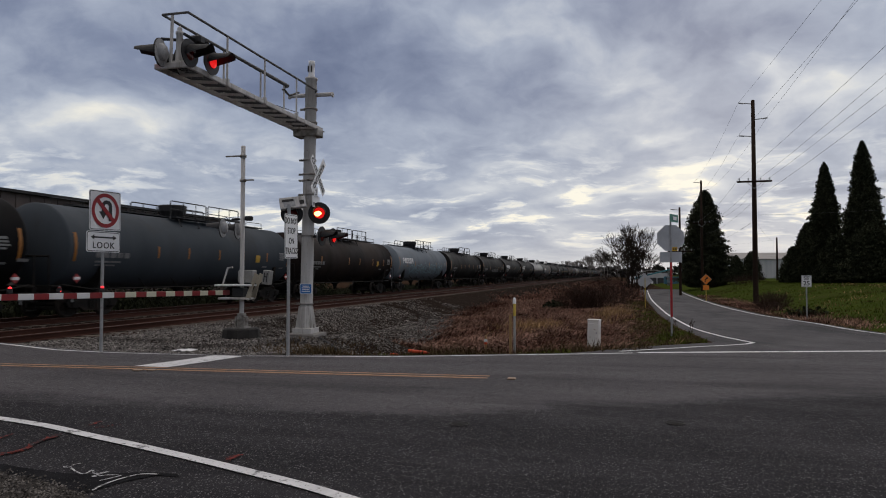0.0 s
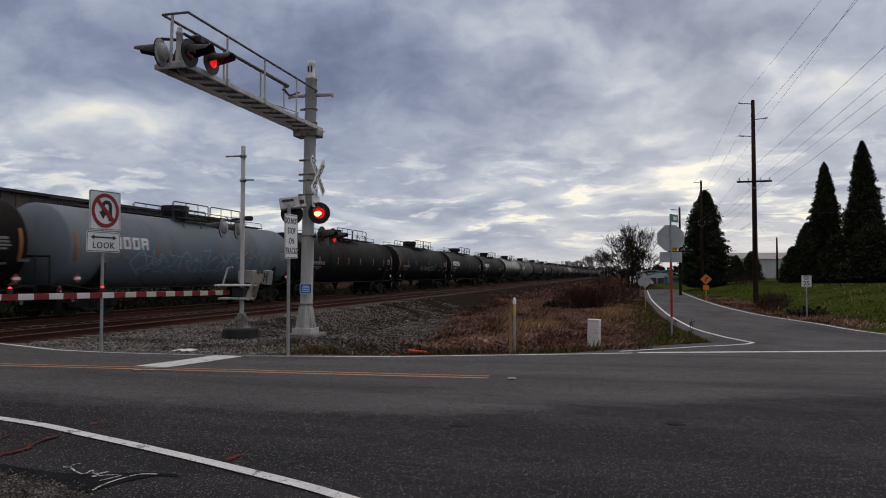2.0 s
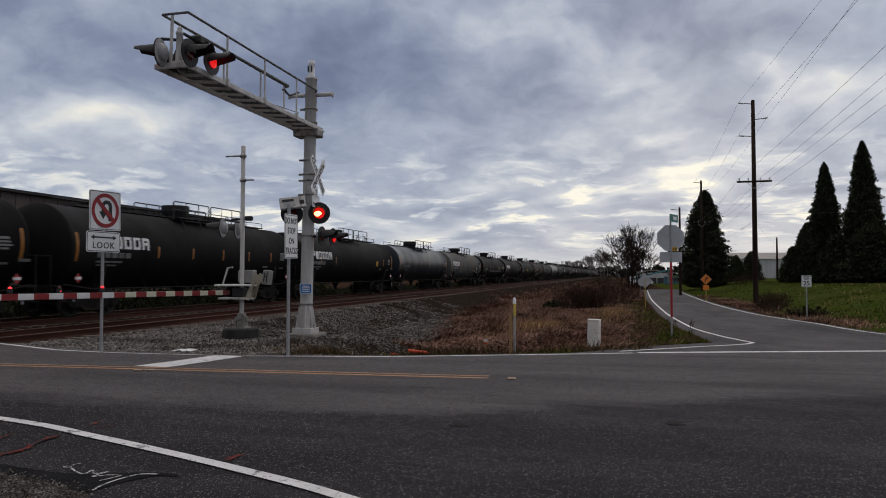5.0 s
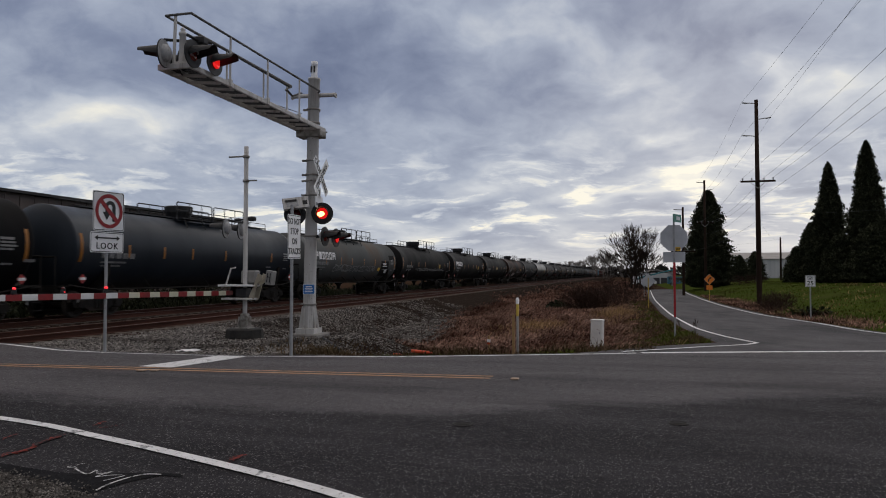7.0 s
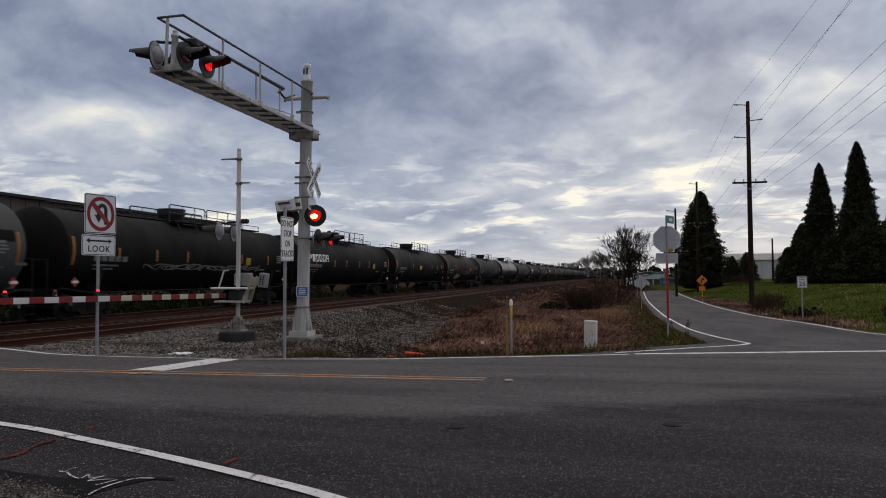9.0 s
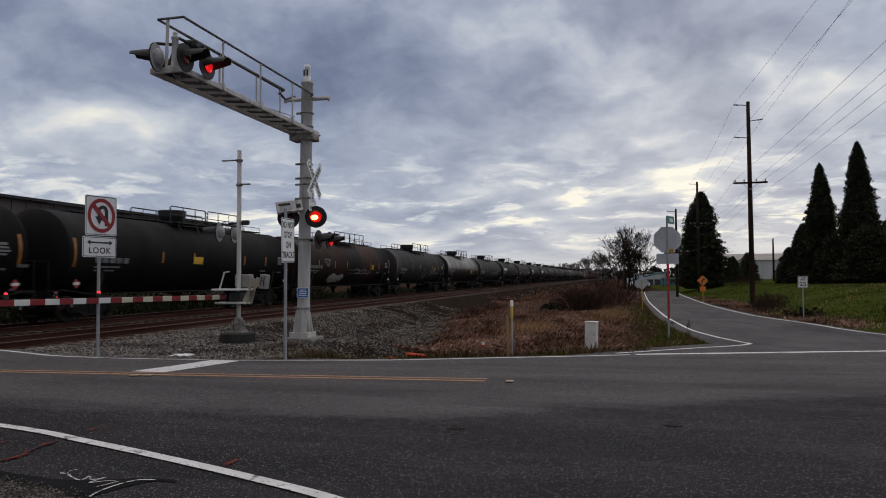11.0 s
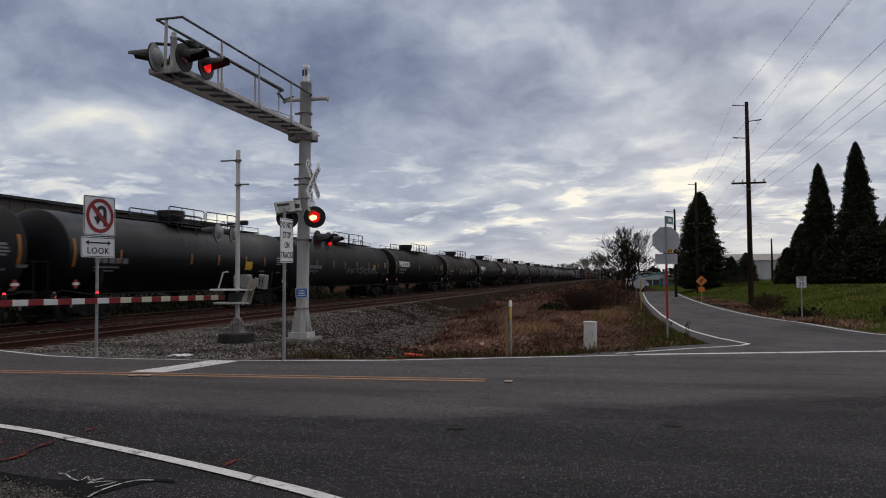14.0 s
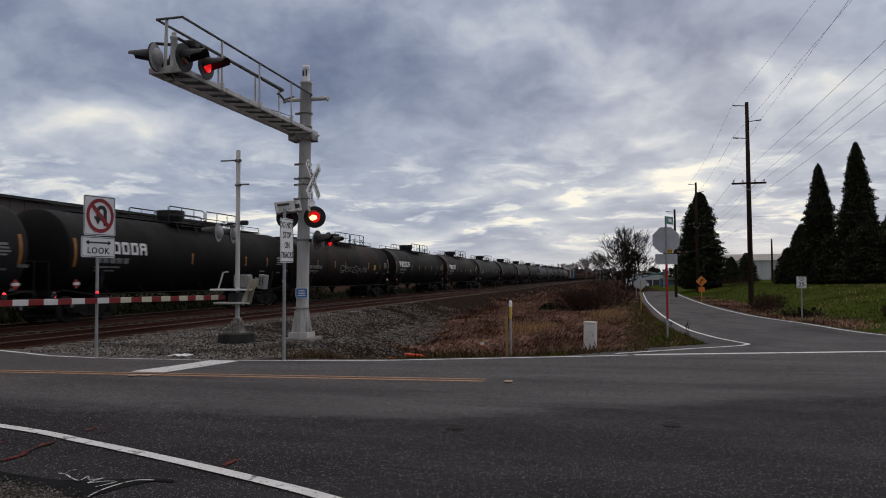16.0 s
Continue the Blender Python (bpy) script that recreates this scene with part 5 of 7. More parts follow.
    # the pale tilted case beside the lamp
    case = at(-0.17, -0.47, 3.44) @ facing(150) @ pose(0, 0, 0, -28, -8, 0)
    bm = bmesh.new()
    box(bm, 0.66, 0.10, 0.34, None, 0.012)
    pc = part("tilted_case", bm, ALU, c, "pale metal case with dark openings", m=case)
    for x, ww, hh in ((-0.09, 0.30, 0.20), (0.23, 0.12, 0.12)):
        bm = bmesh.new()
        box(bm, ww, 0.012, hh, at(x, -0.052, -0.02), 0.004)
        part("dark_panel", bm, BLACK if ww < 0.2 else DISC_BACK, pc)
    bm = bmesh.new()
    box(bm, 0.30, 0.012, 0.07, at(-0.12, -0.060, 0.06), 0.003)
    part("dark_panel", bm, BLACK, pc)
    bm = bmesh.new()
    bar(bm, (-0.17, -0.44, 3.36), (-0.03, -0.05, 3.36), 0.03)
    part("case_bracket", bm, GALV, c)


def blade():
    bm = bmesh.new()
    plate(bm, rounded(1.22, 0.23, 0.015, 2), 0.008)
    return bm, SIGN_WHITE


make_cantilever()


def make_gate():
    g = thing("crossing_gate", "lowered crossing gate with red and white striped arm", "crossing gate", at(-9.36, 16.2, -0.22))
    bm = bmesh.new()
    turned(bm, [(0, -0.1), (0.46, -0.1), (0.48, 0.05), (0.46, 0.24), (0.42, 0.27), (0, 0.27)], 10, smooth=False)
    part("footing", bm, DARK_CONCRETE, g, "stained dark concrete footing")
    bm = bmesh.new()
    box(bm, 0.36, 0.36, 0.03, at(0, 0, 0.285))
    box(bm, 0.19, 0.19, 0.38, at(0, 0, 0.46), 0.03)
    for s in (-1, 1):
        box(bm, 0.03, 0.24, 0.28, at(s * 0.11, 0, 0.43), 0.01)
    part("pedestal", bm, STAINED_SHADED_ALU, g)
    bm = bmesh.new()
    turned(bm, [(0.056, 0.3), (0.056, 4.94), (0.04, 4.95), (0, 4.95)], 16)
    part("mast", bm, ALU, g)
    for z, x0, x1 in ((4.68, -0.46, 0.12), (4.05, -0.05, 0.34)):
        bm = bmesh.new()
        turned(bm, [(0.06, -0.03), (0.082, -0.03), (0.082, 0.03), (0.06, 0.03)], 14, at(0, 0, z))
        box(bm, x1 - x0, 0.05, 0.035, at((x0 + x1) / 2, -0.06, z), 0.005)
        part("cross_arm", bm, STAINED_SHADED_ALU, g)
    bm = bmesh.new()
    tube(bm, [(-0.36, -0.1, 3.02), (-0.36, 0.45, 3.02)], 0.03)
    tube(bm, [(-0.36, 0.1, 3.06), (0.18, 0.0, 3.06)], 0.028)
    box(bm, 0.2, 0.14, 0.12, at(0.18, 0, 3.07), 0.03)
    part("lamp_arm", bm, BLACK, g)
    for y, ph in ((-0.28, 0), (0.44, 1)):
        make_lamp(g, at(-0.40, y, 2.82) @ pose(0, 0, 0, 0, 0, -80), 0.25, ph, hood=0.36)
    # mechanism on the mast
    bm = bmesh.new()
    box(bm, 0.40, 0.30, 0.34, at(0.02, 0.24, 1.58), 0.03)
    part("motor_case", bm, CASE_GREY, g)
    for s in (-1, 1):
        bm = bmesh.new()
        plate(bm, [(-0.04, 1.04), (0.06, 0.99), (0.14, 1.06), (0.25, 1.44), (0.44, 1.58), (0.42, 1.68), (0.28, 1.74), (0.14, 1.42), (0.02, 1.18)], 0.03, at(0.20, s * 0.13, 0.02) @ Matrix.Diagonal((0.85, 1, 0.95, 1)))
        part("counterweight_arm", bm, GATE_TAN, g)
    bm = bmesh.new()
    box(bm, 0.18, 0.22, 0.36, at(0.72, 0, 1.56) @ pose(0, 0, 0, 0, 8), 0.012)
    cw = part("counterweight", bm, CASE_GREY, g)
    for dx, dz, wx, wz in ((-0.035, 0.0, 0.018, 0.24), (0.04, 0.0, 0.018, 0.24), (0.0, 0.02, 0.08, 0.02)):
        bm = bmesh.new()
        box(bm, wx, 0.012, wz, at(0.72, -0.116, 1.56) @ pose(0, 0, 0, 0, 8) @ at(dx, 0, dz))
        part("clamp_bar", bm, BLACK, cw)
    for z, x0, x1 in ((1.36, -0.66, 0.36), (1.02, -0.56, 0.30)):
        bm = bmesh.new()
        box(bm, x1 - x0, 0.34, 0.05, at((x0 + x1) / 2, -0.05, z), 0.01)
        part("cover_plate", bm, SIGN_WHITE if z > 1.2 else ALU, g)
    bm = bmesh.new()
    tube(bm, [(-0.48, -0.12, 1.36), (-0.34, -0.12, 1.80), (-0.20, -0.12, 1.82)], 0.02)
    part("guard_rod", bm, ALU, g)
    bm = bmesh.new()
    box(bm, 0.3, 0.3, 0.24, at(-0.05, 0, 1.18), 0.03)
    part("pivot", bm, BLACK, g)
    # the arm, in stripes
    n, pitch = 40, 0.3285
    arm = part("arm", *arm_core(n * pitch), g, "red and white striped arm", m=at(-0.38, 0.02, 1.17) @ pose(0, 0, 0, -0.77))
    for i in range(n):
        bm = bmesh.new()
        h = 0.118 - 0.028 * i / n
        box(bm, 0.05, pitch, h, at(0, -(i + 0.5) * pitch, 0), 0.004)
        part("stripe", bm, GATE_RED if i % 2 == 0 else GATE_CREAM if i < 13 else GATE_WHITE, arm)
    for y, ph in ((-6.72, None), (-5.66, 1), (-4.58, 0)):
        bm = bmesh.new()
        box(bm, 0.06, 0.09, 0.06, at(0, y, 0.085), 0.01)
        bar(bm, (0, y, 0.10), (0, y, 0.14), 0.04)
        al = part("arm_lamp", bm, BLACK, arm)
        bm = bmesh.new()
        turned(bm, [(0.026, 0.13), (0.03, 0.145), (0.028, 0.165), (0, 0.178)], 12, at(0, y, 0))
        part("lamp_lens", bm, LENS_OFF if ph is not None else LED_RED, al)
        if ph is not None:
            bm = bmesh.new()
            turned(bm, [(0.026, -0.02), (0.034, -0.008), (0.030, 0.02), (0, 0.026)], 12, at(0, y, 0.155))
            lit = part("lit_lens", bm, LED_RED, al)
            SMALL_FLASHERS.append((lit, ph))


def arm_core(length):
    bm = bmesh.new()
    box(bm, 0.03, length, 0.05, at(0, -length / 2, 0))
    return bm, ALU


make_gate()


# ---- signs ----
def post(owner, x, y, z0, z1, kind="round", material=None):
    bm = bmesh.new()
    if kind == "round":
        bar(bm, (x, y, z0), (x, y, z1), 0.03, n=12)
    else:
        box(bm, 0.05, 0.05, z1 - z0, at(x, y, (z0 + z1) / 2), 0.004)
    return part("post", bm, material or GALV, owner)


def panel(owner, name, w, h, m, face=SIGN_WHITE, edge=SIGN_BLACK, r=0.04, label="", border=0.012):
    """A sign: a metal plate, a dark border and a face; it faces -y of m."""
    bm = bmesh.new()
    plate(bm, rounded(w, h, r), 0.004)
    p = part(name, bm, SIGN_BACK, owner, label, m=m)
    bm = bmesh.new()
    plate(bm, rounded(w, h, r), 0.002, at(0, -0.004, 0))
    part("sign_face", bm, face, p)
    if edge:
        bm = bmesh.new()
        inner, outer = rounded(w - 0.05, h - 0.05, r * 0.8), rounded(w - 0.05 + 2 * border, h - 0.05 + 2 * border, r)
        for i in range(len(inner)):
            k = (i + 1) % len(inner)
            bm.faces.new([bm.verts.new((q[0], -0.008, q[1])) for q in (inner[i], inner[k], outer[k], outer[i])])
        part("border", bm, edge, p)
    return p


def make_turn_sign():
    s = thing("traffic_sign", "white no U-turn sign above a LOOK sign on a galvanised post", "traffic sign", at(-9.77, 11.62, -0.09))
    post(s, 0.0, 0.05, -0.1, 3.12)
    f = facing(96)
    p = panel(s, "turn_panel", 0.77, 0.77, f @ at(0.03, -0.06, 2.75) @ pose(0, 0, 0, 0, -1.0))
    bm = bmesh.new()
    n = 40
    for i in range(n):
        a, b = 2 * math.pi * i / n, 2 * math.pi * (i + 1) / n
        bm.faces.new([bm.verts.new((r * math.cos(q), -0.014, r * math.sin(q))) for q, r in ((a, 0.262), (b, 0.262), (b, 0.335), (a, 0.335))])
    part("ring", bm, SIGN_RED, p)
    bm = bmesh.new()
    plate(bm, [(-0.225, 0.165), (-0.165, 0.225), (0.225, -0.165), (0.165, -0.225)], 0.002, at(0, -0.015, 0))
    part("slash", bm, SIGN_RED, p)
    bm = bmesh.new()
    plate(bm, [(0.08, -0.20), (0.16, -0.20), (0.16, 0.10), (0.14, 0.15), (0.10, 0.19), (0.03, 0.205), (-0.03, 0.19), (-0.075, 0.15), (-0.09, 0.10), (-0.09, -0.02), (-0.155, -0.02), (-0.055, -0.17), (0.045, -0.02),
               (-0.02, -0.02), (-0.02, 0.10), (-0.005, 0.125), (0.03, 0.135), (0.065, 0.12), (0.08, 0.09)], 0.002, at(0, -0.011, 0))
    part("arrow", bm, SIGN_BLACK, p)
    p = panel(s, "look_panel", 0.82, 0.40, f @ at(0.0, -0.06, 2.14))
    bm = bmesh.new()
    plate(bm, [(-0.31, 0.085), (-0.23, 0.135), (-0.23, 0.10), (0.23, 0.10), (0.23, 0.135), (0.31, 0.085), (0.23, 0.035), (0.23, 0.07), (-0.23, 0.07), (-0.23, 0.035)], 0.002, at(0, -0.010, 0))
    part("arrow", bm, SIGN_BLACK, p)
    lettering("lettering", "LOOK", 0.17, SIGN_BLACK, p, at(0, -0.008, -0.075), 1.15, 1.05)


def make_tracks_sign():
    s = thing("traffic_sign", "white DO NOT STOP ON TRACKS sign on a galvanised post", "traffic sign", at(-5.95, 11.96, -0.10))
    post(s, 0.0, 0.0, -0.1, 2.82)
    p = panel(s, "sign_panel", 0.66, 0.82, facing(84.5) @ at(0, -0.045, 2.225) @ pose(0, 0, 0, 0, -1.5))
    for words, z in (("DO NOT", 0.28), ("STOP", 0.095), ("ON", -0.09), ("TRACKS", -0.275)):
        lettering("lettering", words, 0.165, SIGN_BLACK, p, at(0, -0.008, z), 1.05, 0.98)


def make_stop_sign():
    s = thing("stop_sign", "bare metal back of a stop sign on a red-striped post", "traffic sign", at(1.46, 21.05, -0.52))
    post(s, 0, 0, -0.1, 3.66, "square")
    bm = bmesh.new()
    box(bm, 0.062, 0.012, 1.56, at(0, -0.032, 1.50))
    part("reflective_strip", bm, REFLECT_RED, s, "red reflective strip")
    bm = bmesh.new()
    o = [(0.40 * math.cos(radians(22.5 + 45 * k)), 0.40 * math.sin(radians(22.5 + 45 * k))) for k in range(8)]
    plate(bm, o, 0.004)
    oc = part("octagon", bm, SIGN_BACK, s, "bare grey back of an octagonal sign", m=at(0.0, 0.03, 2.98))
    bm = bmesh.new()
    plate(bm, o, 0.002)
    part("sign_face", bm, SIGN_RED, oc, m=at(0, 0.005, 0))
    bm = bmesh.new()
    plate(bm, rounded(0.61, 0.30, 0.03), 0.004)
    part("lower_plate", bm, SIGN_BACK, s, m=at(0.0, 0.03, 2.43))
    bm = bmesh.new()
    plate(bm, rounded(0.14, 0.11, 0.01), 0.004)
    st = part("orange_sticker", bm, SIGN_YELLOW, s, m=at(0.11, 0.02, 2.66))
    for x in (-0.03, 0.03):
        bm = bmesh.new()
        box(bm, 0.035, 0.003, 0.045, at(x, -0.004, 0))
        part("writing_bar", bm, SIGN_BLACK, st)
    bm = bmesh.new()
    plate(bm, rounded(0.60, 0.22, 0.02), 0.004)
    nb = part("street_blade", bm, SIGN_GREEN, s, "green street blade", m=at(0.10, 0.0, 3.54) @ facing(115))
    bm = bmesh.new()
    box(bm, 0.26, 0.003, 0.10, at(0.05, -0.004, 0))
    part("writing_bar", bm, SIGN_WHITE, nb)


def make_diamond(x, y, z, h, size, post_mat, label, bearing, front=None, category="traffic sign"):
    s = thing("traffic_sign", label, category, at(x, y, z))
    post(s, 0, 0, -0.1, h + size * 0.3, "square", post_mat)
    k = size / 2 * 1.414
    bm = bmesh.new()
    plate(bm, [(0, -k), (k, 0), (0, k), (-k, 0)], 0.005)
    p = part("diamond_panel", bm, SIGN_BACK, s, m=facing(bearing) @ at(0, -0.035, h))
    bm = bmesh.new()
    q = k * 0.97
    plate(bm, [(0, -q), (q, 0), (0, q), (-q, 0)], 0.002, at(0, -0.005, 0))
    part("sign_face", bm, front or SIGN_YELLOW, p)
    return s, p


def make_side_signs():
    make_diamond(1.61, 45.7, -0.92, 1.92, 0.66, POST_YELLOW, "bare back of a diamond warning sign on a yellow post", 0)
    make_diamond(2.2, 74, -1.02, 1.5, 0.45, GALV, "small distant diamond sign seen from behind", 0)
    s, p = make_diamond(6.95, 61.0, -0.95, 1.95, 0.62, POST_YELLOW, "orange diamond warning sign with a black bend arrow", 182, SIGN_ORANGE)
    bm = bmesh.new()
    plate(bm, [(-0.10, -0.22), (-0.02, -0.22), (-0.02, -0.04), (0.10, 0.06), (0.14, 0.02), (0.16, 0.2), (-0.02, 0.18), (0.03, 0.13), (-0.10, 0.02)], 0.003, at(0, -0.009, 0))
    part("arrow", bm, SIGN_BLACK, p)
    bm = bmesh.new()
    plate(bm, rounded(0.46, 0.40, 0.03), 0.005)
    part("speed_plate", bm, SIGN_ORANGE, s, m=facing(182) @ at(0, -0.035, 1.28))
    s = thing("speed_limit_sign", "white speed limit sign with black 25 on a thin post", "traffic sign", at(8.34, 35.2, -0.66))
    post(s, 0, 0, -0.1, 2.0, "square")
    p = panel(s, "sign_panel", 0.42, 0.53, facing(186) @ at(0, -0.035, 1.76), r=0.02)
    lettering("lettering", "SPEED", 0.095, SIGN_BLACK, p, at(0, -0.008, 0.19))
    lettering("lettering", "LIMIT", 0.095, SIGN_BLACK, p, at(0, -0.008, 0.10))
    lettering("lettering", "25", 0.28, SIGN_BLACK, p, at(0, -0.008, -0.10))


make_turn_sign()
make_tracks_sign()
make_stop_sign()
make_side_signs()


# ---- small things by the road ----
def make_small_things():
    s = thing("marker_post", "grey and yellow plastic marker post at the road's edge", "marker post", at(-1.99, 13.75, -0.16))
    bm = bmesh.new()
    turned(bm, [(0.023, -0.1), (0.023, 0.82), (0.0, 0.82)], 14)
    part("tube", bm, TUBE_GREY, s)
    bm = bmesh.new()
    turned(bm, [(0.027, 0.76), (0.027, 1.0), (0.024, 1.0)], 14)
    part("yellow_sleeve", bm, POST_YELLOW, s, "yellow sleeve")
    bm = bmesh.new()
    turned(bm, [(0.034, 1.0), (0.034, 1.08), (0.022, 1.12), (0, 1.125)], 14)
    part("cap", bm, SIGN_WHITE, s)
    bm = bmesh.new()
    box(bm, 0.05, 0.015, 0.85, at(-0.09, 0.05, 0.36), 0.005)
    part("flat_stake", bm, GRASS_STRAW, s, "thin wooden stake")
    s = thing("utility_cabinet", "chalky white utility cabinet standing in the brown grass", "cabinet", at(-0.70, 20.6, -0.66) @ pose(0, 0, 0, 0, 1.5, -14) @ Matrix.Diagonal((0.80, 0.85, 0.93, 1)))
    bm = bmesh.new()
    box(bm, 0.40, 0.32, 0.82, at(0, 0, 0.41), 0.012)
    part("body", bm, CABINET, s)
    bm = bmesh.new()
    box(bm, 0.43, 0.35, 0.04, at(0, 0, 0.83), 0.012)
    part("lid", bm, CABINET, s)
    bm = bmesh.new()
    box(bm, 0.34, 0.008, 0.62, at(0, -0.163, 0.42), 0.006)
    part("door", bm, CABINET, s)
    bm = bmesh.new()
    box(bm, 0.03, 0.02, 0.07, at(0.13, -0.175, 0.45))
    part("latch", bm, GALV, s)
    s = thing("survey_stake", "small wooden stake with a white tag in the ditch", "stake", at(-2.85, 15.3, -0.50))
    bm = bmesh.new()
    box(bm, 0.03, 0.03, 0.62, at(0, 0, 0.26), 0.003)
    part("stick", bm, GRASS_STRAW, s)
    bm = bmesh.new()
    box(bm, 0.07, 0.012, 0.06, at(0, -0.022, 0.46))
    part("tag", bm, SIGN_WHITE, s)
    bm = bmesh.new()
    box(bm, 0.06, 0.012, 0.04, at(0, -0.022, 0.40))
    part("band", bm, PLASTIC_ORANGE, s)
    for x, y, z, l, rz in ((-3.72, 12.95, -0.12, 0.42, 20), (-4.6, 14.2, -0.34, 0.20, 35)):
        bm = bmesh.new()
        turned(bm, [(0, -l / 2), (0.028, -l / 2), (0.034, -l / 2 + 0.05), (0.030, 0), (0.034, l / 5), (0.012, l / 2 - 0.03), (0, l / 2)], 12, pose(0, 0, 0.06, 0, 90, 0))
        ob = part("plastic_scrap", bm, PLASTIC_ORANGE, None, m=at(x, y, z) @ pose(0, 0, 0, 0, 6, rz))
        tagged(ob, "torn orange plastic tube lying in the verge", "litter")
    for x, y in ((-1.47, 6.52), (0.51, 7.06)):
        s = thing("manhole_cover", "small round iron cover set flush in the asphalt", "manhole cover", at(x, y, 0.004), "road covers")
        bm = bmesh.new()
        turned(bm, [(0, 0.006), (0.07, 0.006), (0.075, 0.004)], 20)
        part("lid", bm, TRUCK, s)
        bm = bmesh.new()
        turned(bm, [(0.078, 0.003), (0.080, 0.008), (0.092, 0.008), (0.095, 0.003)], 20)
        part("frame", bm, DARK_CONCRETE, s)
    for x, y in ((-1.41, 9.46), (-6.87, 8.97), (-6.68, 9.03)):
        bm = bmesh.new()
        box(bm, 0.11, 0.11, 0.02, at(0, 0, 0.010), 0.008)
        ob = part("road_stud", bm, STUD, None, m=at(x, y, 0.004))
        tagged(ob, "small square raised road stud", "road stud", "road studs")
    # a pale rag of packaging and a dark cable on the gravel
    bm = bmesh.new()
    bmesh.ops.create_grid(bm, x_segments=5, y_segments=4, size=0.5)
    for v in bm.verts:
        v.co = (v.co.x * 0.42, v.co.y * 0.26, 0.05 + 0.05 * noise.noise(v.co * 5))
    bmesh.ops.solidify(bm, geom=bm.faces[:], thickness=0.008)
    tagged(part("paper_scrap", bm, SIGN_WHITE, None, m=at(-8.35, 12.3, -0.13)), "crumpled pale paper lying on the gravel", "litter")
    bm = bmesh.new()
    pts = [(-7.3, 16.4, -0.12), (-6.6, 15.6, -0.10), (-5.9, 14.9, -0.12), (-5.2, 14.2, -0.18), (-4.9, 13.6, -0.14)]
    tube(bm, [(x, y, land_z(x, y) + 0.04) for x, y, z in pts], 0.03)
    tagged(part("black_hose", bm, BLACK, None), "black plastic hose lying across the gravel", "hose")
    # paint sprayed on the road by surveyors: ragged strokes
    rnd = random.Random(4)
    flat = lambda x, y: 0.0

    def spray(pts, w, material, passes):
        for k in range(passes):
            line = []
            for (x0, y0), (x1, y1) in zip(pts, pts[1:]):
                for i in range(6):
                    t = i / 6
                    line.append((x0 + (x1 - x0) * t + rnd.gauss(0, w * 0.7), y0 + (y1 - y0) * t + rnd.gauss(0, w * 0.7)))
            a = rnd.randint(0, max(0, len(line) - 4))
            ribbon("spray_mark", line[a:a + rnd.randint(3, 7)], w * rnd.uniform(0.3, 0.9), flat, material, "faded survey paint sprayed on the asphalt", lift=0.006 + 0.0005 * k)

    for pts, w, m_, n in (([(-4.70, 4.50), (-4.66, 4.70), (-4.74, 4.94), (-4.81, 5.29)], 0.024, SPRAY_RED, 24), ([(-5.18, 4.97), (-5.23, 5.19)], 0.020, SPRAY_RED, 7),
                          ([(-4.82, 5.62), (-4.86, 5.85)], 0.022, SPRAY_RED, 8), ([(-4.70, 5.57), (-4.57, 5.72)], 0.025, SPRAY_RED, 6), ([(-2.90, 4.78), (-2.91, 5.04)], 0.026, SPRAY_RED, 8),
                          ([(-4.02, 4.39), (-3.93, 4.37), (-3.94, 4.47), (-3.88, 4.49)], 0.012, SPRAY_WHITE, 6)):
        spray(pts, w, m_, n)
    for pts, w in (([(-3.34, 3.93), (-3.36, 4.05), (-3.34, 4.21), (-3.28, 4.33), (-3.16, 4.36)], 0.020), ([(-3.45, 4.13), (-3.42, 4.19), (-3.39, 4.27)], 0.016),
                   ([(-3.88, 4.35), (-3.76, 4.27), (-3.67, 4.24), (-3.68, 4.33), (-3.60, 4.26), (-3.55, 4.33), (-3.57, 4.20), (-3.50, 4.25), (-3.42, 4.28)], 0.014)):
        ribbon("spray_mark", along(pts, 5), w, flat, SPRAY_WHITE, "white survey stroke on the asphalt", lift=0.013)


make_small_things()


# ---- poles and wires ----
def make_pole(x, y, z, h, arms, r=0.17, label="tall dark wooden utility pole with crossarm", insulators=()):
    s = thing("utility_pole", label, "utility pole", at(x, y, z), "roadside poles")
    bm = bmesh.new()
    turned(bm, [(r * 1.12, -0.4), (r, h * 0.4), (r * 0.72, h), (0, h)], 14)
    part("shaft", bm, POLE_WOOD, s)
    for za, half in arms:
        bm = bmesh.new()
        box(bm, half * 2, 0.11, 0.13, at(0, -r, za), 0.01)
        part("crossarm", bm, POLE_WOOD, s)
        for k in (-half + 0.15, -half * 0.35, half * 0.35, half - 0.15):
            bm = bmesh.new()
            turned(bm, [(0.02, 0.0), (0.05, 0.06), (0.04, 0.14), (0.055, 0.17), (0, 0.2)], 8, at(k, -r, za + 0.06))
            part("insulator", bm, GALV, s)
        for k in (-1, 1):
            bm = bmesh.new()
            bar(bm, (k * half * 0.5, -r, za), (0, -r, za - 0.5), 0.02, n=5)
            part("brace", bm, GALV, s)
    for za, side in insulators:
        bm = bmesh.new()
        bar(bm, (side * r * 0.7, 0, za), (side * 0.62, 0, za + 0.06), 0.035, n=8)
        bar(bm, (side * 0.62, 0, za + 0.04), (side * 0.95, 0, za + 0.09), 0.05, n=8)
        part("insulator", bm, GALV, s)
    return s


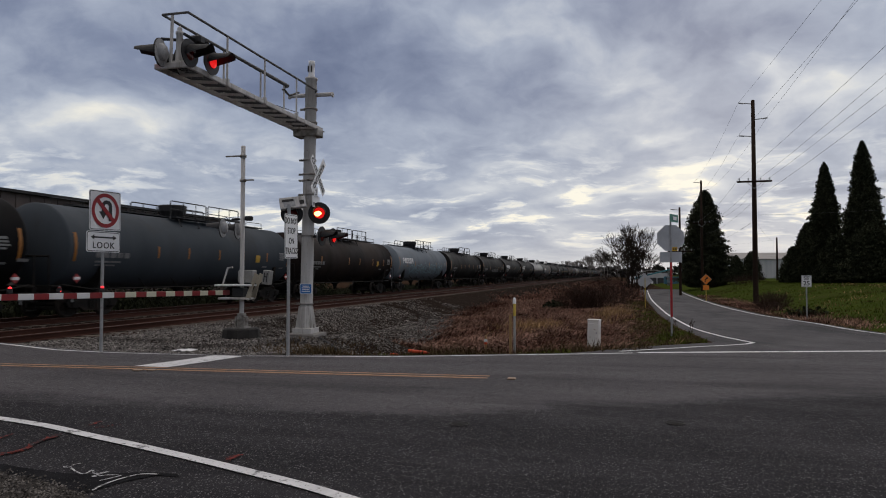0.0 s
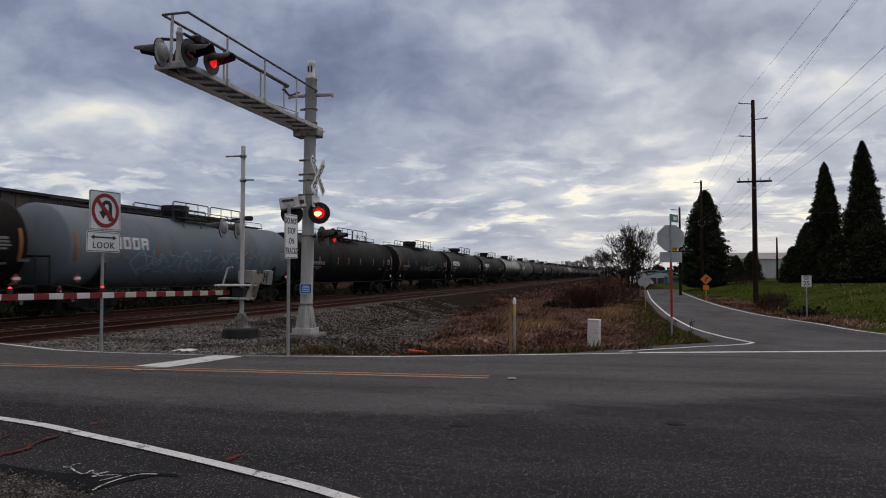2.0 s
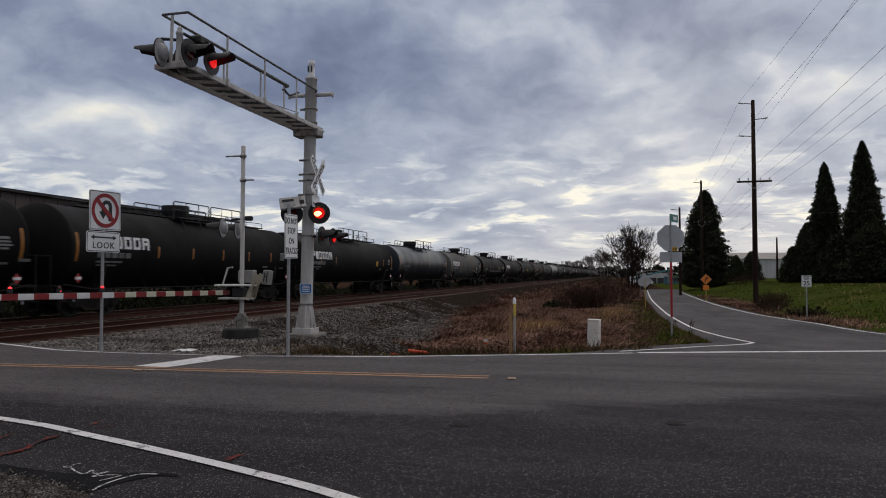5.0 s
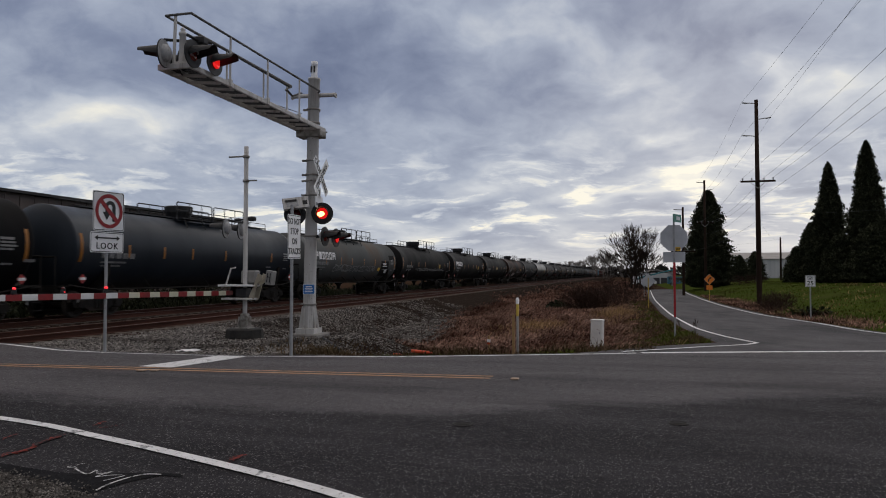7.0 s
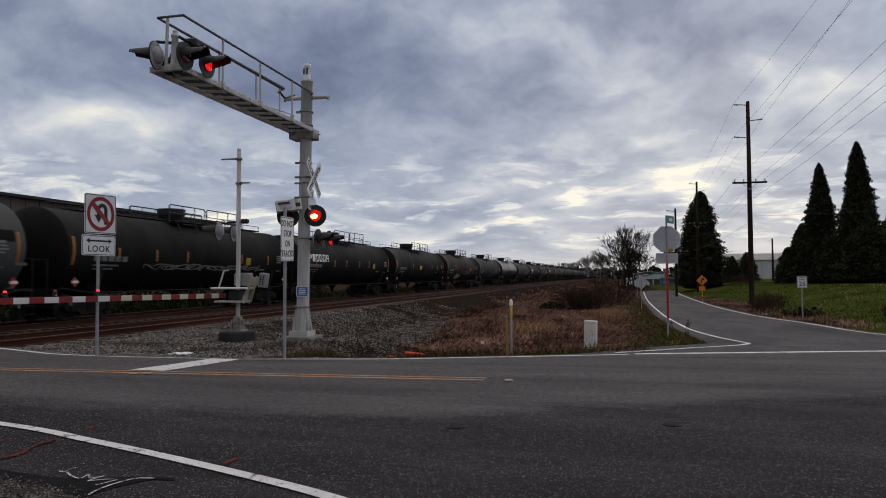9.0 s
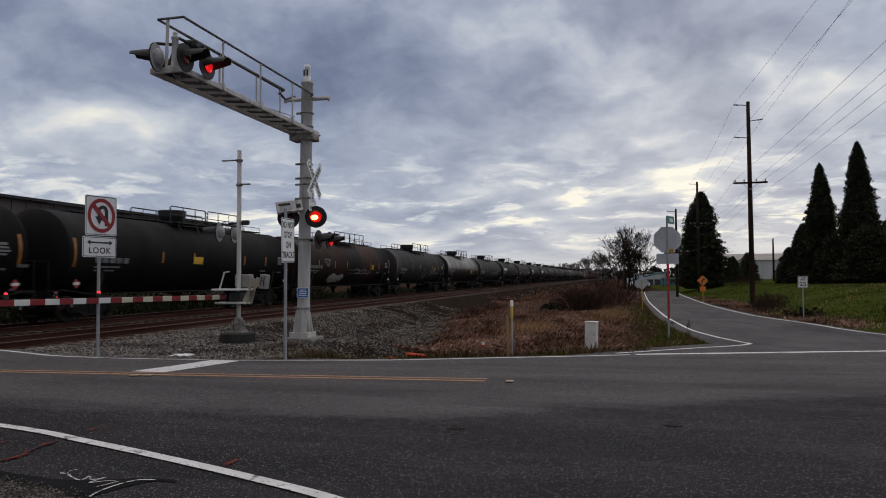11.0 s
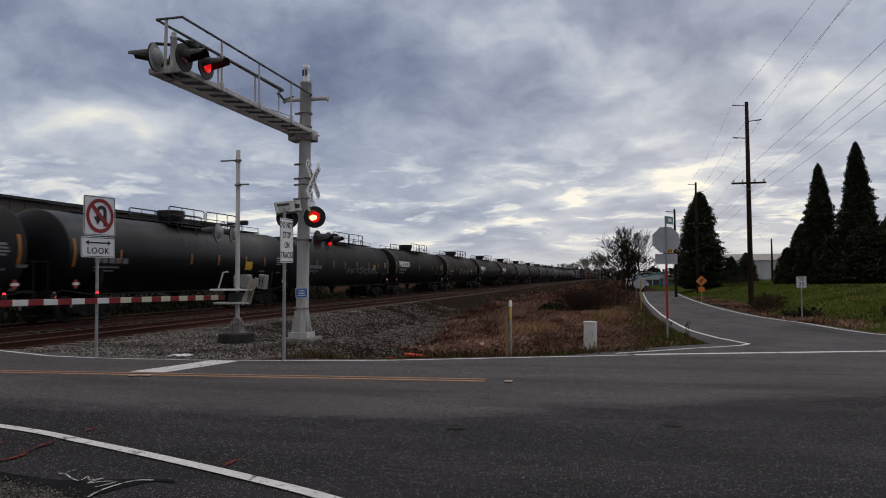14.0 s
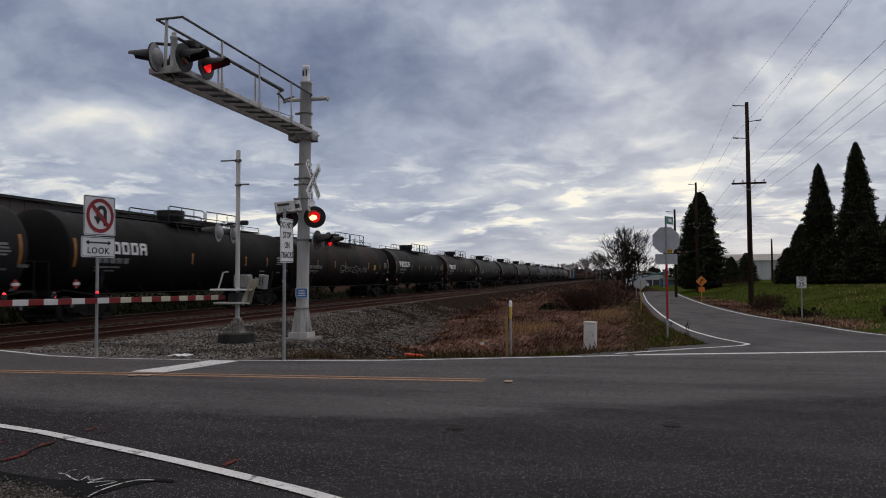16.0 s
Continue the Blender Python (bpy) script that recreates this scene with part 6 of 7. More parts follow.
def wire(a, b, sag, r=0.0065):
    n = 14
    a, b = Vector(a), Vector(b)
    pts = [a.lerp(b, i / n) - Vector((0, 0, sag * 4 * (i / n) * (1 - i / n))) for i in range(n + 1)]
    bm = bmesh.new()
    tube(bm, pts, r, 5)
    tagged(part("overhead_wire", bm, WIRE, None), "thin dark overhead wire strung between poles", "wire", "overhead wires")


POLES = [(9.35, 53.6), (10.6, 97.0), (6.6, 80.0), (24.2, 119.6)]
make_pole(9.42, 53.6, -0.85, 14.7, [(8.85, 1.15)], insulators=((14.45, -1), (13.3, 1), (12.1, -1)))
make_pole(10.6, 97.0, -0.9, 14.6, [(9.0, 1.1)], insulators=((14.3, -1), (13.3, 1)))
make_pole(6.5, 80.0, -1.0, 9.7, [(4.9, 1.3)], r=0.14, label="dark wooden utility pole beside the lane", insulators=((9.4, -1),))
make_pole(24.2, 119.6, 0.2, 7.0, [], r=0.16, label="short dark pole by the shed")
make_pole(8.45, -5.0, -0.3, 14.0, [(9.8, 1.0)], label="tall wooden utility pole on the road's near corner", insulators=((13.2, -1), (12.1, 1)))


def make_wires():
    a, b = (9.35, 53.4, -0.85), (10.6, 96.8, -0.9)
    for dz, dx, near in ((14.5, -0.95, (8.5, -5, 12.85)), (13.38, 0.95, (8.0, -5, 13.5)), (12.18, -0.95, (8.4, -5, 11.9)), (9.05, -1.0, (7.9, -5, 9.55)),
                         (9.05, 0.4, (8.5, -5, 9.6)), (9.05, 1.0, (9.1, -5, 9.6)), (7.6, 0.1, (8.4, -5, 8.6))):
        p = (a[0] + dx, a[1], a[2] + dz)
        wire(p, near, 0.35)
        wire(p, (b[0] + dx, b[1], b[2] + min(dz, 14.3)), 0.6)
    wire((9.45, 53.4, 5.6), (40.0, 62.0, 8.4), 0.5)
    wire((9.35, 53.6, 5.5), (24.2, 119.4, 7.0), 0.8)
    wire((9.35, 53.6, 5.2), (6.5, 80, 4.0), 0.6)
    wire((24.2, 119.4, 6.9), (8.0, 150.0, 7.5), 0.7)


make_wires()


# ---- loose ground cover ----
def scatter(name, spots, sizes, shape, faces, material, label, category, flat=0.7, seed=1):
    """Many small copies of one shape, turned at random, joined into one mesh."""
    rnd = np.random.default_rng(seed)
    shape = np.array(shape, float)
    n, k = len(spots), len(shape)
    ang = rnd.uniform(0, 2 * np.pi, n)
    tilt = rnd.uniform(-0.7, 0.7, n)
    v = shape[None] * rnd.uniform(0.7, 1.3, (n, k, 1)) * np.array(sizes)[:, None, None]
    v[:, :, 2] *= flat
    y, z = v[:, :, 1] * np.cos(tilt)[:, None] - v[:, :, 2] * np.sin(tilt)[:, None], v[:, :, 1] * np.sin(tilt)[:, None] + v[:, :, 2] * np.cos(tilt)[:, None]
    x = v[:, :, 0] * np.cos(ang)[:, None] - y * np.sin(ang)[:, None]
    y = v[:, :, 0] * np.sin(ang)[:, None] + y * np.cos(ang)[:, None]
    v = np.stack([x, y, z], 2) + np.array(spots)[:, None, :]
    f = (np.array(faces)[None] + (np.arange(n) * k)[:, None, None]).reshape(-1, 3)
    me = sheet(name, v.reshape(-1, 3).tolist(), f.tolist(), material)
    return tagged(new(name, me), label, category, kind="stuff")


ROCK = [(1, 0, -0.2), (-0.2, 0.9, 0.1), (-0.9, -0.1, -0.1), (0.1, -1, 0.2), (0.1, 0.1, 0.9), (0, 0, -0.9)]
ROCK_F = [(0, 1, 4), (1, 2, 4), (2, 3, 4), (3, 0, 4), (1, 0, 5), (2, 1, 5), (3, 2, 5), (0, 3, 5)]


def make_stones():
    rnd = random.Random(11)
    spots, sizes = [], []
    while len(spots) < 46000:
        y = 11.6 + 45 * rnd.random() ** 1.7
        x = (rnd.uniform(-14.2, -6.6 - 3.2 * ease(20, 48, y)) if y > 19 else rnd.uniform(-14.2, -5.4)) + 0.01 * y
        if y < edge_y(x) + 0.25:
            continue
        if (x > -11 or y > 32) and rnd.random() < 0.12 + 0.6 * noise.noise((x * 0.6, y * 0.6, 9)) + 0.045 * max(0, y - 25):
            continue
        s = rnd.uniform(0.013, 0.034) * (1 + max(0, y - 22) * 0.014)
        spots.append((x, y, land_z(x, y) + s * 0.3))
        sizes.append(s)
    scatter("ballast_stones", spots, sizes, ROCK, ROCK_F, STONE, "loose grey crushed ballast stones", "ballast", seed=2)
    spots, sizes = [], []
    while len(spots) < 9000:
        y = 14 + 50 * rnd.random() ** 1.4
        x = rnd.uniform(-23.5, -13.3)
        if min(abs(x - t - s) for t in TRACKS for s in (-0.755, 0.755)) < 0.1:
            continue
        s = rnd.uniform(0.02, 0.045)
        spots.append((x + 0.01 * y, y, -0.28 + s * 0.3))
        sizes.append(s)
    scatter("track_ballast", spots, sizes, ROCK, ROCK_F, STONE_DARK, "dark brown stained ballast between the rails", "ballast", seed=3)
    # gravel at the near corner
    verts, faces = [], []
    pts = [(-9.0, 5.2), (-6.0, 4.55), (-4.7, 4.24), (-4.3, 4.13), (-4.06, 4.08), (-3.82, 4.03), (-3.61, 3.95), (-3.38, 3.88), (-3.2, 3.78), (-3.1, 3.3), (-3.3, -14), (-12, -14), (-12, 5.6)]
    me = sheet("gravel_corner", [(x, y, 0.012) for x, y in pts], [tuple(range(len(pts)))[::-1]], GRAVEL)
    tagged(new("pavement_gravel", me), "loose grey gravel beside the asphalt corner", "gravel", kind="structure")
    # a smear of black tar along the gravel's edge
    upper = [(x, between(x, (-9, -6, -4.5, -4.13, -3.83, -3.59, -3.39, -3.16, -3.0), (5.35, 4.72, 4.34, 4.27, 4.24, 4.28, 4.37, 4.43, 4.38)) + 0.025 * noise.noise((x * 9, 0, 1)) + 0.012 * noise.noise((x * 40, 0, 2))) for x in np.arange(-9, -2.99, 0.04)]
    lower = [(x, between(x, (-9, -4.3, -3.82, -3.40, -3.28, -3.16, -3.0), (5.0, 4.0, 3.9, 3.80, 4.18, 4.36, 4.36)) + 0.02 * noise.noise((x * 11, 3, 1))) for x, y in upper]
    k = len(upper)
    me = sheet("tar_smear", [(x, y, 0.006) for x, y in upper + lower], [(i, k + i, k + i + 1, i + 1) for i in range(k - 1)], TAR)
    tagged(new("pavement_tar", me), "smooth black tar smeared along the gravel", "asphalt", kind="structure")
    spots, sizes = [], []
    while len(spots) < 15000:
        x, y = rnd.uniform(-5.6, -3.0), rnd.uniform(2.6, 4.75)
        lim = between(x, (-6.0, -4.7, -4.3, -3.82, -3.38, -3.1), (4.55, 4.24, 4.13, 4.03, 3.90, 3.55))
        if y > lim + rnd.gauss(0, 0.05):
            continue
        s = rnd.uniform(0.004, 0.012)
        spots.append((x, y, 0.012 + s * 0.3))
        sizes.append(s)
    scatter("corner_gravel", spots, sizes, ROCK, ROCK_F, CORNER_STONE, "fine grey gravel at the road corner", "gravel", seed=5)
    # chips strewn over the asphalt
    spots = []
    for i in range(3500):
        x, y = rnd.uniform(-8, 6), 3.2 + 7 * rnd.random() ** 1.5
        spots.append((x, y, 0.002))
    scatter("asphalt_chips", spots, [rnd.uniform(0.002, 0.005) for _ in spots], ROCK, ROCK_F, STONE, "pale stone chips on the asphalt", "gravel", seed=6)


CORNER_STONE = mat("fine_gravel_stone", (0.055, 0.049, 0.044), (0.15, 0.138, 0.126), 9, 0.9, spec=0.1, bump=0.3, island=0.85)
STONE_DARK = mat("stained_ballast_stone", (0.038, 0.023, 0.018), (0.070, 0.045, 0.036), 3, 0.95, spec=0.03, bump=0.2, island=0.5)
make_stones()


def blades(name, spots, heights, material, label, category="grass", lean=(0, 0), spread=0.5, width=0.012, seed=1, bend=0.5):
    """Grass: each blade is a bent, tapered strip."""
    rnd = np.random.default_rng(seed)
    n = len(spots)
    p, h = np.array(spots), np.array(heights)
    ang = rnd.uniform(0, 2 * np.pi, n)
    side = np.stack([np.cos(ang), np.sin(ang), np.zeros(n)], 1) * (width * rnd.uniform(0.6, 1.4, n))[:, None]
    d = np.stack([lean[0] + rnd.normal(0, spread, n), lean[1] + rnd.normal(0, spread, n), np.ones(n)], 1)
    d /= np.linalg.norm(d, axis=1)[:, None]
    mid = p + d * (h * 0.55)[:, None]
    d2 = d + np.stack([lean[0] * bend + rnd.normal(0, 0.3, n), lean[1] * bend + rnd.normal(0, 0.3, n), np.full(n, -bend)], 1)
    d2 /= np.linalg.norm(d2, axis=1)[:, None]
    tip = mid + d2 * (h * 0.5)[:, None]
    v = np.stack([p - side, p + side, mid - side * 0.7, mid + side * 0.7, tip], 1).reshape(-1, 3)
    b = np.arange(n) * 5
    f = np.concatenate([np.stack([b, b + 1, b + 3], 1), np.stack([b, b + 3, b + 2], 1), np.stack([b + 2, b + 3, b + 4], 1)])
    return tagged(new(name, sheet(name, v.tolist(), f.tolist(), material)), label, category, kind="stuff")


def make_grass():
    rnd = random.Random(21)

    def field(n, x0, x1, y0, y1, keep, hmin, hmax, power=1.6):
        spots, hs = [], []
        tries = 0
        while len(spots) < n and tries < n * 12:
            tries += 1
            y = y0 + (y1 - y0) * rnd.random() ** power
            x = rnd.uniform(x0, x1)
            if y < edge_y(x) + 0.35:
                continue
            q = keep(x, y)
            if rnd.random() > q:
                continue
            spots.append((x, y, land_z(x, y) - 0.02))
            hs.append(rnd.uniform(hmin, hmax) * (0.6 + 0.6 * q))
        return spots, hs

    def dry(x, y):
        if x > lane_left(y) - 0.2:
            return 0
        if x < -4.6 - 0.18 * (y - 14) + 0.5 * noise.noise((x, y, 1)) and y < 19.5:
            return 0
        g = 0.75 + 0.7 * noise.noise((x * 0.5, y * 0.35, 4))
        return g * ease(-7.4, -5.6, x + 3.4 * ease(20, 48, y) + 0.5 * noise.noise((x, y, 2))) * ease(1.4, 4.6, y - edge_y(x) + ease(-5, -3, x) * 0.8) * (1 - 0.92 * ease(-0.8, 0.9, x))

    s, h = field(42000, -12.6, 2.2, 13, 80, dry, 0.16, 0.50)
    blades("dry_grass", s, h, GRASS_DRY, "matted reddish brown dead grass in the ditch", lean=(0.95, -0.7), spread=0.5, width=0.017, seed=31, bend=0.9)

    s, h = field(14000, -13, 4, 60, 240, lambda x, y: (0.5 + 0.8 * noise.noise((x * 0.3, y * 0.1, 4))) * (x < lane_left(min(y, 118)) - 0.3) * ease(-12.5, -10, x - 0.01 * (y - 60)), 0.2, 0.5, 1.4)
    blades("distant_dry_grass", s, h, GRASS_DRY, "brown dead grass along the railway", lean=(0.6, -0.5), spread=0.5, width=0.06, seed=38, bend=0.9)

    s, h = field(14000, -8.5, 1.2, 15, 62, lambda x, y: dry(x, y) * ease(14.5, 17, y) * max(0, 0.6 + noise.noise((x * 0.5, y * 0.3, 12))), 0.45, 1.0, 1.3)
    blades("matted_stalks", s, h, GRASS_STALK, "pale pinkish stalks lying flat in the ditch", lean=(1.5, -1.2), spread=0.40, width=0.015, seed=39, bend=0.6)

    def straw(x, y):
        if x > lane_left(y) - 0.2:
            return 0
        a = math.exp(-((x + 3.5) / 1.2) ** 2 - ((y - 29.5) / 3.0) ** 2) + 0.7 * math.exp(-((x + 0.5) / 1.0) ** 2 - ((y - 40) / 7) ** 2)
        return a + max(0, 0.5 * noise.noise((x * 0.4, y * 0.25, 8)) - 0.2)

    s, h = field(4500, -7.5, 1.5, 14, 60, straw, 0.25, 0.6)
    blades("straw_grass", s, h, GRASS_STRAW, "pale straw-coloured dead grass", lean=(0.35, -0.3), spread=0.4, width=0.012, seed=32, bend=0.8)

    def verge(x, y):
        if x > lane_left(y) - 0.2:
            return 0
        near = 1 - ease(0.3, 1.8, abs(y - edge_y(x)))
        return (0.9 * ease(-0.4, 1.5, x) * (1 - 0.5 * ease(24, 40, y)) + 0.5 * near * ease(-6.8, -4.5, x)) * (0.55 + 0.9 * noise.noise((x * 0.7, y * 0.4, 6)))

    s, h = field(17000, -6.5, 2.4, 13, 60, verge, 0.05, 0.17, 1.4)
    blades("verge_grass", s, h, GRASS_GREEN, "short green grass on the verge", spread=0.6, width=0.012, seed=33)

    s, h = field(5000, -0.8, 2.4, 15, 60, lambda x, y: (x < lane_left(y) - 0.25) * ease(-0.8, 0.4, x) * max(0, 0.5 + noise.noise((x * 0.7, y * 0.4, 19))), 0.06, 0.24, 1.4)
    blades("verge_weeds", s, h, WEED, "dull brown weeds on the verge", spread=0.7, width=0.012, seed=43)
    s, h = field(7000, -8.0, 0.6, 12.4, 19.5, lambda x, y: max(0, 0.45 + noise.noise((x * 0.8, y * 0.8, 17))) * ease(-8, -6, x) * (1 - ease(3.5, 6, y - edge_y(x))), 0.08, 0.32, 1.2)
    blades("ditch_weeds", s, h, WEED, "dark brownish green weeds at the ditch's edge", spread=0.6, width=0.010, seed=41)

    def bank(x, y):
        return (1 if x > between(y, (13.6, 16, 22.6, 29.4, 37.5, 54, 92, 118), (22, 13, 7.6, 7.35, 6.85, 6.75, 8.0, 9.2)) + 0.5 else 0) * (0.65 + 0.7 * noise.noise((x * 0.3, y * 0.2, 1)))

    s, h = field(42000, 7.4, 30, 17, 110, lambda x, y: bank(x, y) * (0.55 + 0.45 * ease(8.0, 9.5, x)), 0.07, 0.17, 1.3)
    blades("bank_grass", s, h, GRASS_GREEN, "green rough grass on the bank", spread=0.5, width=0.022, seed=34)
    s, h = field(10000, 7.4, 12.5, 20, 80, lambda x, y: max(0, bank(x, y) - 0.25) * (1 - ease(8.6, 10.4, x)), 0.12, 0.38, 1.3)
    blades("bank_weeds", s, h, GRASS_DRY, "brown weeds along the foot of the bank", spread=0.6, width=0.016, seed=35)
    s, h = field(2200, 7.8, 20, 20, 70, lambda x, y: max(0, noise.noise((x * 0.5, y * 0.3, 14)) - 0.1) * bank(x, y), 0.2, 0.45, 1.3)
    blades("bank_straw", s, h, GRASS_STRAW, "pale dead stalks on the bank", spread=0.5, width=0.014, seed=36)
    s, h = field(22000, -33, -24.2, 14, 130, lambda x, y: 1, 0.4, 1.0, 1.3)
    blades("trackside_weeds", s, h, SHRUB, "dark weeds beyond the railway", spread=0.5, width=0.04, seed=37)


make_grass()


# ---- shrubs and trees ----
def stick(acc, p, q, r0, r1, n):
    """A tapered stick, added to lists of corners and faces."""
    verts, faces = acc
    d = (q - p).normalized()
    u = d.orthogonal().normalized()
    w = d.cross(u)
    k = len(verts)
    for c, r in ((p, r0), (q, r1)):
        for i in range(n):
            a = 2 * math.pi * i / n
            v = c + (u * math.cos(a) + w * math.sin(a)) * r
            verts.append((v.x, v.y, v.z))
    for i in range(n):
        j = (i + 1) % n
        faces.append((k + i, k + j, k + n + j, k + n + i))


def twigs(acc, p, d, length, r, depth, rnd, spread, n=2, gravity=0.0, steps_=2, thin=0.008, side=0.0):
    """Branches that fork and taper."""
    for k in range(steps_):
        d = (d + Vector((rnd.gauss(0, 0.12), rnd.gauss(0, 0.12), rnd.gauss(0, 0.06) - gravity))).normalized()
        q = p + d * length / steps_
        stick(acc, p, q, r * (1 - 0.2 * k), r * (0.8 - 0.2 * k), 3 if r < 0.05 else 6)
        p = q
        if side and depth > 1 and rnd.random() < side:
            a = Vector((rnd.gauss(0, 1), rnd.gauss(0, 1), rnd.gauss(0.35, 0.5))).normalized()
            twigs(acc, p, (d * 0.7 + a * 0.8).normalized(), length * rnd.uniform(0.5, 0.8), max(thin, r * 0.45), depth - 2, rnd, spread, n, gravity, steps_, thin, side)
    if depth:
        for i in range(n + (rnd.random() < 0.5)):
            a = Vector((rnd.gauss(0, 1), rnd.gauss(0, 1), rnd.gauss(0.45, 0.6)))
            twigs(acc, p, (d + a.normalized() * spread).normalized(), length * rnd.uniform(0.62, 0.86), max(thin, r * 0.58), depth - 1, rnd, spread, n, gravity, steps_, thin, side)


def make_bare_tree(x, y, z, h, seed, label, stems=1, depth=6, spread=0.62, bark=TWIG):
    rnd = random.Random(seed)
    t = thing("bare_tree", label, "tree", at(x, y, z))
    low = 0.22 if stems < 4 else 0.08
    bm = bmesh.new()
    for k in range(stems):
        d = Vector((rnd.gauss(0, 0.22), rnd.gauss(0, 0.22), 1)).normalized() if stems > 1 else Vector((0, 0, 1))
        base = Vector((rnd.gauss(0, 0.5), rnd.gauss(0, 0.3), -0.3)) if stems > 1 else Vector((0, 0, -0.3))
        bar(bm, base, base + d * h * low, h * 0.013, h * 0.011, 8)
    part("trunk", bm, bark, t)
    rnd = random.Random(seed)
    acc = ([], [])
    for k in range(stems):
        d = Vector((rnd.gauss(0, 0.22), rnd.gauss(0, 0.22), 1)).normalized() if stems > 1 else Vector((0, 0, 1))
        base = Vector((rnd.gauss(0, 0.5), rnd.gauss(0, 0.3), -0.3)) if stems > 1 else Vector((0, 0, -0.3))
        twigs(acc, base + d * h * (low - 0.01), d, h * (0.19 if stems < 4 else 0.25), h * (0.0125 if stems < 4 else 0.008), depth, rnd, spread, thin=0.026 if y < 200 else 0.055, side=0.5)
    part("crown", sheet("crown", *acc, bark), None, t, "leafless twigs")
    return t


make_bare_tree(2.7, 128, -0.9, 12.0, 3, "tall dark leafless tree beside the lane", 9, 5, 0.42)
make_bare_tree(0.9, 131, -1.0, 9.0, 8, "dark leafless tree beside the railway", 8, 5, 0.42)
make_bare_tree(4.0, 124, -0.9, 8.0, 12, "leafless bushy tree beside the lane", 6, 5, 0.5)
# the farthest trees, with haze painted into their twigs
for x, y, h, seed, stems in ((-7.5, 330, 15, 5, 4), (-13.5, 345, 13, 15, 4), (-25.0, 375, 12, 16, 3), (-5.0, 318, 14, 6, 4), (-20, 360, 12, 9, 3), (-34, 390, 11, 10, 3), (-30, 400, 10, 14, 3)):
    make_bare_tree(x, y, -0.9, h, seed, "distant leafless tree beside the railway, paled by haze", stems, 5, 0.45, TWIG_HAZED)


def leaf_cloud(points, size, rnd, droop=0.3):
    """Small leaf sprays: two crossed slips at each point."""
    p = np.array(points)
    n = len(p)
    v, f = [], []
    for turn in range(2):
        a = rnd.uniform(0, 2 * np.pi, n)
        u = np.stack([np.cos(a), np.sin(a), rnd.normal(-droop, 0.3, n)], 1) * (size * rnd.uniform(0.6, 1.4, n))[:, None]
        w = np.stack([-np.sin(a), np.cos(a), rnd.normal(0, 0.9, n)], 1) * (size * 0.35 * rnd.uniform(0.6, 1.3, n))[:, None]
        v.append(np.stack([p - w, p + u * 0.55 - w * 1.2, p + u, p + u * 0.5 + w * 1.2, p + w], 1))
    v = np.concatenate(v).reshape(-1, 3)
    b = np.arange(2 * n) * 5
    f = np.concatenate([np.stack([b, b + 1, b + 2], 1), np.stack([b, b + 2, b + 3], 1), np.stack([b, b + 3, b + 4], 1)])
    return v.tolist(), f.tolist()


def make_conifer(x, y, z, h, r, seed, label, n=5200, power=0.8, skirt=0.06, size=0.21):
    rnd = np.random.default_rng(seed)
    t = thing("conifer", label, "tree", at(x, y, z))
    bm = bmesh.new()
    turned(bm, [(r * 0.14, -0.4), (r * 0.10, h * 0.3), (0.05, h * 0.96), (0, h * 0.98)], 8)
    part("trunk", bm, POLE_WOOD, t)

    def reach(k, a):
        low = min(1.0, 0.55 + k / skirt * 0.45) if k < skirt else 1.0
        tier = (k * 17 + 0.7 * math.sin(a + seed) + 0.5 * math.sin(2 * a + 2 * seed)) % 1.0
        low *= 0.90 + 0.24 * (1 - tier)
        lumps = 1 + 0.42 * noise.noise((math.cos(a) * 1.8, math.sin(a) * 1.8, k * 6 + seed)) + 0.48 * noise.noise((math.cos(a) * 5, math.sin(a) * 5, k * 24 + seed))
        return r * low * (1 - k) ** power * lumps + 0.12 * (1 - k)

    pts = []
    while len(pts) < n * 7.5:
        k = 1 - (1 - rnd.random()) ** 0.62
        k = rnd.random() if rnd.random() < 0.5 else k * 0.9
        if rnd.random() > (1 - k) ** power + 0.12:
            continue
        a = rnd.uniform(0, 2 * np.pi)
        q = reach(k, a) * (0.66 + 0.44 * rnd.random() ** 0.8)
        pts.append((q * math.cos(a), q * math.sin(a), k * h + 0.15))
    v, f = leaf_cloud(pts, size * 0.52, rnd, -0.5)
    part("crown", sheet("crown", v, f, CONIFER), None, t, "dense dark green needles")
    bm = bmesh.new()
    ks, m = [0.01, 0.05] + list(np.linspace(0.1, 0.97, 16)), 18
    rings = [[bm.verts.new((0.74 * reach(k, 2 * math.pi * i / m) * math.cos(2 * math.pi * i / m), 0.74 * reach(k, 2 * math.pi * i / m) * math.sin(2 * math.pi * i / m), k * h)) for i in range(m)] for k in ks]
    for p, q in zip(rings, rings[1:]):
        for i in range(m):
            bm.faces.new((p[i], p[(i + 1) % m], q[(i + 1) % m], q[i]))
    bm.faces.new(rings[-1])
    part("inner_crown", bm, CONIFER, t)
    return t


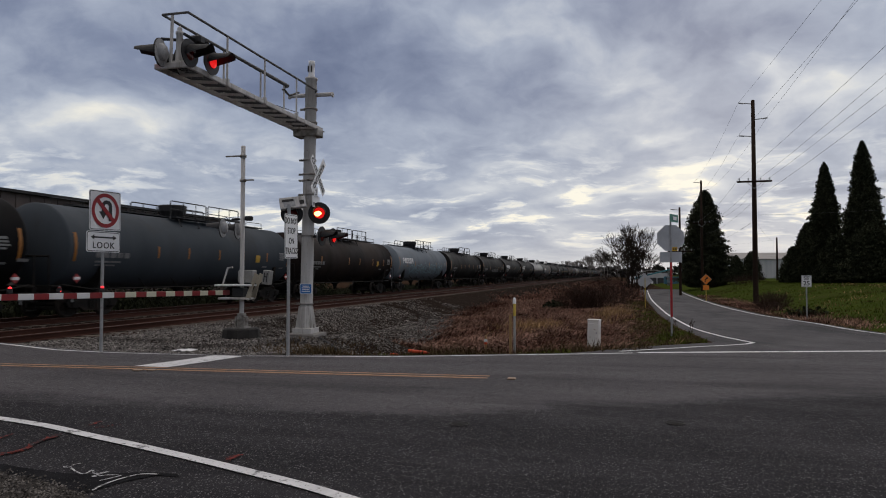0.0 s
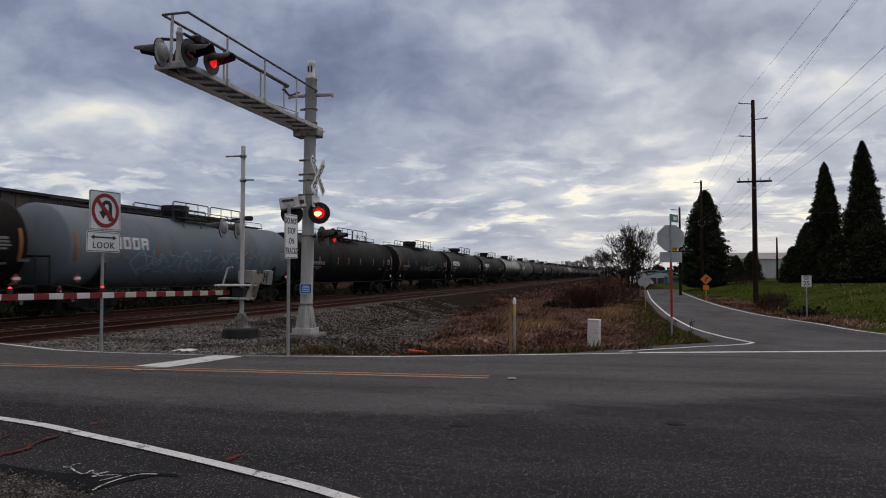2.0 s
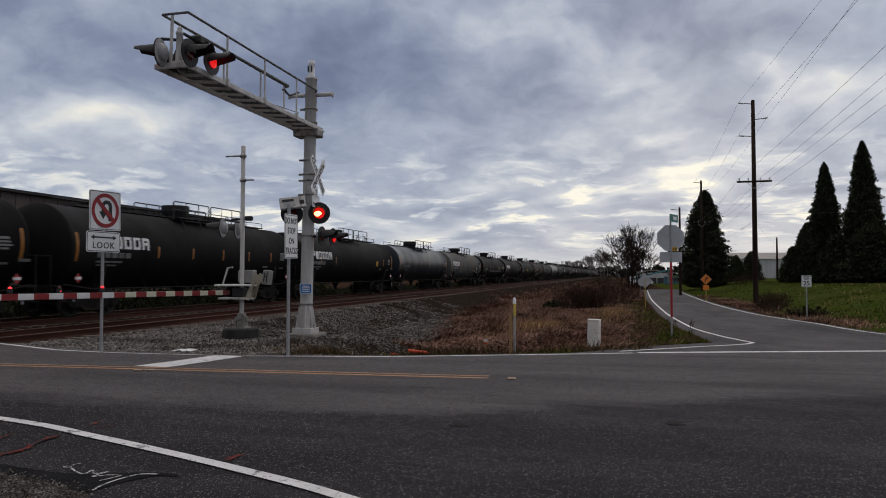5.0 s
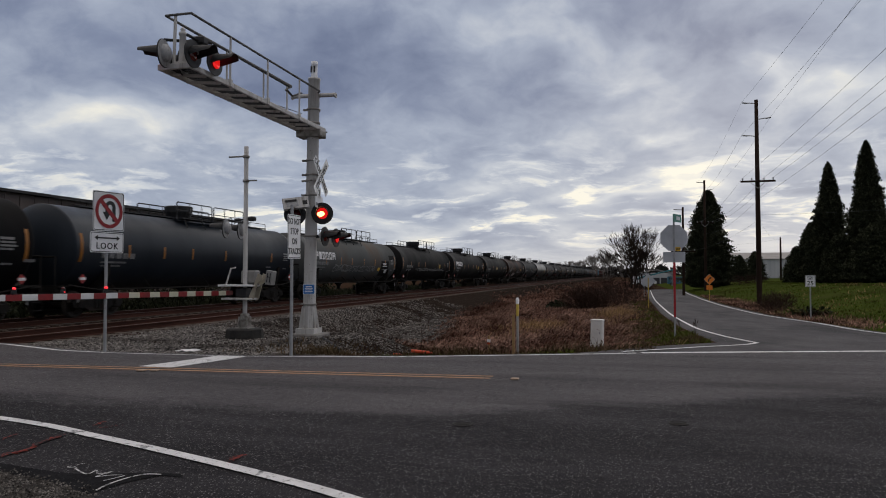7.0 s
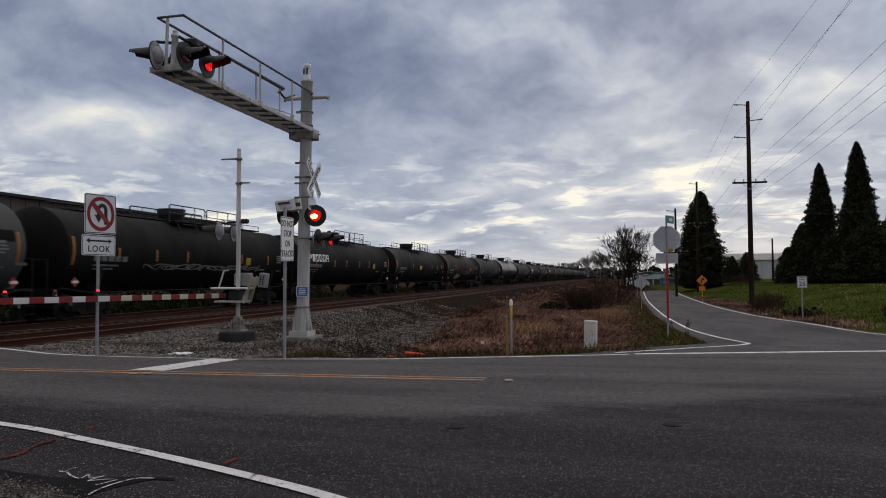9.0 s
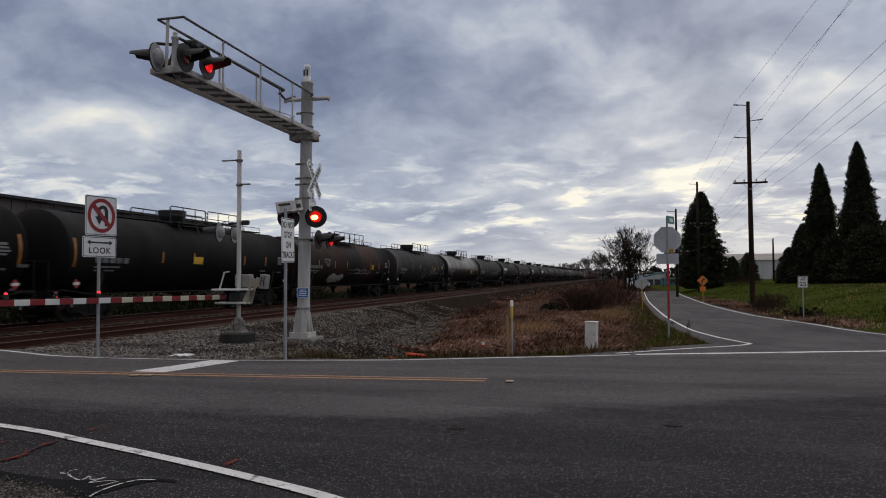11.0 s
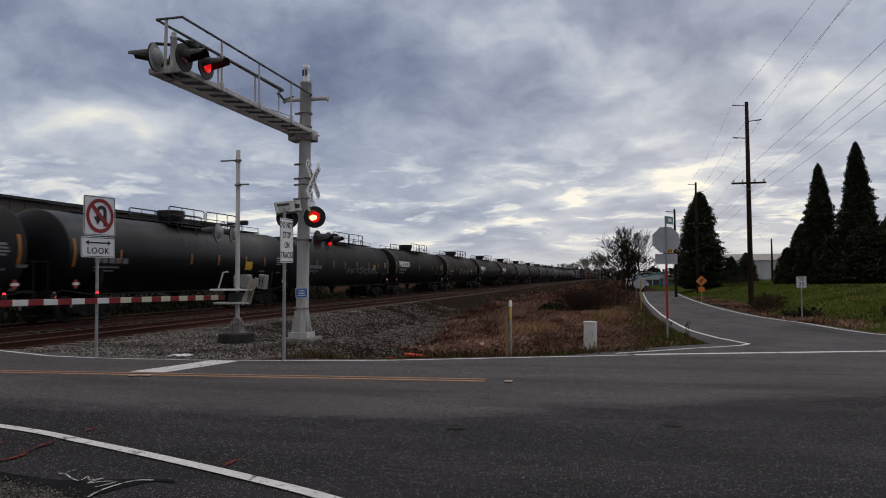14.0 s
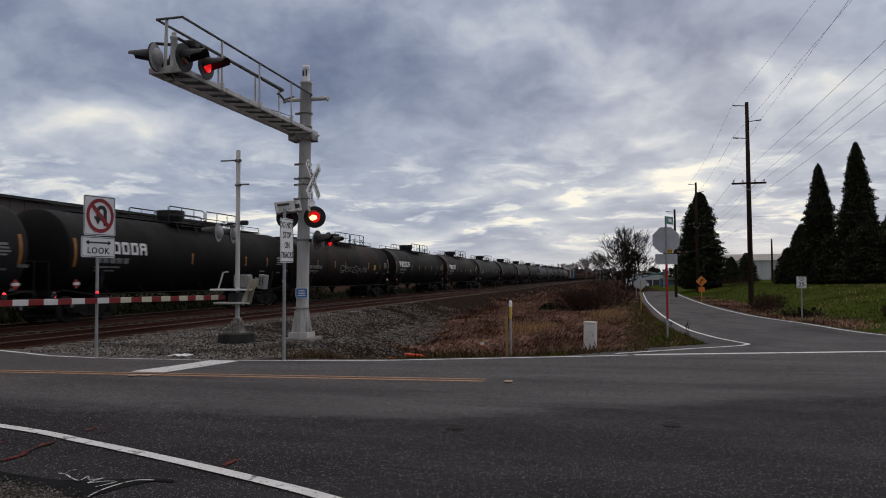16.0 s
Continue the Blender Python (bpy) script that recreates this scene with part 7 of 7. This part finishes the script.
make_conifer(12.0, 106, -0.6, 13.8, 2.9, 41, "dark dense evergreen tree beyond the lane", 8000, 0.48, size=0.24)
make_conifer(21.5, 82.5, 0.3, 12.9, 1.8, 42, "tall narrow dark evergreen on the bank", 6500, 0.60)
make_conifer(23.8, 78.0, 0.4, 14.2, 2.0, 43, "tallest narrow dark evergreen on the bank", 7000, 0.62)
make_conifer(27.0, 78.0, 0.4, 7.2, 2.4, 44, "dark evergreen at the edge of the row", 5000, 0.6)
make_conifer(20.9, 88.0, 0.2, 6.9, 1.6, 45, "shorter dark evergreen on the bank", 3600, 0.6)
make_conifer(20.4, 92.0, 0.0, 4.6, 1.4, 46, "small dark evergreen on the bank", 2200, 0.5)
make_conifer(23.2, 73.5, 0.5, 5.4, 2.3, 47, "broad low evergreen on the bank", 4200, 0.4, size=0.20)
make_conifer(26.0, 72.0, 0.5, 6.6, 3.0, 48, "broad dark evergreen on the bank", 4200, 0.4, size=0.20)
make_conifer(21.4, 78.0, 0.4, 4.8, 1.6, 49, "low dark evergreen between taller trees", 3000, 0.4, size=0.20)
make_conifer(18.4, 121, -0.3, 4.6, 1.3, 50, "small evergreen before the shed", 1200, 0.5)
make_conifer(22.4, 131, -0.2, 5.4, 1.6, 51, "small round evergreen before the shed", 1300, 0.4)
make_conifer(30.0, 70.0, 0.5, 8.0, 3.2, 52, "dark evergreen at the end of the row", 3600, 0.5)


def make_shrub(x, y, z, sx, sy, h, seed, material, label, leaves=0, stems=60, leaf=SHRUB):
    rnd = random.Random(seed)
    s = thing("shrub", label, "shrub", at(x, y, z))
    acc = ([], [])
    for k in range(stems):
        p = Vector((rnd.gauss(0, sx * 0.28), rnd.gauss(0, sy * 0.28), -0.05))
        d = Vector((rnd.gauss(0, 0.45) + p.x / sx, rnd.gauss(0, 0.45) + p.y / sy, 1)).normalized()
        twigs(acc, p, d, h * rnd.uniform(0.3, 0.5), 0.016, 2, rnd, 0.7, 2, 0.03)
    tagged(part("tangle", sheet("tangle", *acc, material), None, s), kind="stuff")
    if leaves:
        g = np.random.default_rng(seed)
        pts = []
        while len(pts) < leaves:
            q = g.normal(0, 0.42, 3)
            if np.linalg.norm(q) < 1:
                pts.append((q[0] * sx, q[1] * sy, abs(q[2]) * h + 0.05))
        v, f = leaf_cloud(pts, 0.14, g)
        part("leaves", sheet("leaves", v, f, leaf), None, s)


make_shrub(-1.9, 44.5, -0.75, 2.0, 2.0, 1.5, 61, BRAMBLE, "tangled leafless reddish bramble beside the lane", 0, 330)
make_shrub(-0.2, 52, -0.7, 1.8, 2.5, 1.6, 62, BRAMBLE, "tangled leafless bramble beside the lane", 0, 90)
make_shrub(-4.0, 46.5, -0.85, 0.9, 0.9, 0.55, 63, BRAMBLE, "low dark clump of weeds on the slope", 700, 30)
make_shrub(9.4, 48.0, -0.6, 1.5, 2.0, 1.0, 64, BRAMBLE, "leafless brown bush on the bank", 0, 110)
make_shrub(8.6, 44.5, -0.7, 1.3, 1.5, 0.8, 65, BRAMBLE, "leafless brown bush on the bank", 0, 80)
make_shrub(11.2, 30.5, -0.3, 1.3, 1.0, 0.75, 66, BRAMBLE, "low dark bush at the bank's foot", 200, 110)
make_shrub(8.9, 37.5, -0.6, 1.2, 0.8, 0.45, 67, BRAMBLE, "low brown weeds at the bank's foot", 100, 50)
make_shrub(-6.2, 16.6, -0.55, 0.4, 0.4, 0.28, 68, BRAMBLE, "small dark weeds beside the gravel", 0, 14)
make_shrub(-4.8, 15.6, -0.6, 0.7, 0.5, 0.30, 69, BRAMBLE, "small dark weeds beside the gravel", 0, 14)
make_shrub(3.5, 112, -1.0, 2.0, 2.0, 1.6, 70, BRAMBLE, "leafless thicket under the trees", 0, 70)
make_shrub(-2.0, 112, -0.9, 2.5, 3.0, 2.4, 71, BRAMBLE, "leafless thicket under the trees", 0, 90)
make_shrub(16.5, 100, 0.0, 4.0, 1.5, 1.5, 72, BRAMBLE, "brown leafless hedge before the shed", 0, 110)
for i, y in enumerate((17, 21, 25.5, 30, 36, 43, 52, 62, 75)):
    make_shrub(-27.5 - (i % 2), y, -1.0, 2.6, 3.6, (1.5 if i < 3 else 2.1) + 0.2 * (i % 3), 80 + i, BRAMBLE, "dark evergreen bush beyond the railway", 1900, 12)
# single dry stalks by the verge
for i, (x, y, h) in enumerate(((-7.4, 20.8, 0.9), (-3.9, 13.5, 0.75), (2.0, 20.9, 0.28), (2.1, 22.0, 0.3), (1.7, 22.6, 0.3), (-5.6, 17.2, 0.5))):
    rnd = random.Random(90 + i)
    acc = ([], [])
    twigs(acc, Vector((0, 0, 0)), Vector((0, 0, 1)), h * 0.6, 0.008, 2, rnd, 0.35)
    tagged(part("dry_stalk", sheet("dry_stalk", *acc, BRAMBLE), None, None, m=at(x, y, land_z(x, y))), "single dark dry weed stalk on the verge", "weed", "dry stalks")


# ---- buildings and the distance ----
def make_shed(name, label, x, y, z, w, d, h, wall, roof, turn=0, doors=0, rise=0.8):
    s = thing(name, label, "building", at(x, y, z) @ pose(0, 0, 0, 0, 0, turn))
    bm = bmesh.new()
    box(bm, w, d, h + 0.4, at(0, 0, h / 2 - 0.2))
    part("wall", bm, wall, s)
    bm = bmesh.new()
    k = w / 2 + 0.25
    prof = [(-k, h), (-k, h + 0.16), (0, h + rise), (k, h + 0.16), (k, h), (0, h + rise - 0.16)]
    plate(bm, prof, d + 0.5)
    part("roof", bm, roof, s)
    bm = bmesh.new()
    for q in np.arange(-w / 2 + 0.5, w / 2, 1.0):
        box(bm, 0.08, 0.05, h - 0.1, at(q, -d / 2 - 0.02, h / 2))
    for q in np.arange(-d / 2 + 0.5, d / 2, 1.0):
        box(bm, 0.05, 0.08, h - 0.1, at(w / 2 + 0.02, q, h / 2))
    tagged(part("cladding_ribs", bm, wall, s), kind="stuff")
    for i in range(doors):
        bm = bmesh.new()
        box(bm, 3.2, 0.12, h * 0.55, at(-w / 2 + (i + 0.7) * w / doors, -d / 2 - 0.06, h * 0.275), 0.02)
        part("door", bm, SHED_DARK, s)
    return s


make_shed("long_shed", "long plain brown shed beyond the railway", -40.0, 24.0, -1.2, 15.0, 59.0, 7.15, BROWN_WALL := mat("brown_shed_wall", (0.085, 0.066, 0.058), (0.10, 0.078, 0.068), 0.3, 0.8, bump=0.1), DARK_EAVE := mat("dark_eave", (0.016, 0.015, 0.015), (0.025, 0.023, 0.023), 1, 0.7, bump=0.1), rise=0.3)
make_shed("warehouse", "pale metal warehouse with a brownish roof", 40.0, 196.0, 0.0, 22.0, 46.0, 5.0, SHED_WALL, SHED_ROOF, -88, 0, 2.0)
make_shed("workshop", "low white workshop at the end of the lane", 8.5, 190.0, -1.0, 7.0, 8.0, 2.8, SHED_WALL, SHED_ROOF, 4, 2, 0.8)


def make_canopy():
    s = thing("canopy", "teal canvas canopy on thin posts", "canopy", at(7.4, 152, -1.0))
    bm = bmesh.new()
    plate(bm, [(-4.0, 1.5), (3.0, 3.3), (3.0, 3.5), (-4.0, 1.8)], 4.0)
    part("cover", bm, TEAL_CANVAS, s)
    for x in (-3.6, 2.6):
        for y in (-1.8, 1.8):
            bm = bmesh.new()
            bar(bm, (x, y, -0.1), (x, y, 1.7 if x < 0 else 3.3), 0.06)
            part("post", bm, GALV, s)


def make_van(x, y, z, turn, paint, label):
    s = thing("parked_van", label, "van", at(x, y, z) @ pose(0, 0, 0, 0, 0, turn))
    bm = bmesh.new()
    plate(bm, [(-2.4, 0.35), (2.3, 0.35), (2.4, 0.9), (1.9, 1.05), (1.3, 1.75), (0.9, 1.9), (-2.3, 1.95), (-2.4, 1.7)], 1.8)
    bmesh.ops.bevel(bm, geom=bm.edges[:], offset=0.06, segments=2, affect="EDGES")
    part("body", bm, paint, s)
    for sx in (-1.5, 1.5):
        for sy in (-0.85, 0.85):
            bm = bmesh.new()
            bar(bm, (sx, sy - 0.1, 0.33), (sx, sy + 0.1, 0.33), 0.33, n=18)
            part("wheel", bm, BLACK, s)
    for x0, x1 in ((-2.1, -0.9), (-0.8, 0.5), (0.6, 1.25)):
        for sy in (-0.905, 0.905):
            bm = bmesh.new()
            box(bm, x1 - x0, 0.02, 0.42, at((x0 + x1) / 2, sy, 1.48), 0.01)
            part("window", bm, SHED_DARK, s)


make_canopy()
make_van(4.8, 158, -1.0, 10, SIGN_WHITE, "white van parked at the lane's end")
make_van(12.0, 160, -1.0, 0, VAN_BLUE, "blue van parked at the lane's end")


def make_far_woods():
    """The low line of woods on the horizon."""
    rnd = random.Random(77)
    g = np.random.default_rng(7)
    pts = []
    for i in range(9000):
        a = rnd.uniform(-1.35, 1.35)
        d = rnd.uniform(520, 640)
        top = 7 + 5 * noise.noise((a * 9, 0, 5)) + 3 * noise.noise((a * 40, 0, 2))
        pts.append((d * math.sin(a), d * math.cos(a), -1 + max(0.5, top) * rnd.random()))
    v, f = leaf_cloud(pts, 3.2, g)
    tagged(new("far_woods", sheet("far_woods", v, f, WOODS)), "low grey-brown line of distant woods", "woods", kind="stuff")


WOODS = mat("distant_woods", (0.040, 0.038, 0.036), (0.06, 0.056, 0.053), 0.05, 0.95, spec=0.0, bump=0, island=0.3)
make_far_woods()


# ---- what moves ----
def motions():
    for car, y in CARS:
        walk(car, [(t, TRACK_TURN @ at(TRACKS[1], y - SPEED * t, RAIL_Z)) for t in (0.0, 8.0, 16.0)])
    # the wheels roll: one turn of keys for each place on a truck, shared by all wheels there
    shared = {}
    rate = SPEED / AXLE_R / FPS
    for w in WHEELS:
        key = round(w.location.y, 2)
        if key not in shared:
            base = w.matrix_basis.copy()
            walk(w, [(i / FPS, base @ Matrix.Rotation(rate * i, 4, "X")) for i in range(16 * FPS + 1)])
            shared[key] = w
        else:
            w.rotation_mode = "QUATERNION"
            w.animation_data_create()
            w.animation_data.action = shared[key].animation_data.action
            w.animation_data.action_slot = shared[key].animation_data.action_slot
    for lit, phase in FLASHERS + SMALL_FLASHERS:
        back = (0, 0.06, 0) if (lit, phase) in FLASHERS else (0, 0, -0.07)
        on, off = lit.matrix_basis.copy(), lit.matrix_basis @ at(*back)
        rows, state = [(0.0, on if phase == 0 else off)], 0
        t = 0.35
        while t < 15.95:
            before, state = state, 1 - state
            rows.append((t - 1 / 30, on if before == phase else off))
            rows.append((t, on if state == phase else off))
            t += 0.4955
        rows.append((16.0, on if state == phase else off))
        walk(lit, rows)


motions()
